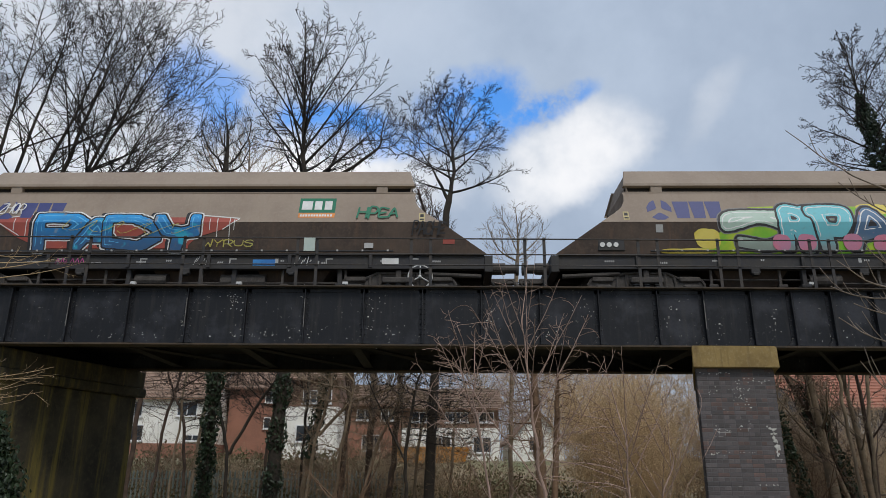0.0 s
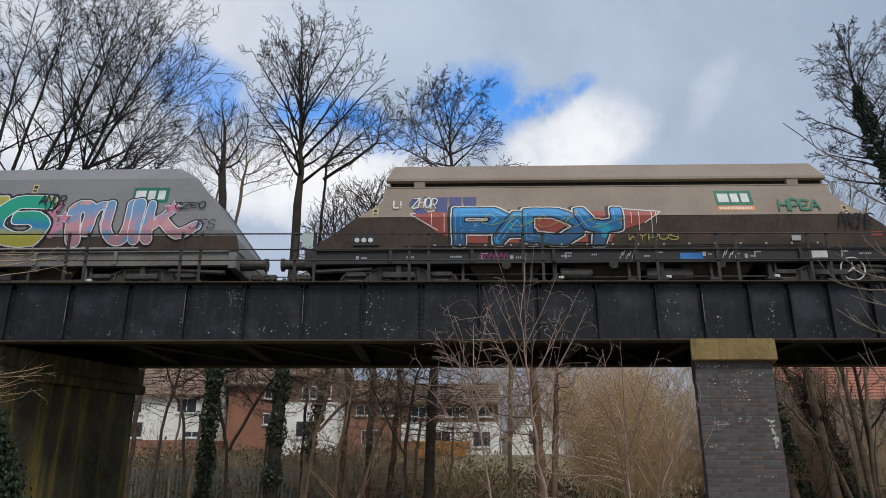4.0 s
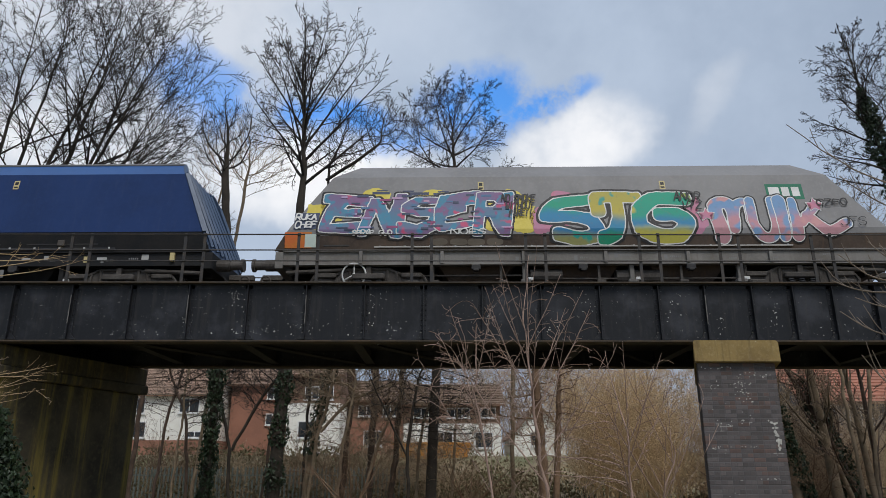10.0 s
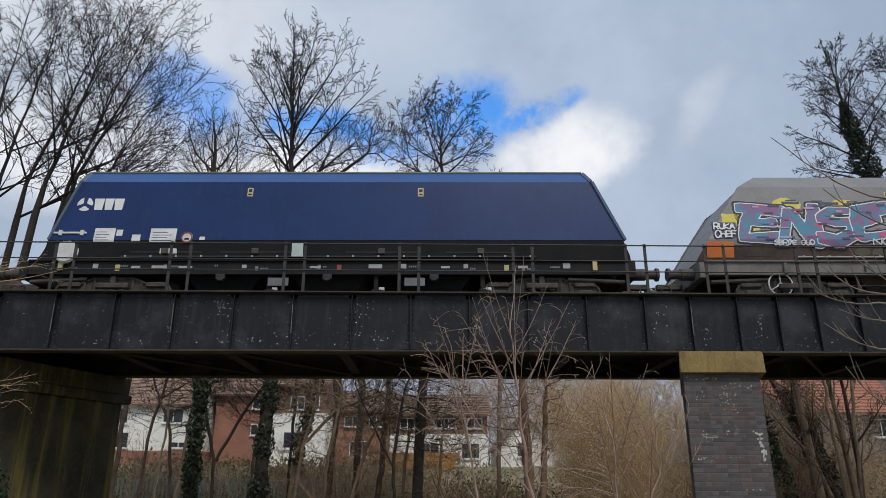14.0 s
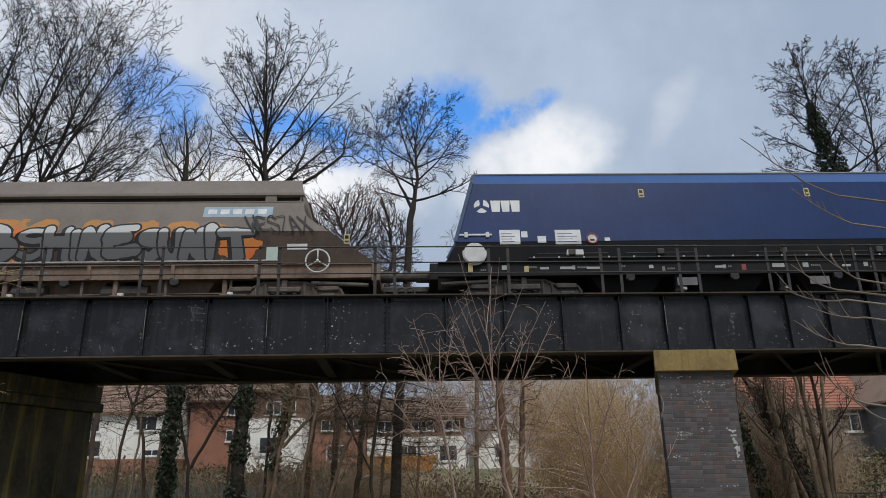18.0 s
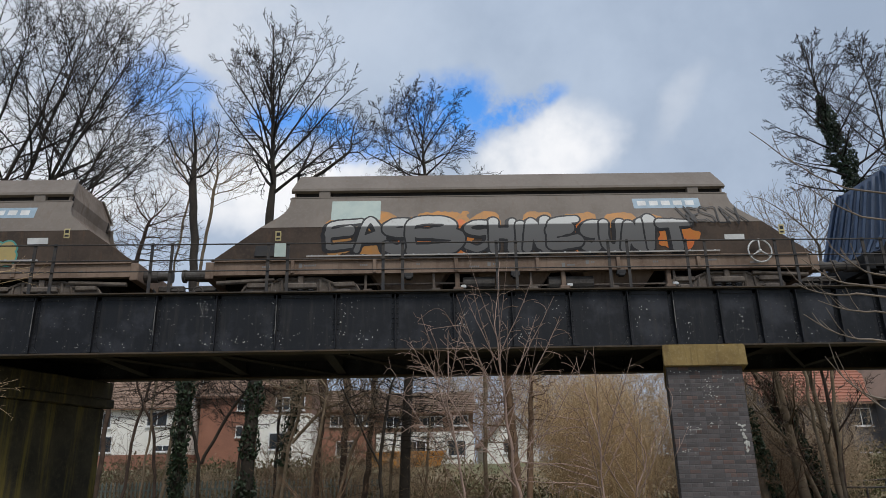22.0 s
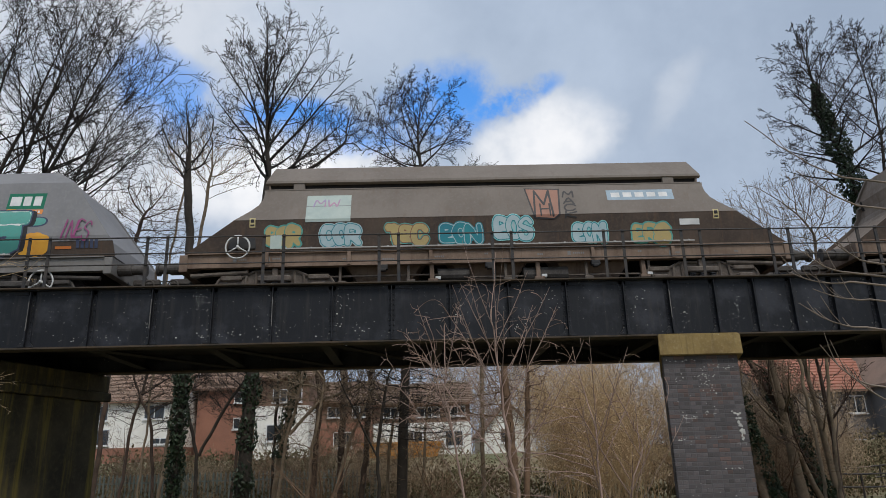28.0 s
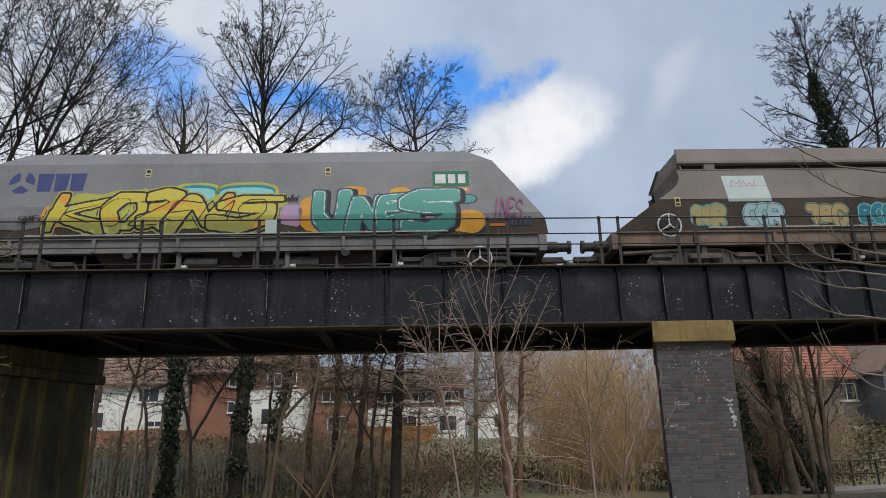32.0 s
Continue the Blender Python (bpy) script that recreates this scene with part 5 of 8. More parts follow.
for i, (x0, x1) in enumerate(((-4.7, -4.3), (-4.1, -3.4), (-3.3, -2.9), (-2.6, -2.2), (-1.8, -1.35))):
    bars(w, K, [(x0, 2.66 - 0.02 * i, x1 - x0, 0.07), (x0 + 0.1, 2.74 - 0.02 * i, 0.25, 0.04)], "p_slate", 0.0028, "graffiti_dash")["kind"] = "stuff"
piece(w, K, [("w", -5.85, -4.72, 1.58, 2.68), ("n", -4.95, -3.95, 1.58, 2.66), ("s", -4.05, -3.05, 1.58, 2.70), ("e", -3.25, -2.30, 1.58, 2.68), ("r", -2.45, -1.52, 1.58, 2.70)], ["f_violet"], "p_white", halo="p_black", pen=0.118, line=0.022, rim=0.04, bend=0.15, seed=12, lean=0.12, square=6.0, swell=0.5)
rr = random.Random(77)
for i in range(46):
    x, z = rr.uniform(-5.5, -1.6), rr.uniform(1.7, 2.6)
    bars(w, K, [(x, z, rr.uniform(0.1, 0.28), rr.uniform(0.035, 0.06))], ("p_slate", "p_slate", "p_steelblue", "p_plum", "p_lilac")[i % 5], 0.0155 + 0.00005 * i, "graffiti_dash")
for i, (x0, x1, z0, z1) in enumerate(((-1.15, -0.55, 1.6, 2.3), (-0.6, -0.1, 2.35, 2.74), (0.85, 1.5, 2.4, 2.72), (2.1, 2.7, 2.1, 2.62), (2.3, 2.8, 1.6, 2.1), (-0.6, -0.2, 1.6, 1.85))):
    cloud(w, K, x0, x1, z0, z1, "p_pink", 7 + i, 0.002, 0.5)
piece(w, K, [("c", -0.92, 0.66, 1.38, 2.64), ("j", 0.16, 1.42, 1.40, 2.68), ("h", 1.18, 2.50, 1.44, 2.64)], ["f_green_blue", "f_mustard_green", "f_sea_gold"], "p_white", halo="p_black", pen=0.142, line=0.024, rim=0.05, bend=0.6, seed=21, square=3.0, swell=0.2, shade=("p_black", -0.06, -0.04))
piece(w, K, [("m", 2.90, 3.95, 1.44, 2.50), ("U", 3.70, 4.42, 1.44, 2.54), ("I", 4.14, 4.84, 1.44, 2.54), ("v", 4.50, 5.95, 1.46, 2.54)], ["f_candy"], "p_white", halo="p_black", pen=0.112, line=0.022, rim=0.034, bend=0.85, seed=15, swell=0.5)
for cx, cz in ((5.24, 2.32), (2.80, 2.08)):
    star = [(cx + (0.17 if i % 2 == 0 else 0.075) * math.sin(i * math.pi / 5), cz + (0.17 if i % 2 == 0 else 0.075) * math.cos(i * math.pi / 5)) for i in range(10)]
    shape(w, K, [(cx + 1.2 * (a - cx), cz + 1.2 * (b - cz)) for a, b in star], "p_white", 0.014, "star_outline")
    shape(w, K, star, "p_pink", 0.016, "star")
for row, text in enumerate(("NO SMOKE", "WITHOUT", "FIRE!!")):
    tag(w, K, text, -1.74 + 0.08 * row, -0.98 - 0.04 * row, 2.46 - row * 0.2, 2.62 - row * 0.2, "p_black", 0.015, 40 + row)
tag(w, K, "ANOR", 2.15, 2.75, 2.46, 2.66, "p_black", 0.016, 13)
tag(w, K, "VIZ", 2.3, 2.75, 2.24, 2.42, "p_black", 0.014, 14)
tag(w, K, "CZEO", 5.3, 6.0, 2.3, 2.46, "p_black", 0.013, 15)
tag(w, K, "JFS", 5.7, 6.3, 1.80, 2.0, "p_black", 0.010, 16)
bars(w, K, [(-6.42, 1.76, 0.56, 0.42)], "p_slate", 0.0042, "graffiti_panel", "small black panel with white tags")
tag(w, K, "RUKA", -6.38, -5.9, 2.0, 2.14, "p_white", 0.016, 17)
tag(w, K, "CHEF", -6.38, -5.9, 1.8, 1.95, "p_white", 0.016, 18)
tag(w, K, "SERVE GUD", -5.1, -4.2, 1.62, 1.72, "p_white", 0.013, 19)
tag(w, K, "NOES", -2.9, -2.1, 1.62, 1.74, "p_white", 0.013, 20)
for i in range(4):
    cloud(w, K, -3.35 + 0.42 * i, -2.98 + 0.42 * i, 1.38, 1.54, "p_dun", 90 + i, 0.004)
bars(w, K, [(-6.6, 1.34, 0.6, 0.36)], "p_redorange", 0.004, "paint_patch", "orange sprayed patch")
TRAIN.append((w, -20.8))

# modern dark blue wagon
K = "modern"
w = wagon(K, "clean modern dark blue hopper wagon with ribbed sloping ends", "blue", "soot", "soot", "bogie", -35.8)
owner_mark(w, K, -5.60, 2.47, 0.29, "p_white")
for x in (1.97, -1.94):
    warning_label(w, K, x, 2.82)
for row in ((-5.23, 1.66, 0.46, 0.35), (-4.74, 1.82, 0.14, 0.15), (-4.38, 1.69, 0.19, 0.16), (-3.98, 1.65, 0.58, 0.35), (-2.87, 1.72, 0.12, 0.08)):
    bars(w, K, [row], "p_white", 0.003, "data_panel", "white data panel")
for row in ([(-5.19, 1.71 + 0.065 * k, 0.3 - 0.06 * (k % 2), 0.015) for k in range(4)] + [(-3.93, 1.70 + 0.065 * k, 0.44 - 0.1 * (k % 2), 0.015) for k in range(4)]):
    bars(w, K, [row], "p_navy", 0.0045, "panel_line")
bm = rod(bmesh.new(), (-3.15, -1.376, 1.78), (-3.15, -1.358, 1.78), 0.13, 24)
part("warning_disc", bm, "p_white", w)
part("warning_ring", ring(bmesh.new(), (-3.15, -1.378, 1.78), 0.115, 0.016), "p_red", w, "red-ringed white warning disc")
bars(w, K, [(-3.20, 1.72, 0.10, 0.12)], "p_black", 0.012, "disc_mark")
bm = rod(bmesh.new(), (-5.80, -1.36, 1.47), (-5.80, -1.24, 1.47), 0.27, 28)
bmesh.ops.bevel(bm, geom=[e for e in bm.edges if abs(e.verts[0].co.y - e.verts[1].co.y) < 1e-4], offset=0.03, segments=2, affect="EDGES")
part("air_tank", bm, "p_white", w, "white domed air tank end")
part("tank_clamp", boxes((-6.14, -5.4, -1.38, -1.34, 1.86, 1.91), (-6.02, -5.94, -1.39, -1.33, 1.82, 1.95), (-5.54, -5.46, -1.39, -1.33, 1.82, 1.95), bevel=0.01), "p_white", w)
part("valve_box", boxes((-3.75, -3.35, -1.33, -1.2, 1.40, 1.62), bevel=0.02), "p_white", w, "white valve box")
for x, ww in ((-2.75, 0.4), (-2.05, 0.2), (-1.4, 0.55), (-0.7, 0.25), (3.4, 0.28), (4.9, 0.2)):
    part("data_plate", boxes((x, x + ww, -1.325, -1.318, 1.52, 1.66)), "p_chrome", w)
for x in (-1.3, 1.7):
    part("hanging_plate", boxes((x, x + 0.45, -1.26, -1.25, 0.70, 0.88)), "p_chrome", w)
part("lamp_bracket", boxes((-5.95, -5.85, -1.3, -1.2, 1.05, 1.25)), "p_yellow_label", w)
part("lamp_bracket", boxes((5.85, 5.95, -1.3, -1.2, 1.05, 1.25)), "p_yellow_label", w)
for x, ww, h in ((-5.2, 0.12, 0.1), (-4.35, 0.2, 0.05), (-3.9, 0.34, 0.06), (-3.3, 0.3, 0.05), (-1.9, 0.1, 0.08), (-0.4, 0.24, 0.05), (0.9, 0.3, 0.09), (1.6, 0.12, 0.1), (2.5, 0.2, 0.05), (3.0, 0.1, 0.1), (4.2, 0.22, 0.06), (5.2, 0.16, 0.12)):
    part("frame_mark", boxes((x, x + ww, -1.256, -1.2535, 1.10, 1.10 + h)), "p_chalk", w)
for x, mat in ((0.2, "p_red"), (3.9, "p_yellow_label"), (-4.7, "p_yellow_label")):
    part("frame_label", boxes((x, x + 0.1, -1.257, -1.2535, 1.04, 1.18)), mat, w)
for x in (-4.4, -2.4, 0.4, 2.6):
    part("side_pipe", rod(bmesh.new(), (x, -1.30, 1.45), (x + 1.6, -1.30, 1.45), 0.022, 8), "sole_black", w)
    part("pipe_valve", boxes((x + 0.7, x + 0.86, -1.36, -1.28, 1.40, 1.54), bevel=0.015), "bogie", w)
TRAIN.append((w, -35.8))

# grey-brown wagon with a long chrome piece
K = "hooded"
w = wagon(K, "grey-brown hopper wagon with a long silver and orange graffiti piece", "greybrown", "grime", "sole_rust", "bogie_pale", -50.5, (5.45, 1.30, -1.36))


def pale_sign(w, x0, x1, z):
    bars(w, K, [(x0, z, x1 - x0, 0.28)], "p_paleblue_sign", 0.003, "company_sign", "faded pale blue sign panel with white blocks")
    n = 5
    step = (x1 - x0 - 0.16) / n
    for i in range(n):
        bars(w, K, [(x0 + 0.1 + step * i, z + 0.08, step * 0.72, 0.13)], "p_white", 0.0045, "sign_block")


pale_sign(w, 2.81, 4.36, 2.42)
bars(w, K, [(-4.09, 2.20, 1.11, 0.53)], "p_mint_sign", 0.003, "blank_panel", "faded mint-coloured blank panel")
for x in (-5.3, 6.0):
    warning_label(w, K, x, 1.72)
for i, (x0, x1, z0, z1) in enumerate(((-4.3, -3.6, 1.4, 2.2), (-3.4, -2.6, 1.9, 2.42), (-2.3, -1.0, 1.8, 2.40), (-1.0, -0.2, 1.9, 2.36), (0.2, 0.9, 1.9, 2.38), (1.2, 1.9, 1.9, 2.34), (2.0, 2.9, 1.9, 2.30), (3.0, 3.5, 1.9, 2.24), (-3.5, -2.6, 1.36, 1.6))):
    cloud(w, K, x0, x1, z0, z1, "p_orange_dust", 9 + i, 0.002 + 0.0001 * i, 0.5, "orange sprayed background")
for i, (x0, x1, z0, z1) in enumerate(((-2.6, -1.0, 1.34, 2.05), (-1.4, -0.9, 1.36, 2.1), (0.3, 1.0, 1.45, 2.1), (1.3, 1.75, 1.4, 2.1), (3.2, 4.15, 1.40, 2.0))):
    cloud(w, K, x0, x1, z0, z1, "p_redorange", 50 + i, 0.003 + 0.0001 * i, 0.4)
for sd, word in ((31, [("e", -4.22, -3.32, 1.38, 2.26), ("A", -3.60, -2.72, 1.38, 2.30), ("s", -2.92, -2.20, 1.38, 2.28), ("b", -2.50, -1.14, 1.36, 2.26)]),
                 (32, [("s", -1.14, -0.42, 1.38, 2.24), ("H", -0.54, 0.08, 1.38, 2.20), ("I", 0.02, 0.30, 1.38, 2.10), ("n", 0.20, 0.82, 1.38, 2.22), ("e", 0.76, 1.52, 1.38, 2.24)]),
                 (33, [("s", 1.50, 2.06, 1.36, 2.16), ("U", 1.94, 2.50, 1.36, 2.12), ("n", 2.40, 2.98, 1.36, 2.12), ("I", 2.92, 3.24, 1.36, 2.20), ("T", 3.22, 4.08, 1.36, 2.10)])):
    piece(w, K, word, ["f_chrome_fold_shade"], "p_black", pen=0.098, line=0.042, bend=1.0, seed=sd, shade=("p_black", -0.05, -0.03), swell=0.45)
tag(w, K, "WESZAX", 3.85, 5.25, 2.0, 2.42, "p_black", 0.016, 17, lean=-0.5)
bars(w, K, [(4.75, 1.60, 0.45, 0.13)], "p_white", 0.004, "data_plate")
TRAIN.append((w, -50.5))

# grey-brown wagon with small throw-ups
w = wagon(K, "grey-brown hopper wagon with a row of small pastel graffiti", "greybrown", "grime", "sole_rust", "bogie_pale", -65.55, (-5.51, 1.38, -1.36))
pale_sign(w, 2.77, 4.31, 2.38)
bars(w, K, [(-4.07, 1.95, 1.0, 0.71)], "p_mint_sign", 0.003, "blank_panel", "faded mint-coloured blank panel")
bars(w, K, [(-4.07, 2.36, 1.0, 0.012)], "p_chrome", 0.0045, "panel_line")
tag(w, K, "MW", -3.9, -3.3, 2.36, 2.54, "p_lilac", 0.018, 4, off=0.006)
shape(w, K, [(0.88, 2.76), (1.70, 2.73), (1.64, 2.0), (1.50, 1.90), (1.04, 1.93)], "p_black", 0.003, "panel_border")
shape(w, K, [(0.92, 2.73), (1.66, 2.70), (1.60, 2.02), (1.49, 1.935), (1.07, 1.965)], "p_salmon", 0.0036, "graffiti_panel", "salmon sprayed panel with a dark zigzag")
tag(w, K, "M", 1.05, 1.55, 2.02, 2.66, "p_black", 0.024, 3, off=0.006, bend=0.0, lean=0.0)
tag(w, K, "H", 1.2, 1.45, 2.02, 2.3, "p_black", 0.018, 3, off=0.0065, bend=0.0, lean=0.0)
tag(w, K, "MACK", 1.76, 2.0, 1.92, 2.66, "p_black", 0.018, 8, off=0.006, upright=True)
for i, (x, wd, z, mat, edge, rim, word) in enumerate(((-4.58, 0.84, 1.40, "p_sand", "p_seagreen", "p_seagreen", "ESR"), (-3.31, 0.98, 1.40, "p_ice", "p_deepteal", "p_ice", "COR"), (-1.84, 1.02, 1.38, "p_sand", "p_brown", "p_seagreen", "TEC"), (-0.65, 1.04, 1.38, "p_deepteal", "p_ice", "p_deepteal", "EON"), (0.54, 0.98, 1.44, "p_ice", "p_deepteal", "p_aqua", "EOS"), (2.23, 0.80, 1.34, "p_ice", "p_deepteal", "p_aqua", "EON"), (3.62, 0.94, 1.30, "p_sand", "p_seagreen", "p_seagreen", "ERS"))):
    tall, wd = (0.56 if i == 4 else 0.47), wd * 0.82
    step = wd / 3
    letters = [(ch, x - wd / 2 + step * k - 0.02, x - wd / 2 + step * (k + 1) + 0.08, z + 0.03 * (k % 2), z + tall) for k, ch in enumerate(word)]
    cloud(w, K, x - wd / 2 + 0.06, x + wd / 2 - 0.02, z + 0.04, z + tall - 0.04, mat, 300 + i, 0.0022, 0.2)
    piece(w, K, letters, [mat], edge, halo=rim, pen=0.062, line=0.017, rim=0.02, bend=1.0, seed=60 + i, off=0.003)
for x in (-5.3, 5.1):
    warning_label(w, K, x, 1.85)
bars(w, K, [(4.32, 1.72, 0.45, 0.14)], "p_white", 0.004, "data_plate")
TRAIN.append((w, -65.55))

# second smooth grey wagon
K = "plain"
w = wagon(K, "smooth grey hopper wagon with yellow and sea-green graffiti", "greylight", "grime", "sole_pale", "bogie", -80.6, (5.30, 0.74, -1.18))
green_sign(w, K, 4.29, 2.44)
owner_mark(w, K, -4.89, 2.42, 0.46, "p_navy")
for x in (1.84, -2.2):
    warning_label(w, K, x, 2.76)
cloud(w, K, -5.4, -4.1, 1.50, 2.04, "p_chrome", 4, 0.002, 0.15)
tag(w, K, "SAMEK", -4.75, -4.2, 1.66, 1.80, "p_black", 0.010, 21)
cloud(w, K, -4.3, -3.6, 1.5, 2.1, "p_orange", 5, 0.0024)
cloud(w, K, -4.05, 0.95, 1.5, 2.44, "p_yellowgreen", 6, 0.0026, 0.25)
for i, (x0, x1) in enumerate(((-1.45, -0.55), (-0.5, 0.75))):
    cloud(w, K, x0 - 0.08, x1 + 0.08, 2.18, 2.60, "p_yellowgreen", 60 + i, 0.0028, 0.1)
    cloud(w, K, x0, x1, 2.2, 2.54, "p_deepteal", 62 + i, 0.0034, 0.06)
    cloud(w, K, x0 + 0.03, x1 - 0.03, 2.14, 2.47, "p_aqua", 64 + i, 0.0038, 0.06)
piece(w, K, [("K", -4.10, -2.80, 1.42, 2.36), ("O", -2.98, -2.0, 1.44, 2.34), ("z", -2.15, -1.28, 1.44, 2.44), ("n", -1.50, -0.25, 1.42, 2.34), ("s", -0.55, 0.92, 1.42, 2.36)], ["f_gold"], "p_black", halo="p_mustard", pen=0.108, line=0.042, rim=0.03, bend=0.25, seed=51, lean=0.35, square=4.0, swell=0.6, shade=("p_black", -0.05, -0.02))
tag(w, K, "KOZEMO", -3.8, 0.7, 1.62, 2.14, "p_black", 0.010, 22, lean=0.4, off=0.0165)
for i, (a, b, c, d) in enumerate(((1.3, 1.95, 1.38, 2.2), (2.3, 2.8, 2.2, 2.48), (3.3, 3.8, 2.1, 2.42), (4.2, 4.7, 2.05, 2.44), (4.7, 5.45, 1.30, 1.84), (0.85, 1.4, 1.5, 2.0))):
    cloud(w, K, a, b, c, d, "p_orange" if i < 5 else "p_lilac", 80 + i, 0.0026)
piece(w, K, [("u", 1.62, 2.62, 1.32, 2.36), ("n", 2.36, 3.22, 1.32, 2.26), ("e", 3.0, 3.95, 1.34, 2.34), ("s", 3.55, 4.86, 1.26, 2.44)], ["f_sea"], "p_slate", pen=0.128, line=0.03, bend=0.4, seed=53, square=4.0, swell=0.5, shade=("p_black", 0.09, -0.02), glint=("p_white", 0.012, 0.02))
cloud(w, K, 4.68, 5.28, 1.98, 2.24, "p_slate", 17, 0.0030, 0.1)
cloud(w, K, 4.72, 5.24, 2.01, 2.21, "f_sea", 18, 0.0034, 0.1)
tag(w, K, "INES", 5.64, 6.3, 1.66, 2.10, "p_plum", 0.016, 19)
tag(w, K, "WW", 1.0, 1.3, 2.1, 2.26, "p_black", 0.012, 29)
bars(w, K, [(5.55, 1.45, 0.35, 0.06)], "p_redorange", 0.004, "paint_patch")
for i in range(5):
    bars(w, K, [(6.0 + 0.1 * i, 1.46, 0.07, 0.2)], "p_slate", 0.004, "stencil_mark")
TRAIN.append((w, -80.6))


# ---- trees ----
class Wood:
    """Collects tapered tubes into one mesh."""

    def __init__(self):
        self.v, self.f = [], []

    def tube(self, pts, radii, sides):
        base = len(self.v)
        prev = None
        for i, p in enumerate(pts):
            d = (pts[min(i + 1, len(pts) - 1)] - pts[max(i - 1, 0)])
            d.normalize()
            if prev is None:
                prev = d.orthogonal()
            u = prev - d * prev.dot(d)
            if u.length < 1e-6:
                u = d.orthogonal()
            u.normalize()
            prev = u
            w = d.cross(u)
            r = radii[i]
            for k in range(sides):
                a = 2 * math.pi * k / sides
                self.v.append(p + u * (r * math.cos(a)) + w * (r * math.sin(a)))
        for i in range(len(pts) - 1):
            for k in range(sides):
                a, b = base + i * sides + k, base + i * sides + (k + 1) % sides
                self.f.append((a, b, b + sides, a + sides))

    def mesh(self, name, mat):
        me = bpy.data.meshes.new(name)
        me.from_pydata(self.v, [], self.f)
        me.polygons.foreach_set("use_smooth", [True] * len(self.f))
        me.materials.append(M[mat])
        return me


def branch(wood, rng, p, d, length, r, level, spec):
    """One limb that wanders, tapers and bears the next ones."""
    steps = (7, 6, 5, 4, 3)[min(level, 4)]
    sides = (8, 6, 4, 3, 3)[min(level, 4)]
    pts, dirs = [p.copy()], [d.copy()]
    for i in range(steps):
        wob = spec["wander"] * (0.5 + 0.35 * level)
        d = d + Vector((rng.gauss(0, wob), rng.gauss(0, wob), rng.gauss(0, wob))) + Vector((0, 0, spec["rise"] * (0.6 if level else 0.2)))
        d.normalize()
        p = p + d * (length / steps)
        pts.append(p.copy())
        dirs.append(d.copy())
    end = (0.06, 0.16, 0.3, 0.45, 0.5)[min(level, 4)] * r
    radii = [r + (end - r) * i / steps for i in range(steps + 1)]
    wood.tube(pts, radii, sides)
    if level >= spec["levels"]:
        return
    n = spec["kids"][level]
    start = spec["bare"][level]
    for k in range(n):
        t = start + (1 - start) * (k + rng.random()) / n
        i = min(int(t * steps), steps - 1)
        q = pts[i].lerp(pts[i + 1], t * steps - i)
        ax = dirs[i]
        turn = Matrix.Rotation(rng.uniform(0, 2 * math.pi), 3, ax)
        side = turn @ ax.orthogonal().normalized()
        ang = radians(rng.uniform(*spec["angle"][min(level, len(spec["angle"]) - 1)]))
        nd = (ax * math.cos(ang) + side * math.sin(ang)).normalized()
        left = 1 - t * spec["shrink"][level]
        rr = radii[i] * (rng.uniform(0.30, 0.52) if level == 0 else rng.uniform(0.42, 0.64))
        rr = max(rr, spec["min_r"])
        branch(wood, rng, q, nd, length * spec["len"][level] * left * rng.uniform(0.75, 1.2), rr, level + 1, spec)


CROWN = dict(levels=4, wander=0.045, rise=0.09, kids=(15, 8, 6, 4), bare=(0.42, 0.25, 0.2, 0.15), angle=((30, 58), (25, 55), (25, 60), (25, 65)), len=(0.46, 0.50, 0.48, 0.48), shrink=(0.62, 0.5, 0.45, 0.4), min_r=0.0085)


def leaves(rng, spots, size, mat, name):
    """Many small folded leaves."""
    v, f = [], []
    for p in spots:
        s = size * rng.uniform(0.6, 1.3)
        m = Euler((rng.uniform(0, 6.3), rng.uniform(0, 6.3), rng.uniform(0, 6.3))).to_matrix()
        b = len(v)
        for q in ((-0.5, 0, 0), (0, -0.35, 0.1), (0.6, 0, 0), (0, 0.35, 0.1)):
            v.append(Vector(p) + m @ (Vector(q) * s))
        f += [(b, b + 1, b + 2), (b, b + 2, b + 3)]
    me = bpy.data.meshes.new(name)
    me.from_pydata(v, [], f)
    me.materials.append(M[mat])
    return me


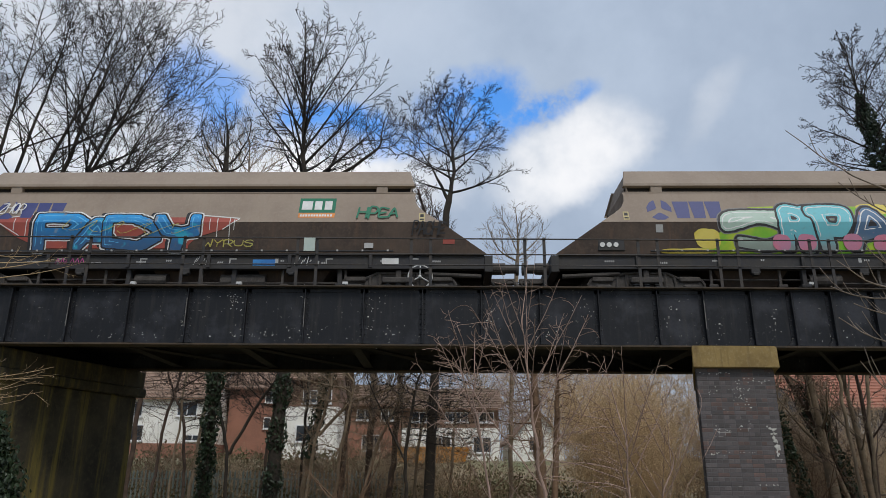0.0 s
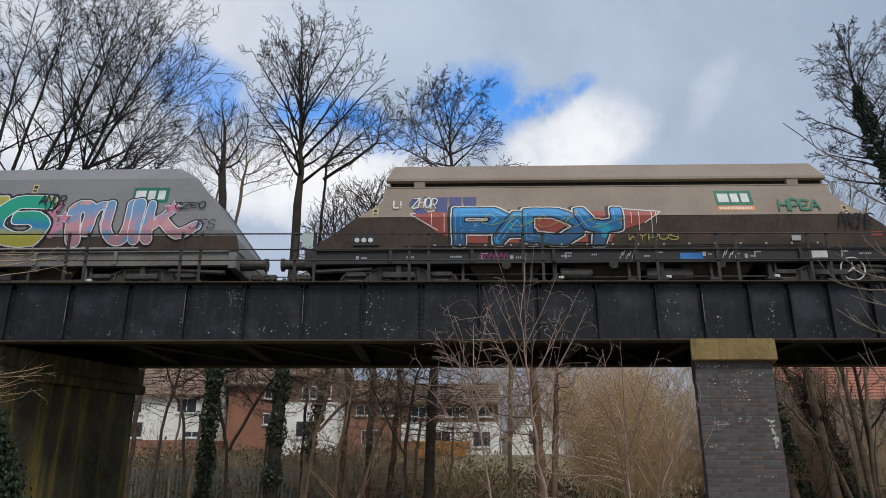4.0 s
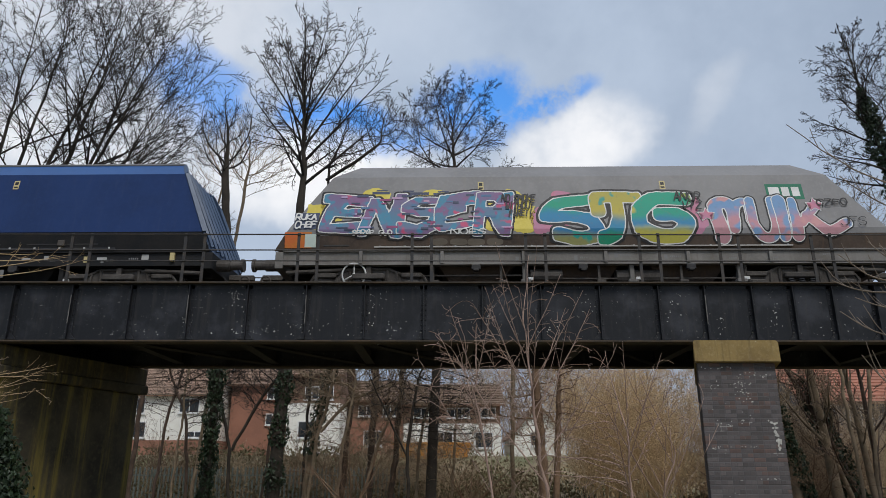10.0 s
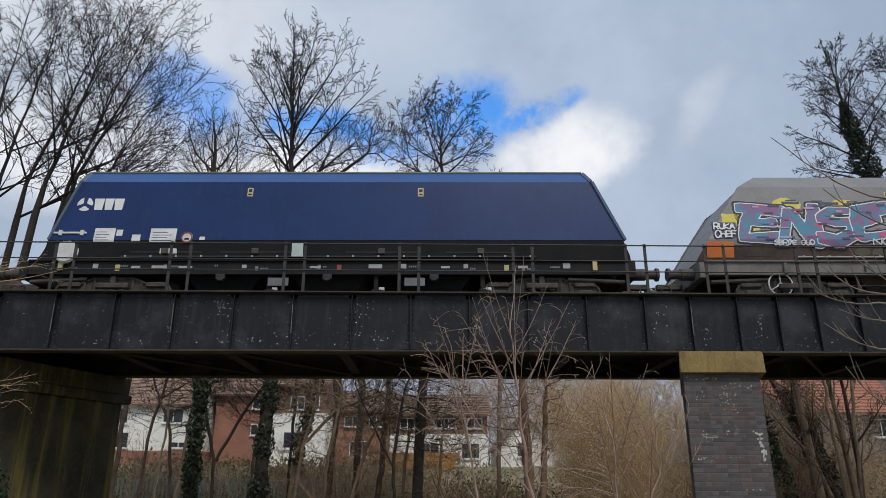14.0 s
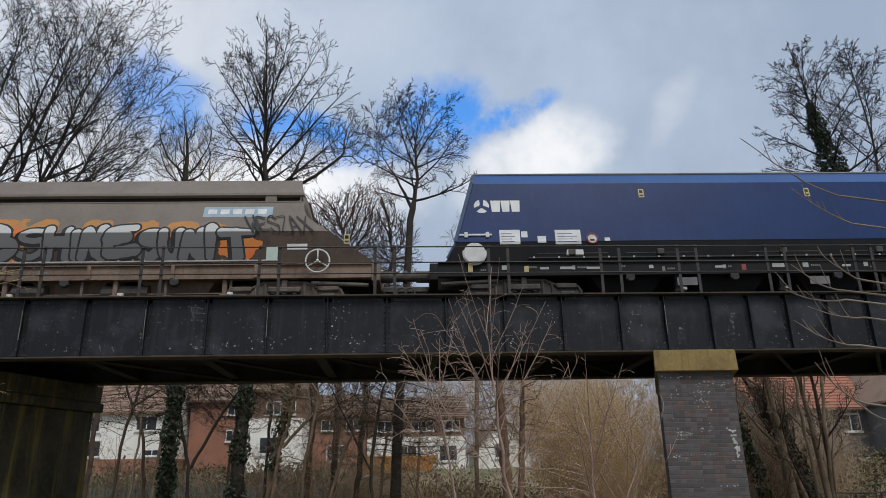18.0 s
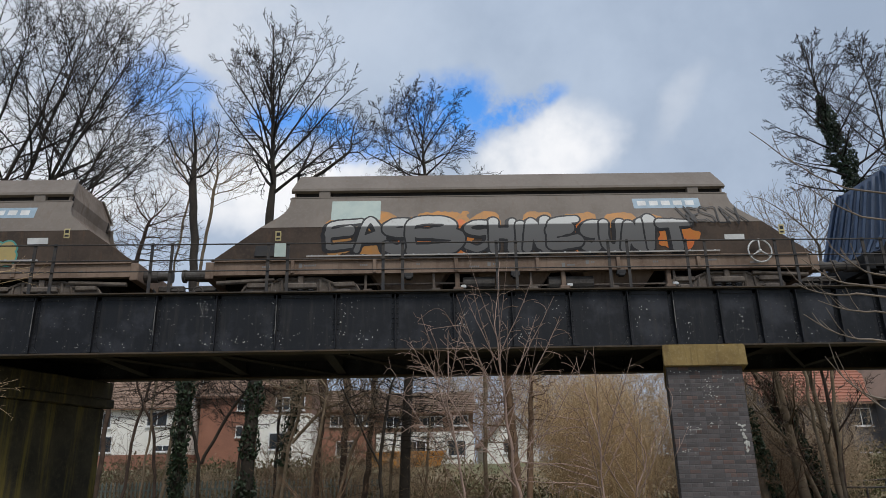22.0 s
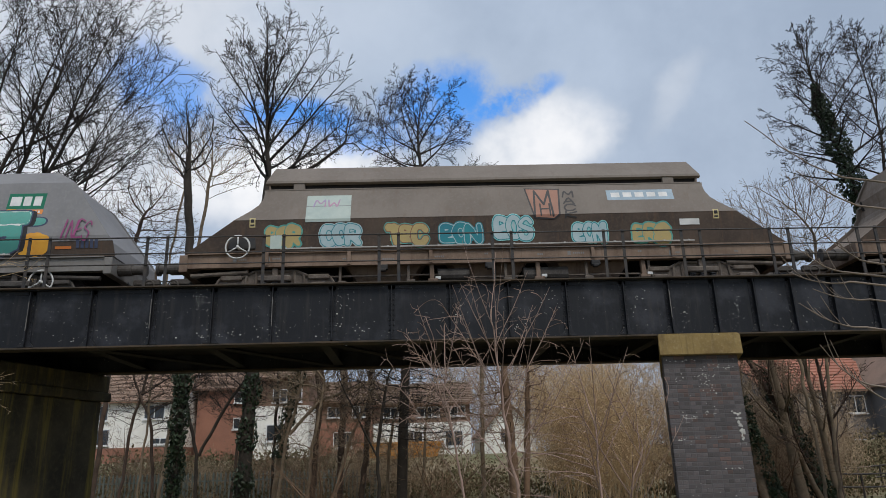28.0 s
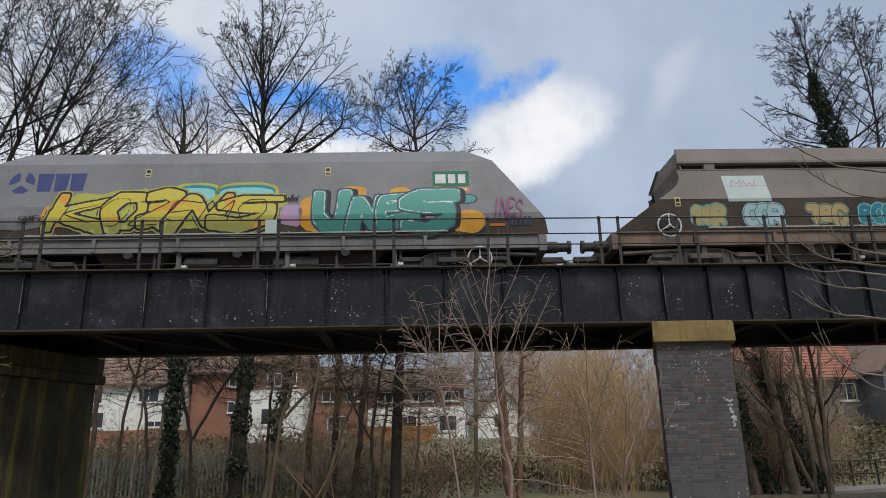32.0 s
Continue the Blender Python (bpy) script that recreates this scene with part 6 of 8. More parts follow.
def tree(label, x, y, stems, spec, seed, mat="bark_dark", ivy=None, z=None, category="tree", name="tree"):
    """stems: (dx, dy, lean x, lean y, height, radius) each."""
    rng = random.Random(seed)
    z = height(x, y) - 0.15 if z is None else z
    t = thing(name, label, category, at=(x, y, z))
    trunk, crown = Wood(), Wood()
    for dx, dy, lx, ly, h, r in stems:
        full = Wood()
        branch(full, rng, Vector((dx, dy, 0)), Vector((lx, ly, 1)).normalized(), h, r, 0, spec)
        cut_v = 8 * 8
        cut_f = 7 * 8
        o1, o2 = len(trunk.v), len(crown.v)
        trunk.v += full.v[:cut_v]
        trunk.f += [tuple(i + o1 for i in q) for q in full.f[:cut_f]]
        crown.v += full.v[cut_v:]
        crown.f += [tuple(i - cut_v + o2 for i in q) for q in full.f[cut_f:]]
    part("trunk", trunk.mesh("trunk", mat), None, t)
    part("crown", crown.mesh("crown", mat), None, t, "bare winter branches and twigs")
    if ivy:
        z0, z1, rad, count = ivy
        spots = []
        for dx, dy, lx, ly, h, r in stems[:1]:
            for i in range(count):
                zz = rng.uniform(z0, z1)
                a = rng.uniform(0, 6.283)
                rr = r + rad * rng.random() ** 0.6 * (0.55 + 0.45 * math.sin(zz * 2.1 + dx) ** 2)
                spots.append((dx + lx * zz + rr * math.cos(a), dy + ly * zz + rr * math.sin(a), zz))
        part("ivy", leaves(rng, spots, 0.11, "ivy", "ivy"), None, t, "dark green climbing ivy")
    return t


def spec_of(**over):
    s = dict(CROWN)
    s.update(over)
    return s


def grow(rng, trunks, blobs, count, step, lift=0.05, wild=0.22, limbs=None):
    """Branches that grow step by step towards points strewn through a crown of rounded masses. Returns positions and parents."""
    pos, par = [], []
    for line in trunks:
        prev = -1
        for a, b in zip(line, line[1:]):
            a, b = Vector(a), Vector(b)
            n = max(2, int((b - a).length / (step * 1.5)))
            for k in range(n + (1 if b == Vector(line[-1]) else 0)):
                p = a.lerp(b, k / n)
                j = 0.0 if prev < 0 else 0.03
                pos.append(np.array((p.x + rng.gauss(0, j), p.y + rng.gauss(0, j), p.z)))
                par.append(prev)
                prev = len(pos) - 1
    if limbs:
        # main limbs sweep up and out from the stem
        n, z0, z1, long, el0, el1 = limbs
        stem = len(pos)
        for k in range(n):
            f = k / max(n - 1, 1)
            z = z0 + (z1 - z0) * f + rng.uniform(-0.15, 0.15)
            prev = min(range(stem), key=lambda i: abs(pos[i][2] - z))
            start = Vector(pos[prev])
            az = k * 2.4 + rng.uniform(-0.3, 0.3)
            el = radians(el0 + (el1 - el0) * f + rng.uniform(-6, 6))
            ln = long * (1 - 0.35 * f) * rng.uniform(0.85, 1.1)
            out = Vector((math.cos(az), math.sin(az), 0))
            steps = int(ln / (step * 1.3))
            for j in range(1, steps + 1):
                u = j / steps
                p = start + out * (ln * math.cos(el) * (1.08 * u - 0.08 * u * u)) + Vector((0, 0, ln * math.sin(el) * (0.9 * u + 0.1 * u * u)))
                pos.append(np.array((p.x + rng.gauss(0, 0.11 * wild), p.y + rng.gauss(0, 0.11 * wild), p.z + rng.gauss(0, 0.09 * wild))))
                par.append(prev)
                prev = len(pos) - 1
    aim = []
    sizes = [b[3] * b[4] * b[5] for b in blobs]
    for b, size in zip(blobs, sizes):
        for i in range(int(count * size / sum(sizes)) + 1):
            while True:
                q = [rng.uniform(-1, 1) for k in range(3)]
                if q[0] ** 2 + q[1] ** 2 + q[2] ** 2 < 1:
                    break
            aim.append([b[k] + q[k] * b[3 + k] for k in range(3)])
    aim = np.array(aim)
    best, near = np.full(len(aim), 1e9), np.zeros(len(aim), int)

    def look_at(first):
        nonlocal best, near
        fresh = np.array(pos[first:])
        d = ((aim[:, None, :] - fresh[None, :, :]) ** 2).sum(2)
        k = d.argmin(1)
        dk = d[np.arange(len(aim)), k]
        better = dk < best
        best = np.where(better, dk, best)
        near = np.where(better, k + first, near)

    look_at(0)
    for turn in range(140):
        alive = best > (1.35 * step) ** 2
        if alive.sum() < 4:
            break
        aim, best, near = aim[alive], best[alive], near[alive]
        first = len(pos)
        pull = {}
        for i, n in enumerate(near):
            v = aim[i] - pos[n]
            pull[int(n)] = pull.get(int(n), 0) + v / np.linalg.norm(v)
        for n in sorted(pull):
            v = pull[n]
            v = v / max(np.linalg.norm(v), 1e-6)
            if par[n] >= 0:
                w = pos[n] - pos[par[n]]
                v = v + 0.55 * w / max(np.linalg.norm(w), 1e-6)
            v = v + np.array((rng.gauss(0, wild), rng.gauss(0, wild), lift + rng.gauss(0, wild)))
            pos.append(pos[n] + step * v / np.linalg.norm(v))
            par.append(n)
        look_at(first)
    return pos, par


def crown_tree(label, x, y, trunks, blobs, seed, count=900, step=0.17, thick=0.2, tip=0.008, mat="bark_dark", ivy=None, spur=0.75, lift=0.12, limbs=None, name="tree", spur_len=(0.14, 0.55), wild=0.22):
    """A bare tree: its trunks as lines, its crown as rounded masses (centre and half sizes), all in world space."""
    rng = random.Random(seed)
    z = height(x, y) - 0.15
    t = thing(name, label, name, at=(x, y, z))
    base = Vector((x, y, z))
    pos, par = grow(rng, trunks, blobs, count, step, lift, wild, limbs)
    pts = [Vector(p) - base for p in pos]
    kids = [[] for p in pts]
    for i, p in enumerate(par):
        if p >= 0:
            kids[p].append(i)
    tips = [0] * len(pts)
    for i in range(len(pts) - 1, -1, -1):
        tips[i] = max(1, sum(tips[k] for k in kids[i]))
    top = max(tips)
    power = math.log(thick / tip) / math.log(max(top, 2))
    rad = [tip * n ** power for n in tips]
    trunk, crown = Wood(), Wood()
    starts = [i for i, p in enumerate(par) if p < 0]
    first = set(starts)
    while starts:
        i = starts.pop()
        line = [i] if par[i] < 0 else [par[i], i]
        while kids[i]:
            order = sorted(kids[i], key=lambda k: -tips[k])
            starts += order[1:]
            i = order[0]
            line.append(i)
        q = [pts[k] for k in line]
        q = [q[0]] + [q[k] * 0.5 + (q[k - 1] + q[k + 1]) * 0.25 for k in range(1, len(q) - 1)] + [q[-1]]
        rr = [rad[k] for k in line]
        if par[line[0]] >= 0 or len(line) > 1 and line[0] not in first:
            rr[0] = rr[1]
        big = line[0] in first
        (trunk if big else crown).tube(q, rr, 9 if big else (6 if rr[0] > 0.03 else 4 if rr[0] > 0.014 else 3))
        # short spurs along the thin ends
        for k in range(1, len(line) - 1):
            if rr[k] < tip * 3.2 and rng.random() < spur:
                d = (q[k + 1] - q[k]).normalized()
                side = (Matrix.Rotation(rng.uniform(0, 6.283), 3, d) @ d.orthogonal()).normalized()
                v = (d * 0.8 + side * 0.75 + Vector((0, 0, 0.25))).normalized()
                ln = rng.uniform(*spur_len)
                mid, end = q[k] + v * ln * 0.5, q[k] + (v * 0.9 + Vector((rng.gauss(0, 0.1), rng.gauss(0, 0.1), 0.22))) * ln
                crown.tube([q[k], mid, end], [tip * 0.9, tip * 0.8, tip * 0.6], 3)
                if ln > 0.25:
                    side2 = (Matrix.Rotation(rng.uniform(0, 6.283), 3, v) @ v.orthogonal()).normalized()
                    crown.tube([mid, mid + (v * 0.7 + side2 * 0.7 + Vector((0, 0, 0.2))) * ln * 0.55], [tip * 0.75, tip * 0.55], 3)
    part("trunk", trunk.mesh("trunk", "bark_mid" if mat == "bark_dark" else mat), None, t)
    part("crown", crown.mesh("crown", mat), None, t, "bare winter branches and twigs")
    if ivy:
        lo, hi, rad2, n = ivy
        line = [Vector(p) - base for p in trunks[0]]
        spots = []
        for i in range(n):
            zz = rng.uniform(lo, hi)
            for a, b in zip(line, line[1:]):
                if a.z <= zz <= b.z:
                    c = a.lerp(b, (zz - a.z) / (b.z - a.z))
                    ang = rng.uniform(0, 6.283)
                    fade = min(1.0, (hi - zz) / 0.8 + 0.25)
                    rr = 0.05 + rad2 * fade * rng.random() ** 0.6 * (0.6 + 0.4 * math.sin(zz * 2.3 + seed) ** 2)
                    spots.append((c.x + rr * math.cos(ang), c.y + rr * math.sin(ang), zz))
                    break
        part("ivy", leaves(rng, spots, 0.11, "ivy", "ivy"), None, t, "dark green climbing ivy")
    return t


FAN = dict(levels=4, wander=0.04, rise=0.036, kids=(0, 8, 5, 3), bare=(0, 0.18, 0.2, 0.2), angle=((0, 0), (26, 52), (30, 60), (30, 62)), len=(0, 0.44, 0.48, 0.46), shrink=(0, 0.5, 0.4, 0.4), min_r=0.0112)


def fan_tree(label, x, y, stems, crown_at, seed, spec=FAN, mat="bark_dark", ivy=None, fill=0.86, follow=0.0):
    """A bare tree of straight limbs that fan out and up. stems: line of points, foot radius, limbs, lowest and highest start, lowest and highest slope; crown_at: centre and half sizes that the limbs reach to; follow: how far limbs lean along their stem."""
    rng = random.Random(seed)
    z = height(x, y) - 0.15
    base = Vector((x, y, z))
    t = thing("tree", label, "tree", at=base)
    c, half = Vector(crown_at[:3]), crown_at[3:]
    trunk, crown = Wood(), Wood()
    for line, thick, n, za, zb, el0, el1 in stems:
        pts = [Vector(p) for p in line]
        fine = []
        for p, q in zip(pts, pts[1:]):
            fine += [p.lerp(q, k / 4) + Vector((rng.gauss(0, 0.02), rng.gauss(0, 0.02), 0)) for k in range(4)]
        fine.append(pts[-1])
        top, foot = fine[-1].z, fine[0].z
        girth = lambda h: thick * max(0.07, (1 - 0.36 * (h - foot) / (za - foot)) if h < za else 0.46 * (1 - 0.93 * (h - za) / max(top - za, 0.1)))
        trunk.tube([p - base for p in fine], [girth(p.z) for p in fine], 9)
        for k in range(n):
            f = (k + rng.random()) / n
            h = za + (zb - za) * f
            i = max(j for j in range(len(fine) - 1) if fine[j].z <= h or j == 0)
            p = fine[i].lerp(fine[i + 1], min(1, max(0, (h - fine[i].z) / max(fine[i + 1].z - fine[i].z, 1e-3))))
            az, el = k * 2.4 + rng.uniform(-0.35, 0.35), radians(el0 + (el1 - el0) * f + rng.uniform(-8, 8))
            d = Vector((math.cos(az) * math.cos(el), math.sin(az) * math.cos(el), math.sin(el)))
            d = (d + follow * (fine[i + 1] - fine[i]).normalized()).normalized()
            u, v = [(p[j] - c[j]) / half[j] for j in range(3)], [d[j] / half[j] for j in range(3)]
            qa, qb, qc = sum(w * w for w in v), sum(w * g for w, g in zip(u, v)), sum(w * w for w in u) - 1
            ln = (-qb + math.sqrt(max(qb * qb - qa * qc, 0.04))) / qa
            ln = min(4.6, max(0.7, ln * fill * rng.uniform(0.86, 1.06)))
            branch(crown, rng, p - base, d, ln, max(0.014, min(girth(h) * 0.62, 0.017 * ln + 0.008)), 1, spec)
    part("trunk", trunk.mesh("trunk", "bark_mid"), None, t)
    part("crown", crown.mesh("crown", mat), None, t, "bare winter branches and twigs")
    if ivy:
        lo, hi, rad, count = ivy
        line = [Vector(p) for p in stems[0][0]]
        spots = []
        while len(spots) < count:
            h = rng.uniform(lo, hi)
            for p, q in zip(line, line[1:]):
                if p.z <= h <= q.z:
                    o = p.lerp(q, (h - p.z) / (q.z - p.z)) - base
                    a = rng.uniform(0, 6.283)
                    rr = 0.06 + rad * min(1.0, (hi - h) / 1.6 + 0.15) * rng.random() ** 0.6 * (0.45 + 0.55 * math.sin(h * 2.3 + seed) ** 2)
                    spots.append((o.x + rr * math.cos(a), o.y + rr * math.sin(a), o.z))
                    break
        part("ivy", leaves(rng, spots, 0.11, "ivy", "ivy"), None, t, "dark green climbing ivy")
    return t


# tall tree with a wide vase-shaped crown
fan_tree("tall bare tree with a wide fanned crown and ivy-clad trunk", -5.0, 9.0,
         [([(-5.4, 9, -0.2), (-5.15, 9, 6), (-5.05, 9, 12.0), (-5.15, 9, 14.0), (-5.3, 9, 16.0), (-5.35, 9, 18.0)], 0.22, 25, 11.2, 15.8, 38, 70)],
         (-4.7, 9, 15.1, 3.3, 2.8, 3.35), 11, ivy=(0.0, 7.8, 0.30, 3800))
# its neighbour with wide side limbs
fan_tree("bare tree with two stems and wide rounded side limbs", 0.0, 10.5,
         [([(-0.5, 10.5, -0.2), (-0.2, 10.5, 6), (0.15, 10.5, 11.0), (0.40, 10.5, 12.6), (0.35, 10.5, 14.0), (0.5, 10.5, 15.6)], 0.19, 20, 11.6, 15.0, 18, 66),
          ([(0.2, 10.5, 11.4), (-0.4, 10.4, 12.6), (-0.9, 10.4, 13.5), (-1.2, 10.4, 15.0)], 0.07, 9, 12.4, 14.6, 24, 66)],
         (0.7, 10.5, 14.6, 3.0, 2.2, 2.25), 23, fill=0.9, spec=dict(FAN, kids=(0, 8, 6, 4), wander=0.075, rise=0.035, min_r=0.0088))
# clump of leaning stems
fan_tree("clump of tall bare trees with stems that fan apart", -14.0, 9.0,
         [([(x0, y0, -0.2), (x0 + 0.4 * (x1 - x0), y0, 6.0), (x1, y0, 11.7), (x1 + 0.45 * (x2 - x1), y0, 14.6), (x2, y0, z2)], r0, n, 10.4, z2 - 1.2, 22, 62)
          for x0, x1, x2, y0, z2, r0, n in ((-16.6, -16.2, -15.6, 9.0, 18.8, 0.17, 11), (-15.6, -15.1, -14.0, 8.6, 19.0, 0.15, 11), (-15.1, -14.6, -12.6, 9.3, 19.2, 0.17, 12), (-14.4, -13.6, -12.0, 8.8, 19.0, 0.19, 10),
                                             (-14.1, -13.0, -11.0, 9.2, 18.6, 0.16, 14), (-13.8, -12.5, -10.0, 8.7, 17.6, 0.16, 14), (-13.4, -12.0, -9.3, 9.4, 16.0, 0.12, 14), (-13.0, -11.2, -8.7, 8.9, 13.8, 0.09, 11))],
         (-12.9, 9, 14.6, 5.4, 2.6, 5.6), 31, spec=dict(FAN, kids=(0, 8, 5, 2), rise=0.05, len=(0, 0.42, 0.5, 0.52), angle=((0, 0), (24, 48), (28, 56), (30, 62)), min_r=0.0105), fill=0.92, follow=0.25)
fan_tree("tall bare tree with several upright stems", -18.4, 8.0,
         [([(-18.4, 8, -0.2), (-18.3, 8, 8), (-18.4, 8, 13), (-18.6, 8, 18)], 0.15, 12, 10.5, 16.5, 40, 66), ([(-17.8, 8.3, -0.2), (-17.5, 8.3, 9), (-17.3, 8.3, 14), (-17.1, 8.3, 18)], 0.12, 12, 10.5, 16.5, 40, 66)],
         (-17.8, 8, 15.4, 2.6, 2.0, 4.6), 37, spec=dict(FAN, kids=(0, 7, 4, 2)))
# slim trees between
crown_tree("slim bare tree with an ivy-wrapped trunk", -7.6, 8.2, [[(-7.25, 8.2, -0.2), (-7.15, 8.2, 6), (-7.35, 8.2, 9.5), (-7.6, 8.2, 11.4)]],
           [(-7.7, 8.2, 12.8, 1.2, 1.0, 1.6)], 41, 800, 0.15, 0.13, tip=0.007, ivy=(0.0, 6.4, 0.30, 3600))
crown_tree("young bare tree with thin upright shoots", -9.0, 11.0, [[(-9.3, 11, -0.2), (-9.0, 11, 8), (-8.6, 11, 12)], [(-8.7, 11.2, -0.2), (-8.1, 11.2, 8), (-7.7, 11.2, 12.6)]],
           [(-8.4, 11, 13.6, 1.5, 1.0, 1.7), (-6.8, 11, 13.0, 1.0, 0.8, 1.2)], 43, 1600, 0.15, 0.06, tip=0.0065, mat="bark_grey")
crown_tree("young bare tree with one low sweeping limb", -4.2, 11.8, [[(-5.0, 11.8, -0.2), (-4.8, 11.8, 9), (-4.6, 11.8, 13.2), (-4.2, 11.8, 14.2)], [(-4.7, 11.7, 12.6), (-3.7, 11.7, 13.3), (-2.6, 11.7, 14.2)]],
           [(-3.2, 11.8, 14.8, 1.6, 1.1, 1.2), (-2.3, 11.8, 15.3, 1.0, 0.9, 1.2), (-4.3, 11.8, 14.0, 1.4, 1.0, 1.0)], 47, 1700, 0.14, 0.065, tip=0.007)
crown_tree("young bare tree with arching twigs", 2.6, 12.0, [[(2.4, 12, -0.2), (2.6, 12, 6), (2.9, 12, 9.5)]],
           [(2.8, 12, 10.6, 1.4, 1.0, 1.4)], 53, 600, 0.16, 0.08, tip=0.007, mat="bark_grey")
# ivy-topped tree by the far end
fan_tree("bare tree with dark ivy on its upper stem", 14.2, 5.6,
         [([(14.9, 5.6, -0.2), (14.4, 5.6, 6), (13.75, 5.6, 10.2), (13.35, 5.6, 12.2), (13.15, 5.6, 14.0), (12.9, 5.6, 15.6)], 0.17, 26, 9.4, 14.6, 16, 64),
          ([(14.5, 5.7, 6.5), (15.0, 5.8, 9.5), (15.3, 5.8, 12.0), (15.0, 5.8, 15.5)], 0.12, 16, 9.5, 14.8, 28, 66)],
         (14.3, 5.6, 12.3, 3.5, 2.3, 3.6), 61, ivy=(5.5, 13.2, 0.40, 5600), fill=0.8, spec=dict(FAN, kids=(0, 8, 6, 4), wander=0.055, min_r=0.0082))
tree("leaning bare tree with pale forked stems behind the pier", 10.4, 8.0, [(0.9, 0.2, -0.26, 0, 7.0, 0.09), (0.5, 0.3, -0.10, 0, 8.6, 0.16), (1.6, 0.2, -0.13, 0, 8.6, 0.19), (2.4, 0.4, -0.38, 0, 6.4, 0.10), (2.9, 0.5, -0.05, 0, 8.0, 0.13)], spec_of(kids=(12, 7, 5, 3), bare=(0.25, 0.2, 0.2, 0.2), wander=0.075, len=(0.34, 0.5, 0.5, 0.5)), 67, "bark_grey", ivy=(0.2, 3.6, 0.22, 1400))
tree("ivy-grown leaning tree with a crooked dark stem", 12.6, 8.6, [(0.4, 0, -0.34, 0, 7.4, 0.15), (0.9, 0.3, -0.12, 0, 7.6, 0.12)], spec_of(kids=(12, 7, 5, 3), bare=(0.2, 0.2, 0.2, 0.2), wander=0.09, len=(0.32, 0.5, 0.5, 0.5)), 68, "bark_red", ivy=(0.3, 4.5, 0.26, 2600))

crown_tree("slim leaning tree wrapped in bright ivy", -4.2, 11.2, [[(-4.9, 11.2, -0.2), (-4.6, 11.2, 2.4), (-4.1, 11.2, 5.0), (-3.9, 11.2, 7.2)]], [(-4.0, 11.2, 7.6, 0.9, 0.7, 1.0)], 97, 300, 0.15, 0.09, tip=0.007, mat="bark_grey", ivy=(2.2, 7.0, 0.26, 1500))

# dense twiggy bush that shows in the gaps between wagons
crown_tree("dense bare bush with twisting reddish-brown stems", -2.6, 11.8,
           [[(-3.6, 11.8, -0.2), (-3.4, 11.8, 4), (-3.7, 11.8, 7.4), (-4.0, 11.8, 9.6)], [(-2.7, 12.0, -0.2), (-2.5, 12.0, 5), (-2.1, 12.0, 8.0), (-2.3, 12.0, 10.4)], [(-1.9, 11.7, -0.2), (-1.5, 11.7, 5), (-0.9, 11.7, 8.2), (-0.5, 11.7, 10.0)], [(-2.5, 12.0, 4.5), (-3.0, 11.6, 7.0), (-2.9, 11.6, 9.0)]],
           [(-3.4, 11.8, 10.4, 1.7, 1.1, 2.2), (-1.8, 11.9, 10.8, 1.8, 1.1, 2.2), (-0.7, 11.8, 9.8, 1.2, 1.0, 2.2), (-4.4, 11.8, 9.6, 1.2, 0.9, 2.0), (-2.6, 11.8, 8.2, 2.3, 0.9, 1.3)], 87, 11000, 0.115, 0.12, tip=0.011, mat="bark_red", lift=0.06)
crown_tree("bare bush with pale arching twigs beyond the track", -10.4, 11.0, [[(-10.8, 11, -0.2), (-10.6, 11, 6), (-10.3, 11, 9.5), (-10.0, 11, 11)], [(-11.1, 11.2, -0.2), (-11.2, 11.2, 4), (-11.6, 11.2, 8), (-11.9, 11.2, 10.5)]],
           [(-10.2, 11, 11.2, 1.5, 0.9, 1.7), (-11.8, 11, 10.4, 1.2, 0.9, 1.6), (-9.0, 11, 10.4, 1.1, 0.8, 1.5)], 88, 2600, 0.13, 0.08, tip=0.0065, mat="bark_red", lift=0.02)
crown_tree("bare shrub with arching twigs beside the track", 11.6, 6.6, [[(11.8, 6.6, -0.2), (11.7, 6.6, 4), (11.6, 6.6, 7.6)], [(12.2, 6.8, -0.2), (12.5, 6.8, 3), (12.9, 6.8, 6.5), (13.0, 6.8, 8.4)]],
           [(11.2, 6.6, 8.6, 1.6, 0.9, 1.7), (12.8, 6.6, 9.0, 1.4, 0.9, 1.6), (10.2, 6.6, 7.6, 1.0, 0.8, 1.1)], 89, 2400, 0.13, 0.05, tip=0.006, lift=-0.03, mat="bark_grey")
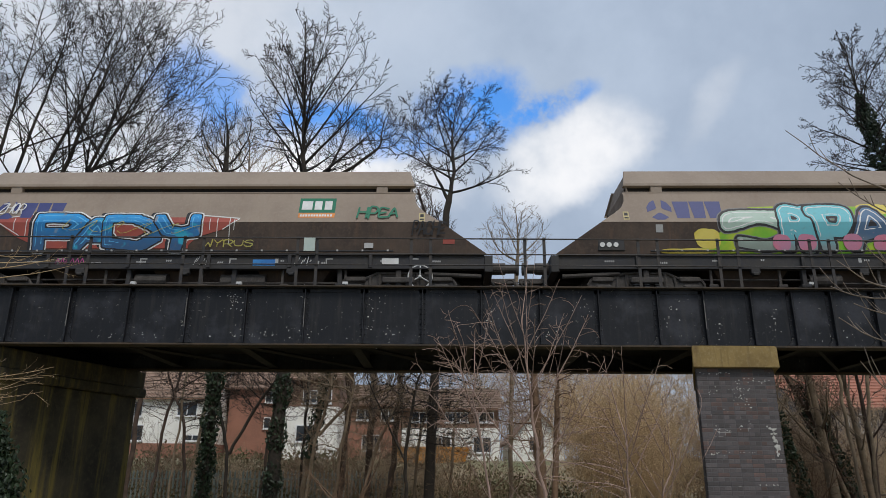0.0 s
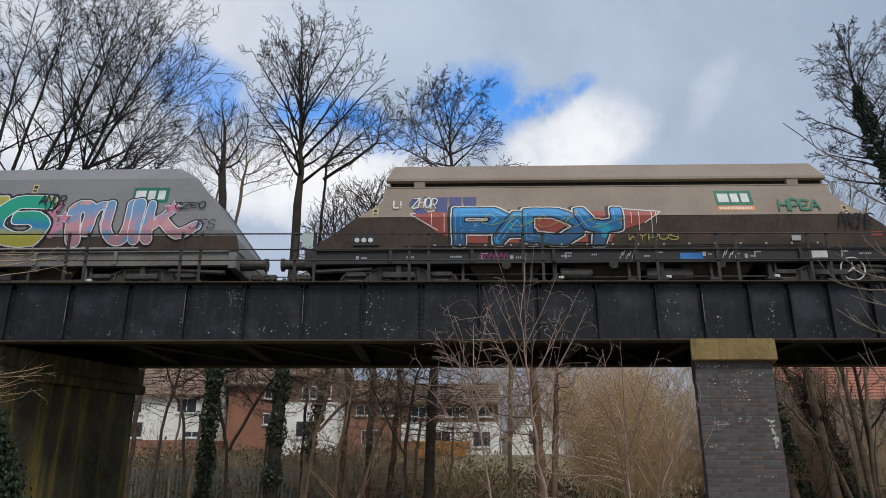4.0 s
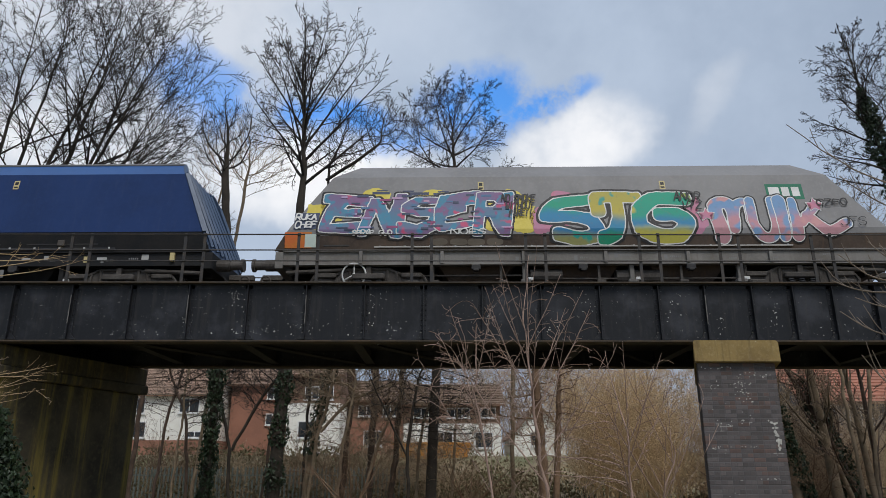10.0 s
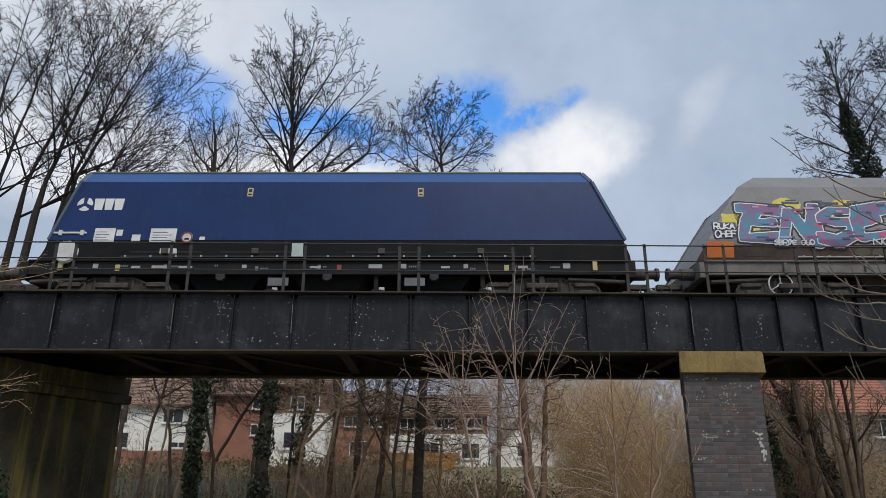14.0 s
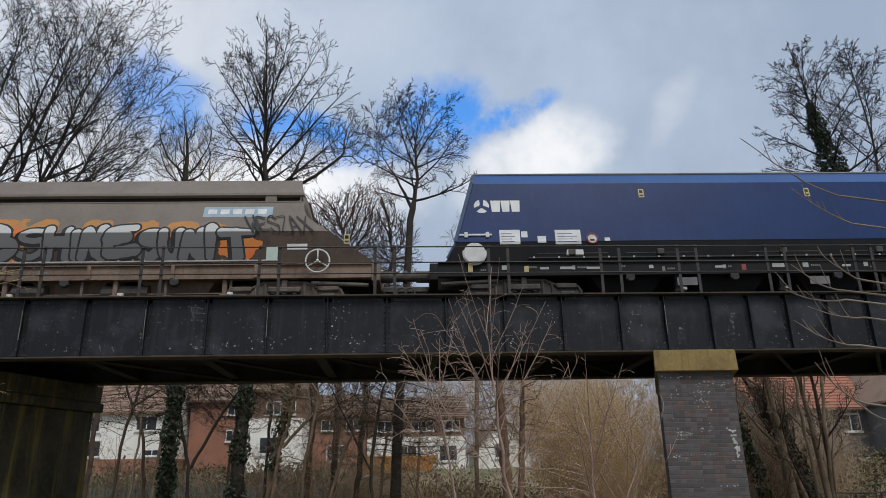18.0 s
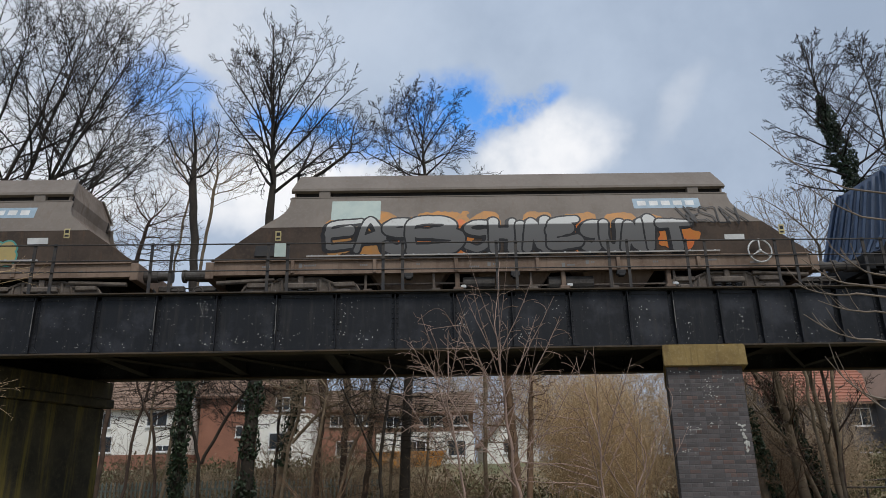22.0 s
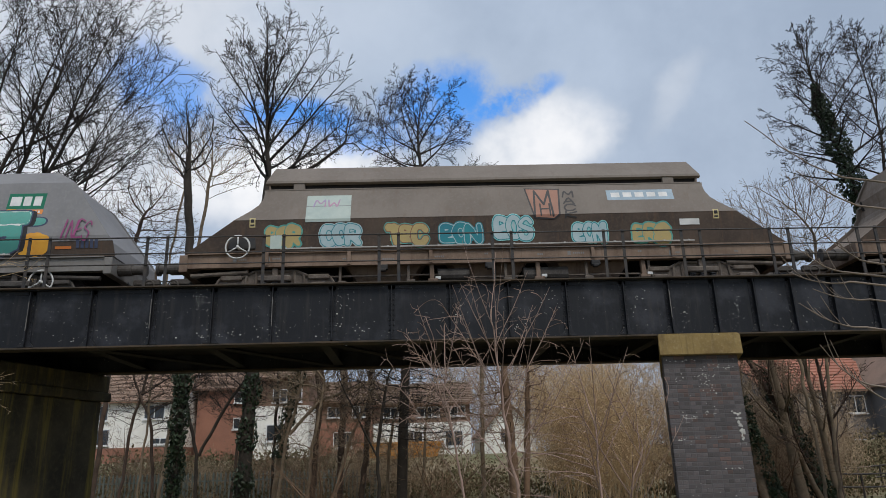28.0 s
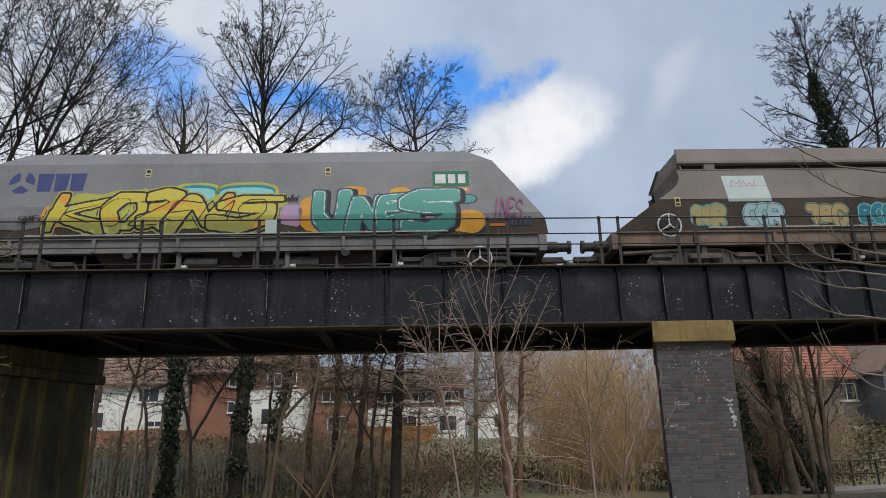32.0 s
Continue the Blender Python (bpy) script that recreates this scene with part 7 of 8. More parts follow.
# low tangled trees under the span
for label, x, y, trunks, blobs, seed, mat in (
        ("low tangled bare tree with crossing dark branches", -3.4, 10.0, [[(-3.6, 10, -0.2), (-3.4, 10, 2), (-3.0, 10, 4.5)], [(-2.9, 10.2, -0.2), (-2.2, 10.2, 2.5), (-1.4, 10.2, 4.2)]], [(-3.4, 10, 4.6, 2.2, 0.9, 1.5), (-1.8, 10.2, 4.0, 1.6, 0.8, 1.7), (-2.8, 10, 2.6, 2.0, 0.7, 1.0)], 81, "bark_grey"),
        ("low tangled bare tree with drooping twigs", -0.6, 11.2, [[(-1.0, 11.2, -0.2), (-0.8, 11.2, 3), (-0.2, 11.2, 5)], [(0.2, 11.4, -0.2), (0.5, 11.4, 4)]], [(-0.4, 11.2, 4.8, 1.7, 0.9, 1.3), (0.8, 11.3, 3.6, 1.5, 0.8, 1.8), (-0.6, 11.2, 2.4, 1.6, 0.7, 1.0)], 82, "bark_grey"),
        ("thin bare tree with crossing branches before the white house", -9.6, 12.2, [[(-10.4, 12.2, -0.2), (-10.2, 12.2, 3), (-9.6, 12.2, 6)], [(-9.0, 12.0, -0.2), (-9.4, 12.0, 3.5), (-10.4, 12.0, 5.6)]], [(-10.2, 12.2, 5.0, 1.9, 0.8, 1.5), (-8.6, 12.2, 4.6, 1.4, 0.8, 1.6)], 83, "bark_red"),
        ("thin bare tree with spreading twigs by the brick house", -6.4, 12.6, [[(-6.6, 12.6, -0.2), (-6.4, 12.6, 3), (-6.0, 12.6, 5.5)]], [(-6.3, 12.6, 4.8, 1.8, 0.8, 1.6)], 84, "bark_red"),
        ("thin bare tree with long arching tan branches", -7.4, 10.2, [[(-7.0, 10.2, -0.2), (-7.2, 10.2, 2.4), (-7.9, 10.2, 4.6), (-8.8, 10.2, 6.2)], [(-7.1, 10.2, 2.2), (-6.2, 10.2, 4.0), (-5.2, 10.2, 5.4)]], [(-8.0, 10.2, 5.0, 1.8, 0.8, 1.4), (-6.0, 10.2, 4.8, 1.5, 0.8, 1.4)], 94, "bark_dark"),
        ("crooked bare tree with drooping crossing branches", -4.0, 10.4, [[(-4.6, 10.4, -0.2), (-4.3, 10.4, 2.6), (-3.8, 10.4, 4.6), (-3.5, 10.4, 6.6)], [(-4.2, 10.4, 2.8), (-3.2, 10.4, 3.9), (-1.8, 10.4, 4.4)]], [(-3.6, 10.4, 5.0, 1.9, 0.8, 1.5), (-2.0, 10.4, 4.2, 1.6, 0.8, 1.3)], 95, "bark_grey"),
        ("low bare tree with a fan of tan twigs", -1.0, 9.4, [[(-1.1, 9.4, -0.2), (-1.2, 9.4, 2.4), (-0.8, 9.4, 4.8)], [(-1.2, 9.4, 2.0), (-2.0, 9.4, 3.6), (-2.6, 9.4, 4.8)]], [(-1.0, 9.4, 4.2, 1.7, 0.8, 1.5), (0.4, 9.4, 3.6, 1.3, 0.7, 1.4)], 96, "bark_dark"),
        ("bare tree with a stout brown trunk among the thicket", 3.4, 9.6, [[(3.3, 9.6, -0.2), (3.15, 9.6, 3), (3.0, 9.6, 7.2)], [(3.6, 9.8, -0.2), (3.9, 9.8, 5)]], [(3.4, 9.6, 5.2, 1.5, 0.8, 1.8), (3.0, 9.6, 3.4, 1.6, 0.7, 1.2)], 85, "bark_tan")):
    crown_tree(label, x, y, trunks, blobs, seed, 1500, 0.12, 0.17 if mat == "bark_tan" else 0.055, tip=0.0075, mat=mat.replace("_thin", ""), lift=-0.02)

# thicket behind the bridge
SHRUB = dict(levels=3, wander=0.10, rise=0.04, kids=(10, 6, 4), bare=(0.15, 0.12, 0.1), angle=((20, 55), (25, 60), (25, 65)), len=(0.45, 0.5, 0.5), shrink=(0.5, 0.5, 0.4), min_r=0.0042)


def shrub(label, x, y, n, h, spread, seed, mat, spec=SHRUB, r=0.014, z=None, width=0.5):
    rng = random.Random(seed)
    z = height(x, y) - 0.1 if z is None else z
    t = thing("shrub", label, "shrub", at=(x, y, z))
    for i in range(n):
        wd = Wood()
        a = rng.uniform(0, 6.283)
        s = spread * rng.random() ** 0.7
        branch(wd, rng, Vector((rng.gauss(0, width), rng.gauss(0, width), 0)), Vector((s * math.cos(a), s * math.sin(a), 1)).normalized(), h * rng.uniform(0.65, 1.1), r * rng.uniform(0.7, 1.3), 0, spec)
        part("stem", wd.mesh("stem", mat), None, t)
    return t


TALL, DIM = "dense leafless tan thicket shrub", "tangled leafless dull brown shrub"
tan_a = shrub(TALL, 5.5, 11.0, 24, 4.9, 0.40, 71, "twig_tan")
tan_b = shrub(TALL, 6.6, 11.8, 24, 4.8, 0.40, 72, "twig_tan")
dim_a = shrub(DIM, -2.2, 14.2, 18, 4.4, 0.65, 73, "twig_dim")
dim_b = shrub(DIM, -0.4, 14.4, 18, 4.2, 0.65, 74, "twig_dim")
for src, x, y, rot, sc in ((tan_a, 7.4, 14.0, 40, 0.95), (tan_b, 5.9, 13.6, 100, 1.05), (tan_a, 8.0, 12.2, 160, 1.0), (tan_a, 9.4, 13.5, 80, 0.95), (tan_b, 6.4, 15.0, 300, 1.15), (tan_a, 8.4, 15.6, 20, 1.1), 
                           (tan_b, 6.9, 9.8, 45, 0.75), (dim_a, -4.4, 14.4, 75, 0.6), (dim_b, -1.2, 14.2, 15, 0.75), (dim_a, -8.8, 15.6, 200, 0.45), (dim_b, -11.6, 15.4, 350, 0.5), (dim_a, 12.6, 11.0, 280, 0.8), (dim_b, 14.8, 14.0, 45, 0.8), (dim_a, 10.6, 10.4, 10, 0.8), (dim_b, -6.2, 15.6, 90, 0.5), (dim_a, 16.5, 17.0, 60, 0.8), (dim_b, -13.6, 16.5, 170, 0.5), (dim_a, 19.0, 18.5, 150, 0.8), (dim_b, -7.6, 14.8, 230, 0.6), (dim_a, -10.4, 14.9, 120, 0.55), (dim_b, 11.8, 12.4, 190, 1.1), (dim_a, 13.6, 12.8, 330, 1.05), (tan_a, 10.8, 12.6, 240, 0.9), (dim_a, 14.4, 11.6, 20, 0.9), (dim_b, 16.2, 13.6, 220, 0.9), (dim_b, 12.9, 10.0, 100, 0.7), (tan_a, 9.0, 37.0, 60, 1.5), (tan_b, 12.5, 38.0, 160, 1.6), (dim_a, 5.5, 41.0, 10, 2.2), (dim_b, 10.5, 43.0, 90, 2.4), (dim_a, 15.5, 40.0, 200, 2.2), (dim_b, 2.5, 44.0, 300, 2.3), (dim_a, 20.5, 40.0, 30, 2.2)):
    ob = copy_thing(src, pose(x, y, height(x, y) - 0.1, 0, 0, rot))
    ob.scale = (sc, sc, sc)

for ob in (dim_a, dim_b):
    ob.scale = (0.75, 0.75, 0.75)

TANGLE = dict(levels=3, wander=0.10, rise=0.0, kids=(8, 5, 4), bare=(0.12, 0.12, 0.1), angle=((30, 75), (28, 60), (25, 60)), len=(0.55, 0.5, 0.5), shrink=(0.5, 0.5, 0.4), min_r=0.006)
knot = shrub("tangled dark bare shrub with arching branches", -2.6, 9.6, 7, 4.6, 1.1, 76, "bark_tan", TANGLE, 0.03)
for x, y, rot, sc in ((-4.0, 15.2, 200, 0.8), (-9.8, 16.2, 60, 0.9), (-12.4, 17.2, 290, 0.9), (9.6, 9.2, 30, 0.8), (12.6, 10.4, 250, 0.9), (-6.4, 16.0, 330, 0.9), (0.6, 11.4, 170, 0.85), (11.2, 9.0, 110, 0.9), (13.8, 11.2, 0, 0.9)):
    ob = copy_thing(knot, pose(x, y, height(x, y) - 0.1, 0, 0, rot))
    ob.scale = (sc, sc, sc)

# low evergreen scrub and brambles
rng = random.Random(8)


def scrub(label, cx, cy, wx, wy, hz, count, seed, mat="scrub", size=0.13):
    r = random.Random(seed)
    spots = []
    for i in range(count):
        x, y = cx + r.gauss(0, wx), cy + r.gauss(0, wy)
        lump = 0.45 + 0.55 * noise.noise((x * 1.1, y * 1.1, seed))
        spots.append((x, y, height(x, y) + hz * max(0.1, lump + 0.3) * r.random() ** 0.6))
    return tagged(part("undergrowth", leaves(r, spots, size, mat, "undergrowth"), None), label, "undergrowth", kind="stuff")


scrub("low green and brown undergrowth below the houses", -7.0, 16.5, 5.5, 1.8, 1.5, 12000, 3, "scrub_brown")
scrub("low brown undergrowth below the terrace", 1.0, 17.0, 4.0, 1.6, 1.1, 6000, 4, "scrub_brown")
scrub("brambles and dead leaves along the fence", -6.0, 12.6, 5.0, 0.6, 0.4, 1800, 5, "scrub")
scrub("dead bracken and brown grass below the white house", -9.0, 21.0, 5.0, 1.6, 0.9, 7000, 9, "scrub_brown", 0.16)
scrub("dead bracken beside the footpath", 13.5, 13.6, 2.2, 0.9, 0.8, 4500, 12, "scrub_brown", 0.12)
scrub("dead bracken on the bank below the houses", 21.0, 20.5, 3.2, 1.8, 0.9, 7000, 13, "scrub_brown", 0.15)
scrub("low brown undergrowth behind the path", 16.0, 17.0, 3.5, 1.5, 0.9, 5000, 6)

# shrub in front of the bridge, with long upright shoots
for label, x, trunks, blobs, seed, n, limbs, thick in (
        ("tall leafless sapling with fanned straight pinkish shoots", 1.6, [[(1.68, -3, -0.1), (1.58, -3, 1.2), (1.42, -3, 2.6), (1.25, -3, 4.5)]], [(1.3, -3, 3.5, 1.5, 0.7, 1.1), (1.2, -3, 2.4, 1.2, 0.6, 0.8)], 91, 420, (26, 0.8, 3.8, 2.4, 46, 66), 0.028),
        ("leafless sapling with forked upright shoots beside the pier", 2.95, [[(2.95, -2.8, -0.1), (2.9, -2.8, 0.9), (2.95, -2.8, 3.0)], [(3.05, -2.7, -0.1), (3.5, -2.7, 1.4), (3.9, -2.7, 2.3)]], [(3.0, -2.8, 2.5, 1.2, 0.6, 1.0), (2.4, -2.8, 1.5, 1.4, 0.6, 0.9)], 92, 420, (16, 0.5, 2.3, 2.1, 52, 72), 0.020),
        ("thin leafless sapling with leaning shoots", 0.7, [[(0.85, -2.9, -0.1), (0.72, -2.9, 1.4), (0.4, -2.9, 3.2), (0.25, -2.9, 4.0)]], [(0.3, -2.9, 3.0, 0.9, 0.6, 1.1)], 93, 260, (13, 0.9, 3.0, 1.9, 48, 68), 0.018)):
    crown_tree(label, x, -3.0 if x < 2 else -2.8, trunks, blobs, seed, n, 0.10, thick, tip=0.0046, mat="twig_red", spur=0.12, lift=0.35, limbs=limbs, name="sapling", spur_len=(0.08, 0.24), wild=0.07)

def reach(label, rows, mat, seed, at):
    r = random.Random(seed)
    t = thing("overhanging_branch", label, "branch", at=at)
    for p, d, ln, rad in rows:
        wd = Wood()
        branch(wd, r, Vector(p) - Vector(at), Vector(d).normalized(), ln, rad, 1, dict(levels=3, wander=0.05, rise=0.06, kids=(0, 3, 2), bare=(0, 0.2, 0.2), angle=((20, 50), (25, 50), (25, 60)), len=(0.4, 0.32, 0.35), shrink=(0.4, 0.4, 0.4), min_r=0.003))
        part("twig", wd.mesh("twig", mat), None, t)


# roadside tree whose low branches hang into view, their tips turned up
road_tree = thing("tree", "bare roadside tree with drooping grey-brown branches", "tree", at=(7.6, -6.2, -0.2))
base = Vector((7.6, -6.2, -0.2))
wd = Wood()
wd.tube([Vector((0, 0, 0)), Vector((-0.1, 0.05, 2.2)), Vector((-0.2, 0.1, 4.7)), Vector((-0.1, 0.2, 7.2))], [0.14, 0.12, 0.1, 0.05], 10)
part("trunk", wd.mesh("trunk", "bark_grey"), None, road_tree)
r = random.Random(5)
for tip, root, sag in (((4.5, -6.0, 5.93), (5.67, -6.0, 5.09), 0.10), ((4.83, -6.1, 4.12), (5.5, -6.0, 3.80), 0.08), ((4.8, -5.9, 3.84), (5.5, -6.0, 3.68), 0.07), ((4.78, -6.0, 3.42), (5.5, -6.1, 3.08), 0.08), ((4.95, -6.0, 2.9), (5.5, -6.0, 2.40), 0.10), ((5.15, -6.2, 4.25), (5.7, -6.1, 3.9), 0.05), ((5.05, -5.9, 3.62), (5.7, -6.0, 3.45), 0.05), ((5.0, -6.1, 5.15), (5.8, -6.0, 4.7), 0.06), ((5.2, -6.0, 2.6), (5.7, -6.0, 2.2), 0.05)):
    tip, root = Vector(tip) - base, Vector(root) - base
    hub = Vector((-0.18, 0.08, root.z - 0.2))
    line = [hub, hub.lerp(root, 0.5) - Vector((0, 0, 0.05))] + [root.lerp(tip, u / 6) + Vector((0, r.gauss(0, 0.008), -sag * 4 * (u / 6) * (1 - u / 6))) for u in range(7)]
    wd = Wood()
    wd.tube(line, [0.02, 0.016, 0.012, 0.0105, 0.0095, 0.0085, 0.0075, 0.0065, 0.0055], 6)
    for k in range(4):
        q = line[3 + k].lerp(line[4 + k], r.random())
        v = (line[4 + k] - line[3 + k]).normalized() * 0.8 + Vector((r.uniform(-0.2, 0.2), r.uniform(-0.5, 0.5), r.uniform(0.2, 1.0)))
        ln = r.uniform(0.06, 0.26)
        wd.tube([q, q + v * ln * 0.5, q + (v + Vector((0, 0, 0.3))) * ln], [0.006, 0.005, 0.004], 4)
    part("branch", wd.mesh("branch", "twig_grey"), None, road_tree)

# ivy and twigs on the abutment
r = random.Random(77)
spots = []
for i in range(9000):
    x = -8.35 + r.gauss(0, 0.40)
    z = 2.75 * r.random() ** 0.8 * max(0.2, 1 - 0.75 * max(0, x + 8.3))
    if noise.noise((x * 1.5, z * 1.5, 3)) > -0.3:
        spots.append((x, -1.0 + r.gauss(0, 0.22), max(0.02, z)))
tagged(part("ivy_heap", leaves(r, spots, 0.10, "ivy", "ivy_heap"), None), "heap of dark ivy before the abutment", "ivy", kind="stuff")
reach("bare arching twigs in front of the abutment", [((-9.1, -1.6, 3.1), (1, 0.1, 0.02), 2.0, 0.013), ((-9.1, -1.4, 3.2), (1, 0, -0.06), 1.9, 0.012), ((-9.1, -1.2, 3.0), (1, 0, -0.12), 1.7, 0.011), ((-9.1, -1.5, 2.7), (1, 0, 0.16), 2.0, 0.011), ((-9.1, -1.3, 2.8), (1, 0, 0.05), 1.8, 0.010), ((-9.1, -1.4, 2.6), (1, 0, -0.1), 1.5, 0.010), ((-8.6, -1.9, 5.1), (1, 0, 0.06), 1.8, 0.013), ((-8.6, -1.8, 5.3), (1, 0, -0.14), 1.6, 0.012), ((-8.6, -1.7, 5.0), (1, 0, -0.02), 1.9, 0.012), ((-8.6, -1.9, 5.4), (1, 0, 0.0), 1.2, 0.01)], "twig_tan", 9, (-9.1, -1.5, 3.2))
tree("bare bush beside the abutment", -9.2, -1.7, [(0, 0, 0.0, 0, 5.6, 0.06), (-0.3, 0, 0.05, 0, 4.0, 0.05)], spec_of(kids=(10, 6, 4, 2), bare=(0.3, 0.2, 0.2, 0.2), len=(0.3, 0.5, 0.5, 0.5)), 83, "bark_grey", name="bush", category="bush")


# ---- houses ----
def window(house, x, z, w, h, y, bars_n=1):
    wd = part("window", boxes((x, x + w, y - 0.04, y + 0.04, z, z + h)), "frame_white", house)
    n = bars_n + 1
    pw = (w - 0.06 * (n + 1)) / n
    for i in range(n):
        xa = x + 0.06 + i * (pw + 0.06)
        part("pane", boxes((xa, xa + pw, y - 0.052, y - 0.042, z + 0.06, z + h - 0.06)), "pane", wd)
    part("sill", boxes((x - 0.05, x + w + 0.05, y - 0.12, y - 0.04, z - 0.07, z)), "frame_white", wd)


def house(label, x0, x1, y, deep, z0, eaves, ridge, wall, roof, wins, lower=None, lower_top=0, chimney=None, gable_front=False, over=0.3):
    hs = thing("house", label, "house", "houses behind the bridge", at=(0, 0, 0))
    if gable_front:
        bm = prism(bmesh.new(), [(x0, z0), (x1, z0), (x1, eaves), ((x0 + x1) / 2, ridge), (x0, eaves)], y, y + deep)
        part("wall", bm, wall, hs)
        for s in (-1, 1):
            xm = (x0 + x1) / 2
            xe = x0 - over if s < 0 else x1 + over
            ze = eaves - over * (ridge - eaves) / ((x1 - x0) / 2)
            bm = prism(bmesh.new(), [(xe, ze), (xm, ridge), (xm, ridge + 0.14), (xe, ze + 0.14)] if s < 0 else [(xm, ridge), (xe, ze), (xe, ze + 0.14), (xm, ridge + 0.14)], y - over, y + deep + over)
            bmesh.ops.recalc_face_normals(bm, faces=bm.faces[:])
            part("roof", bm, roof, hs)
    else:
        bm = bmesh.new()
        box(bm, x0, x1, y, y + deep, lower_top if lower else z0, eaves)
        ym = y + deep / 2
        for x in (x0, x1):
            bm.faces.new([bm.verts.new(p) for p in ((x, y, eaves), (x, y + deep, eaves), (x, ym, ridge))])
        part("wall", bm, wall, hs)
        if lower:
            part("ground_storey", boxes((x0 - 0.02, x1 + 0.02, y - 0.05, y + deep, z0, lower_top)), lower, hs)
        # roof in stepped courses of tiles
        for s in (-1, 1):
            n = 12
            bm = bmesh.new()
            ye = (y - over) if s < 0 else (y + deep + over)
            ze = eaves - over * (ridge - eaves) / (deep / 2)
            for k in range(n):
                ya, za = ye + (ym - ye) * k / n, ze + (ridge - ze) * k / n
                yb, zb = ye + (ym - ye) * (k + 1) / n, ze + (ridge - ze) * (k + 1) / n
                q = [bm.verts.new(p) for p in ((x0 - over, ya, za + 0.09), (x1 + over, ya, za + 0.09), (x1 + over, yb, zb + 0.03), (x0 - over, yb, zb + 0.03))]
                if k:
                    bm.faces.new((last[3], last[2], q[1], q[0]))
                bm.faces.new(q)
                last = q
            bmesh.ops.recalc_face_normals(bm, faces=bm.faces[:])
            part("roof", bm, roof, hs)
        part("gutter", boxes((x0 - over, x1 + over, y - over - 0.08, y - over + 0.02, ze - 0.05, ze + 0.05)), "tile_hung", hs)
    if chimney:
        cx, ctop = chimney
        ch = part("chimney", boxes((cx, cx + 0.7, y + deep / 2 - 0.35, y + deep / 2 + 0.35, ridge - 0.6, ctop), bevel=0.02), "house_brick", hs)
        part("chimney_pot", rod(bmesh.new(), (cx + 0.35, y + deep / 2, ctop), (cx + 0.35, y + deep / 2, ctop + 0.35), 0.13, 10), "roof_red", ch)
    for row in wins:
        window(hs, *row[:4], y - (0.05 if lower and row[1] < lower_top else 0.0), *(row[4:]))
    return hs


house("white rendered house with a brown tiled roof", -22.5, -14.6, 32, 7, 1.8, 6.35, 9.2, "render_white", "roof_tile", [(-20.3, 5.0, 1.1, 0.95), (-17.0, 5.05, 1.3, 0.9), (-19.9, 3.5, 0.9, 1.0, 0), (-16.4, 3.5, 1.1, 0.4), (-22.0, 5.0, 1.1, 0.95)], lower="house_brick", lower_top=3.35)
house("red brick house with its plain gable and small white windows", -14.3, -8.9, 34, 8, 2.0, 7.2, 10.2, "house_brick", "roof_tile", [(-11.9, 6.1, 0.9, 0.75), (-11.9, 4.4, 0.9, 0.75), (-9.9, 6.1, 0.8, 0.75)], chimney=(-10.5, 11.2))
house("low white rendered house with a brown upper storey", -9.6, -6.4, 30, 6, 2.0, 7.3, 9.0, "tile_hung", "roof_tile", [(-8.6, 5.7, 0.9, 0.8), (-7.3, 5.7, 0.5, 0.8, 0), (-8.9, 3.4, 1.2, 1.0)], lower="render_white", lower_top=5.5)
house("terraced house of red brick with brown hung tiles", -6.2, -2.7, 33, 7, 2.0, 6.0, 7.6, "tile_hung", "roof_tile", [(-5.6, 4.9, 1.1, 0.7), (-4.0, 4.9, 1.0, 0.7), (-5.2, 3.0, 1.2, 1.0)], lower="house_brick", lower_top=4.6)
house("terraced house with brown hung tiles over white render", -2.6, 3.7, 33, 7, 2.0, 5.75, 7.35, "tile_hung", "roof_tile", [(-2.0, 4.8, 1.5, 0.66, 2), (0.2, 4.8, 1.5, 0.66, 2), (2.4, 4.8, 1.0, 0.66), (-0.6, 2.9, 1.2, 1.0), (2.0, 2.9, 1.2, 1.0)], lower="render_white", lower_top=4.45)
house("white rendered house with a steep gable", 4.4, 7.7, 32, 7, 2.0, 3.7, 5.5, "render_white", "roof_tile", [(5.5, 3.0, 1.0, 0.9)], gable_front=True)
house("grey pebbledashed house with an orange-red tiled roof", 20.2, 27.2, 26, 7, 2.6, 5.35, 7.7, "wall_grey", "roof_red", [(22.6, 3.9, 1.3, 1.0), (24.7, 3.9, 1.2, 1.0), (20.8, 4.05, 1.0, 1.0)])
house("grey house with a dark gable roof", 26.3, 32.5, 24, 8, 2.6, 5.6, 9.2, "wall_grey", "roof_tile", [(27.3, 4.3, 1.0, 1.0), (29.6, 4.3, 1.2, 1.0)], gable_front=True)

# orange skip by the terrace
sk = thing("skip", "long orange skip with ribbed sides beside the houses", "skip", at=(0, 24, 0))
bm = prism(bmesh.new(), [(-2.2, 1.95), (1.1, 1.95), (1.5, 2.85), (-2.7, 2.85)], 0, 1.8)
part("body", bm, "orange", sk)
for i in range(7):
    part("rib", boxes((-2.0 + i * 0.5, -1.92 + i * 0.5, -0.06, 0.0, 1.95, 2.85)), "orange", sk)
part("rim", boxes((-2.75, 1.55, -0.08, 0.06, 2.85, 2.95), (-2.75, 1.55, 1.75, 1.88, 2.85, 2.95)), "orange", sk)

# palisade fence below the houses
fence = thing("palisade_fence", "weathered grey-green steel palisade fence", "fence", at=(0, 14, 0))
FX0, FX1 = -13.5, -1.5


def pale_mesh():
    bm = bmesh.new()
    prism(bm, [(-0.034, 0.0), (0.034, 0.0), (0.034, 1.7), (0.0, 1.8), (-0.034, 1.7)], -0.012, 0.012)
    return bm


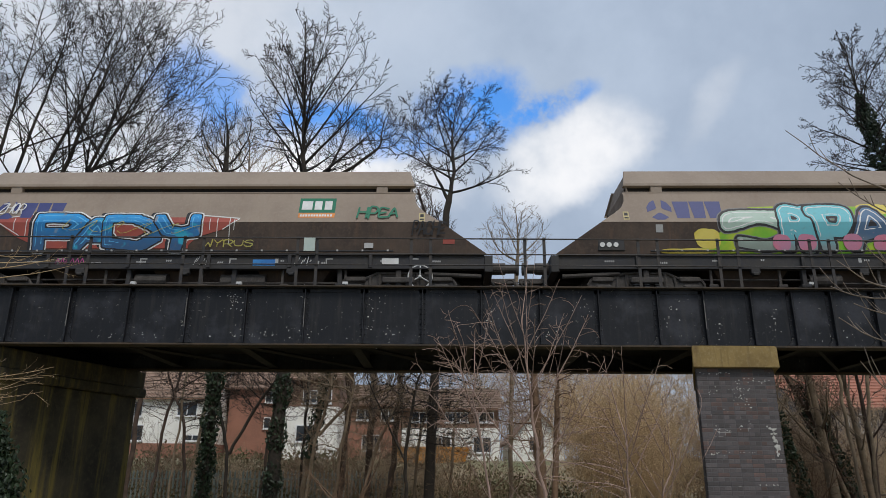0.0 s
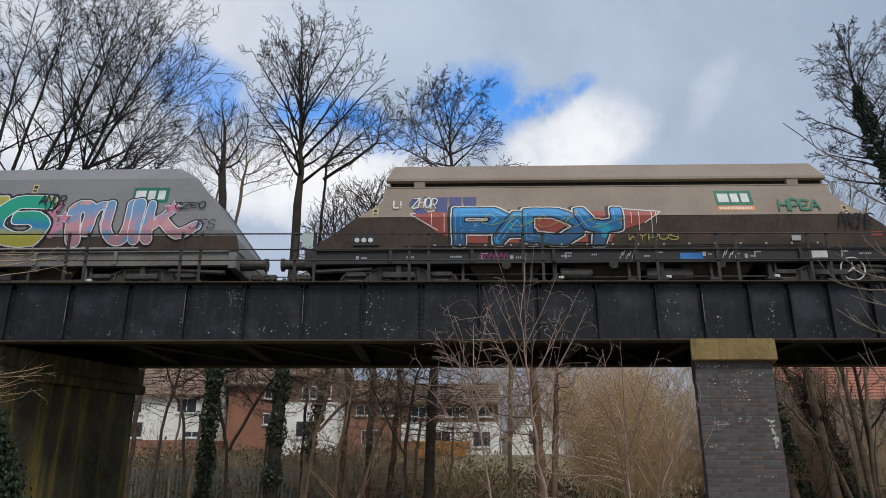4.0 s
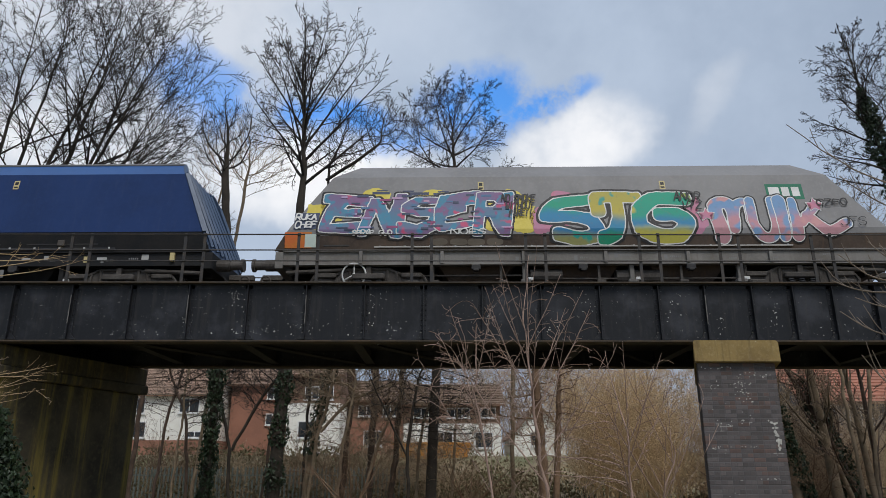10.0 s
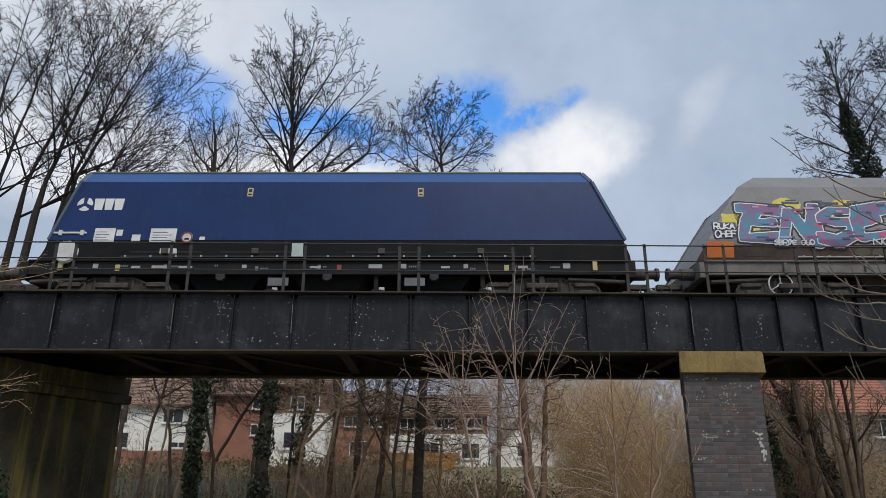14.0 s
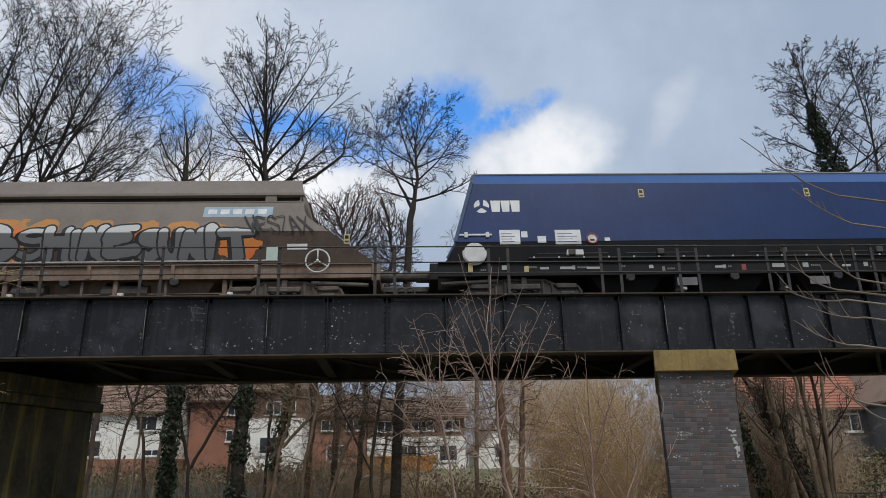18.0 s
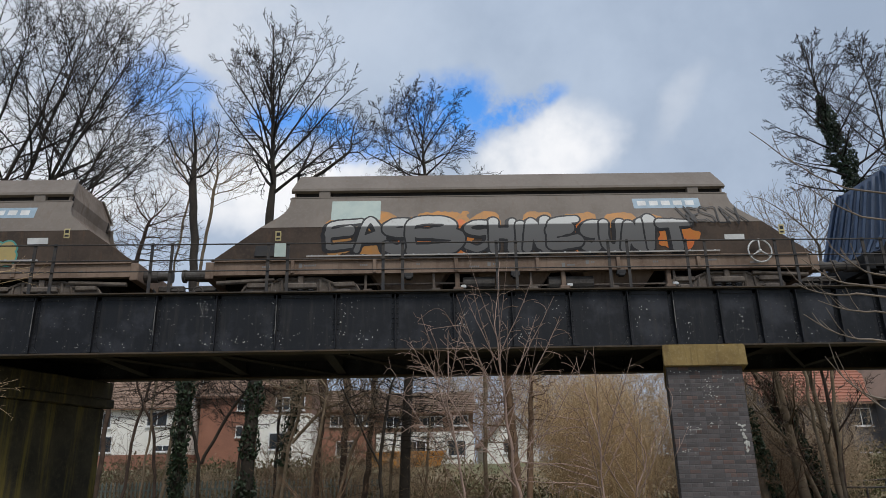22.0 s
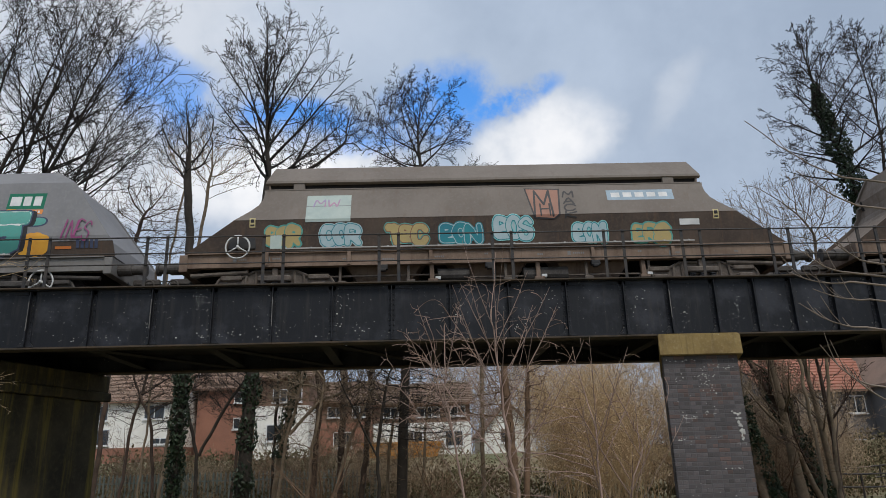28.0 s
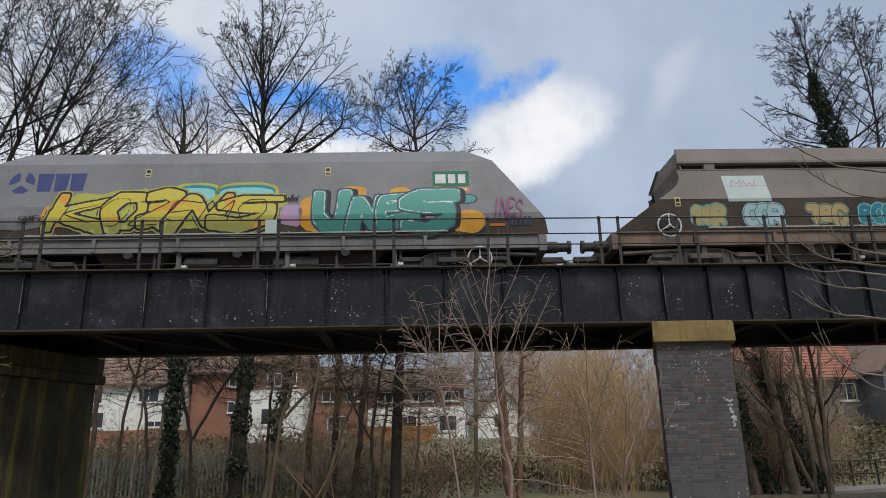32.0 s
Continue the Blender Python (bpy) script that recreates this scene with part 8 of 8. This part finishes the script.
for z in (0.25, 1.45):
    part("rail", boxes((FX0, FX1, 0.015, 0.055, height(-7, 14) - 0.1 + z, height(-7, 14) - 0.1 + z + 0.05)), "fence_green", fence)
for i in range(6):
    x = FX0 + i * 2.4
    part("post", boxes((x - 0.05, x + 0.05, 0.06, 0.16, height(x, 14) - 0.3, height(-7, 14) + 1.6)), "fence_green", fence)
for i in range(int((FX1 - FX0) / 0.155)):
    ob = part("pale", shared("pale", pale_mesh, "fence_green"), None, fence)
    ob.location = (FX0 + i * 0.155, 0, height(-7, 14) - 0.1)
    ob.rotation_euler = (0, random.uniform(-0.012, 0.012), 0)

# path with a low rail beyond the pier
path = bmesh.new()
prev = None
for k in range(24):
    x = 12.0 + k * 0.7
    y0, y1 = 8.6 + 0.16 * k, 10.6 + 0.18 * k
    row = [path.verts.new((x, y0, height(x, y0) + 0.07)), path.verts.new((x, y1, height(x, y1) + 0.07))]
    if prev:
        path.faces.new((prev[0], row[0], row[1], prev[1]))
    prev = row
made = bmesh.ops.extrude_face_region(path, geom=path.faces[:])["geom"]
bmesh.ops.translate(path, vec=(0, 0, -0.2), verts=[v for v in made if isinstance(v, bmesh.types.BMVert)])
bmesh.ops.recalc_face_normals(path, faces=path.faces[:])
tagged(part("path", path, "path", None), "pale tarmac footpath", "path", kind="structure")
for oy, label in ((0.0, "low dark metal rail along the footpath"), (3.2, "low weathered rail behind the footpath")):
    pr = thing("path_rail", label, "rail", "rails by the footpath", at=(0, oy, 0))
    tops = []
    for k in range(9):
        x, y = 14.6 + k * 1.15, 10.9 + 0.34 * k
        z = height(x, y + oy)
        part("post", rod(bmesh.new(), (x, y, z - 0.1), (x, y, z + 0.95), 0.04, 8), "rail_paint", pr)
        tops.append(Vector((x, y, z)))
    for dz in (0.94, 0.5):
        wd = Wood()
        wd.tube([p + Vector((0, 0, dz)) for p in tops], [0.028] * len(tops), 8)
        part("rail", wd.mesh("rail", "rail_paint"), None, pr)

pier_bricks()


# ---- what moves ----
# seconds and metres that the train has run
RUN = [(0, 0.0), (1, 2.39), (2, 4.755), (3.5, 8.29), (5.5, 13.09), (7, 16.70), (8, 19.09), (9, 21.48), (10, 23.88), (11, 26.29), (12, 28.70), (13, 31.12), (14.5, 34.74), (16.5, 39.54), (18, 43.12), (19, 45.51), (20, 47.91), (21, 50.32), (22, 52.73), (23, 55.15), (24, 57.57), (25.5, 61.22), (27.5, 66.09), (29, 69.73), (30, 72.14), (31, 74.54), (32, 76.94)]


def run_at(t):
    for (t0, s0), (t1, s1) in zip(RUN, RUN[1:]):
        if t <= t1:
            return s0 + (s1 - s0) * (t - t0) / (t1 - t0)
    return RUN[-1][1]


def motions():
    for w, centre in TRAIN:
        walk(w, [(t, pose((centre + s) * math.cos(radians(SLANT)), TRACK_Y - (centre + s) * math.sin(radians(SLANT)), RAIL_Z, 0, 0, -SLANT)) for t, s in RUN])
    for ob in WHEELS:
        at = ob.location.copy()
        walk(ob, [(k * 0.25, pose(at.x, at.y, at.z, 0, math.degrees(run_at(k * 0.25) / 0.455), 0)) for k in range(129)])


motions()
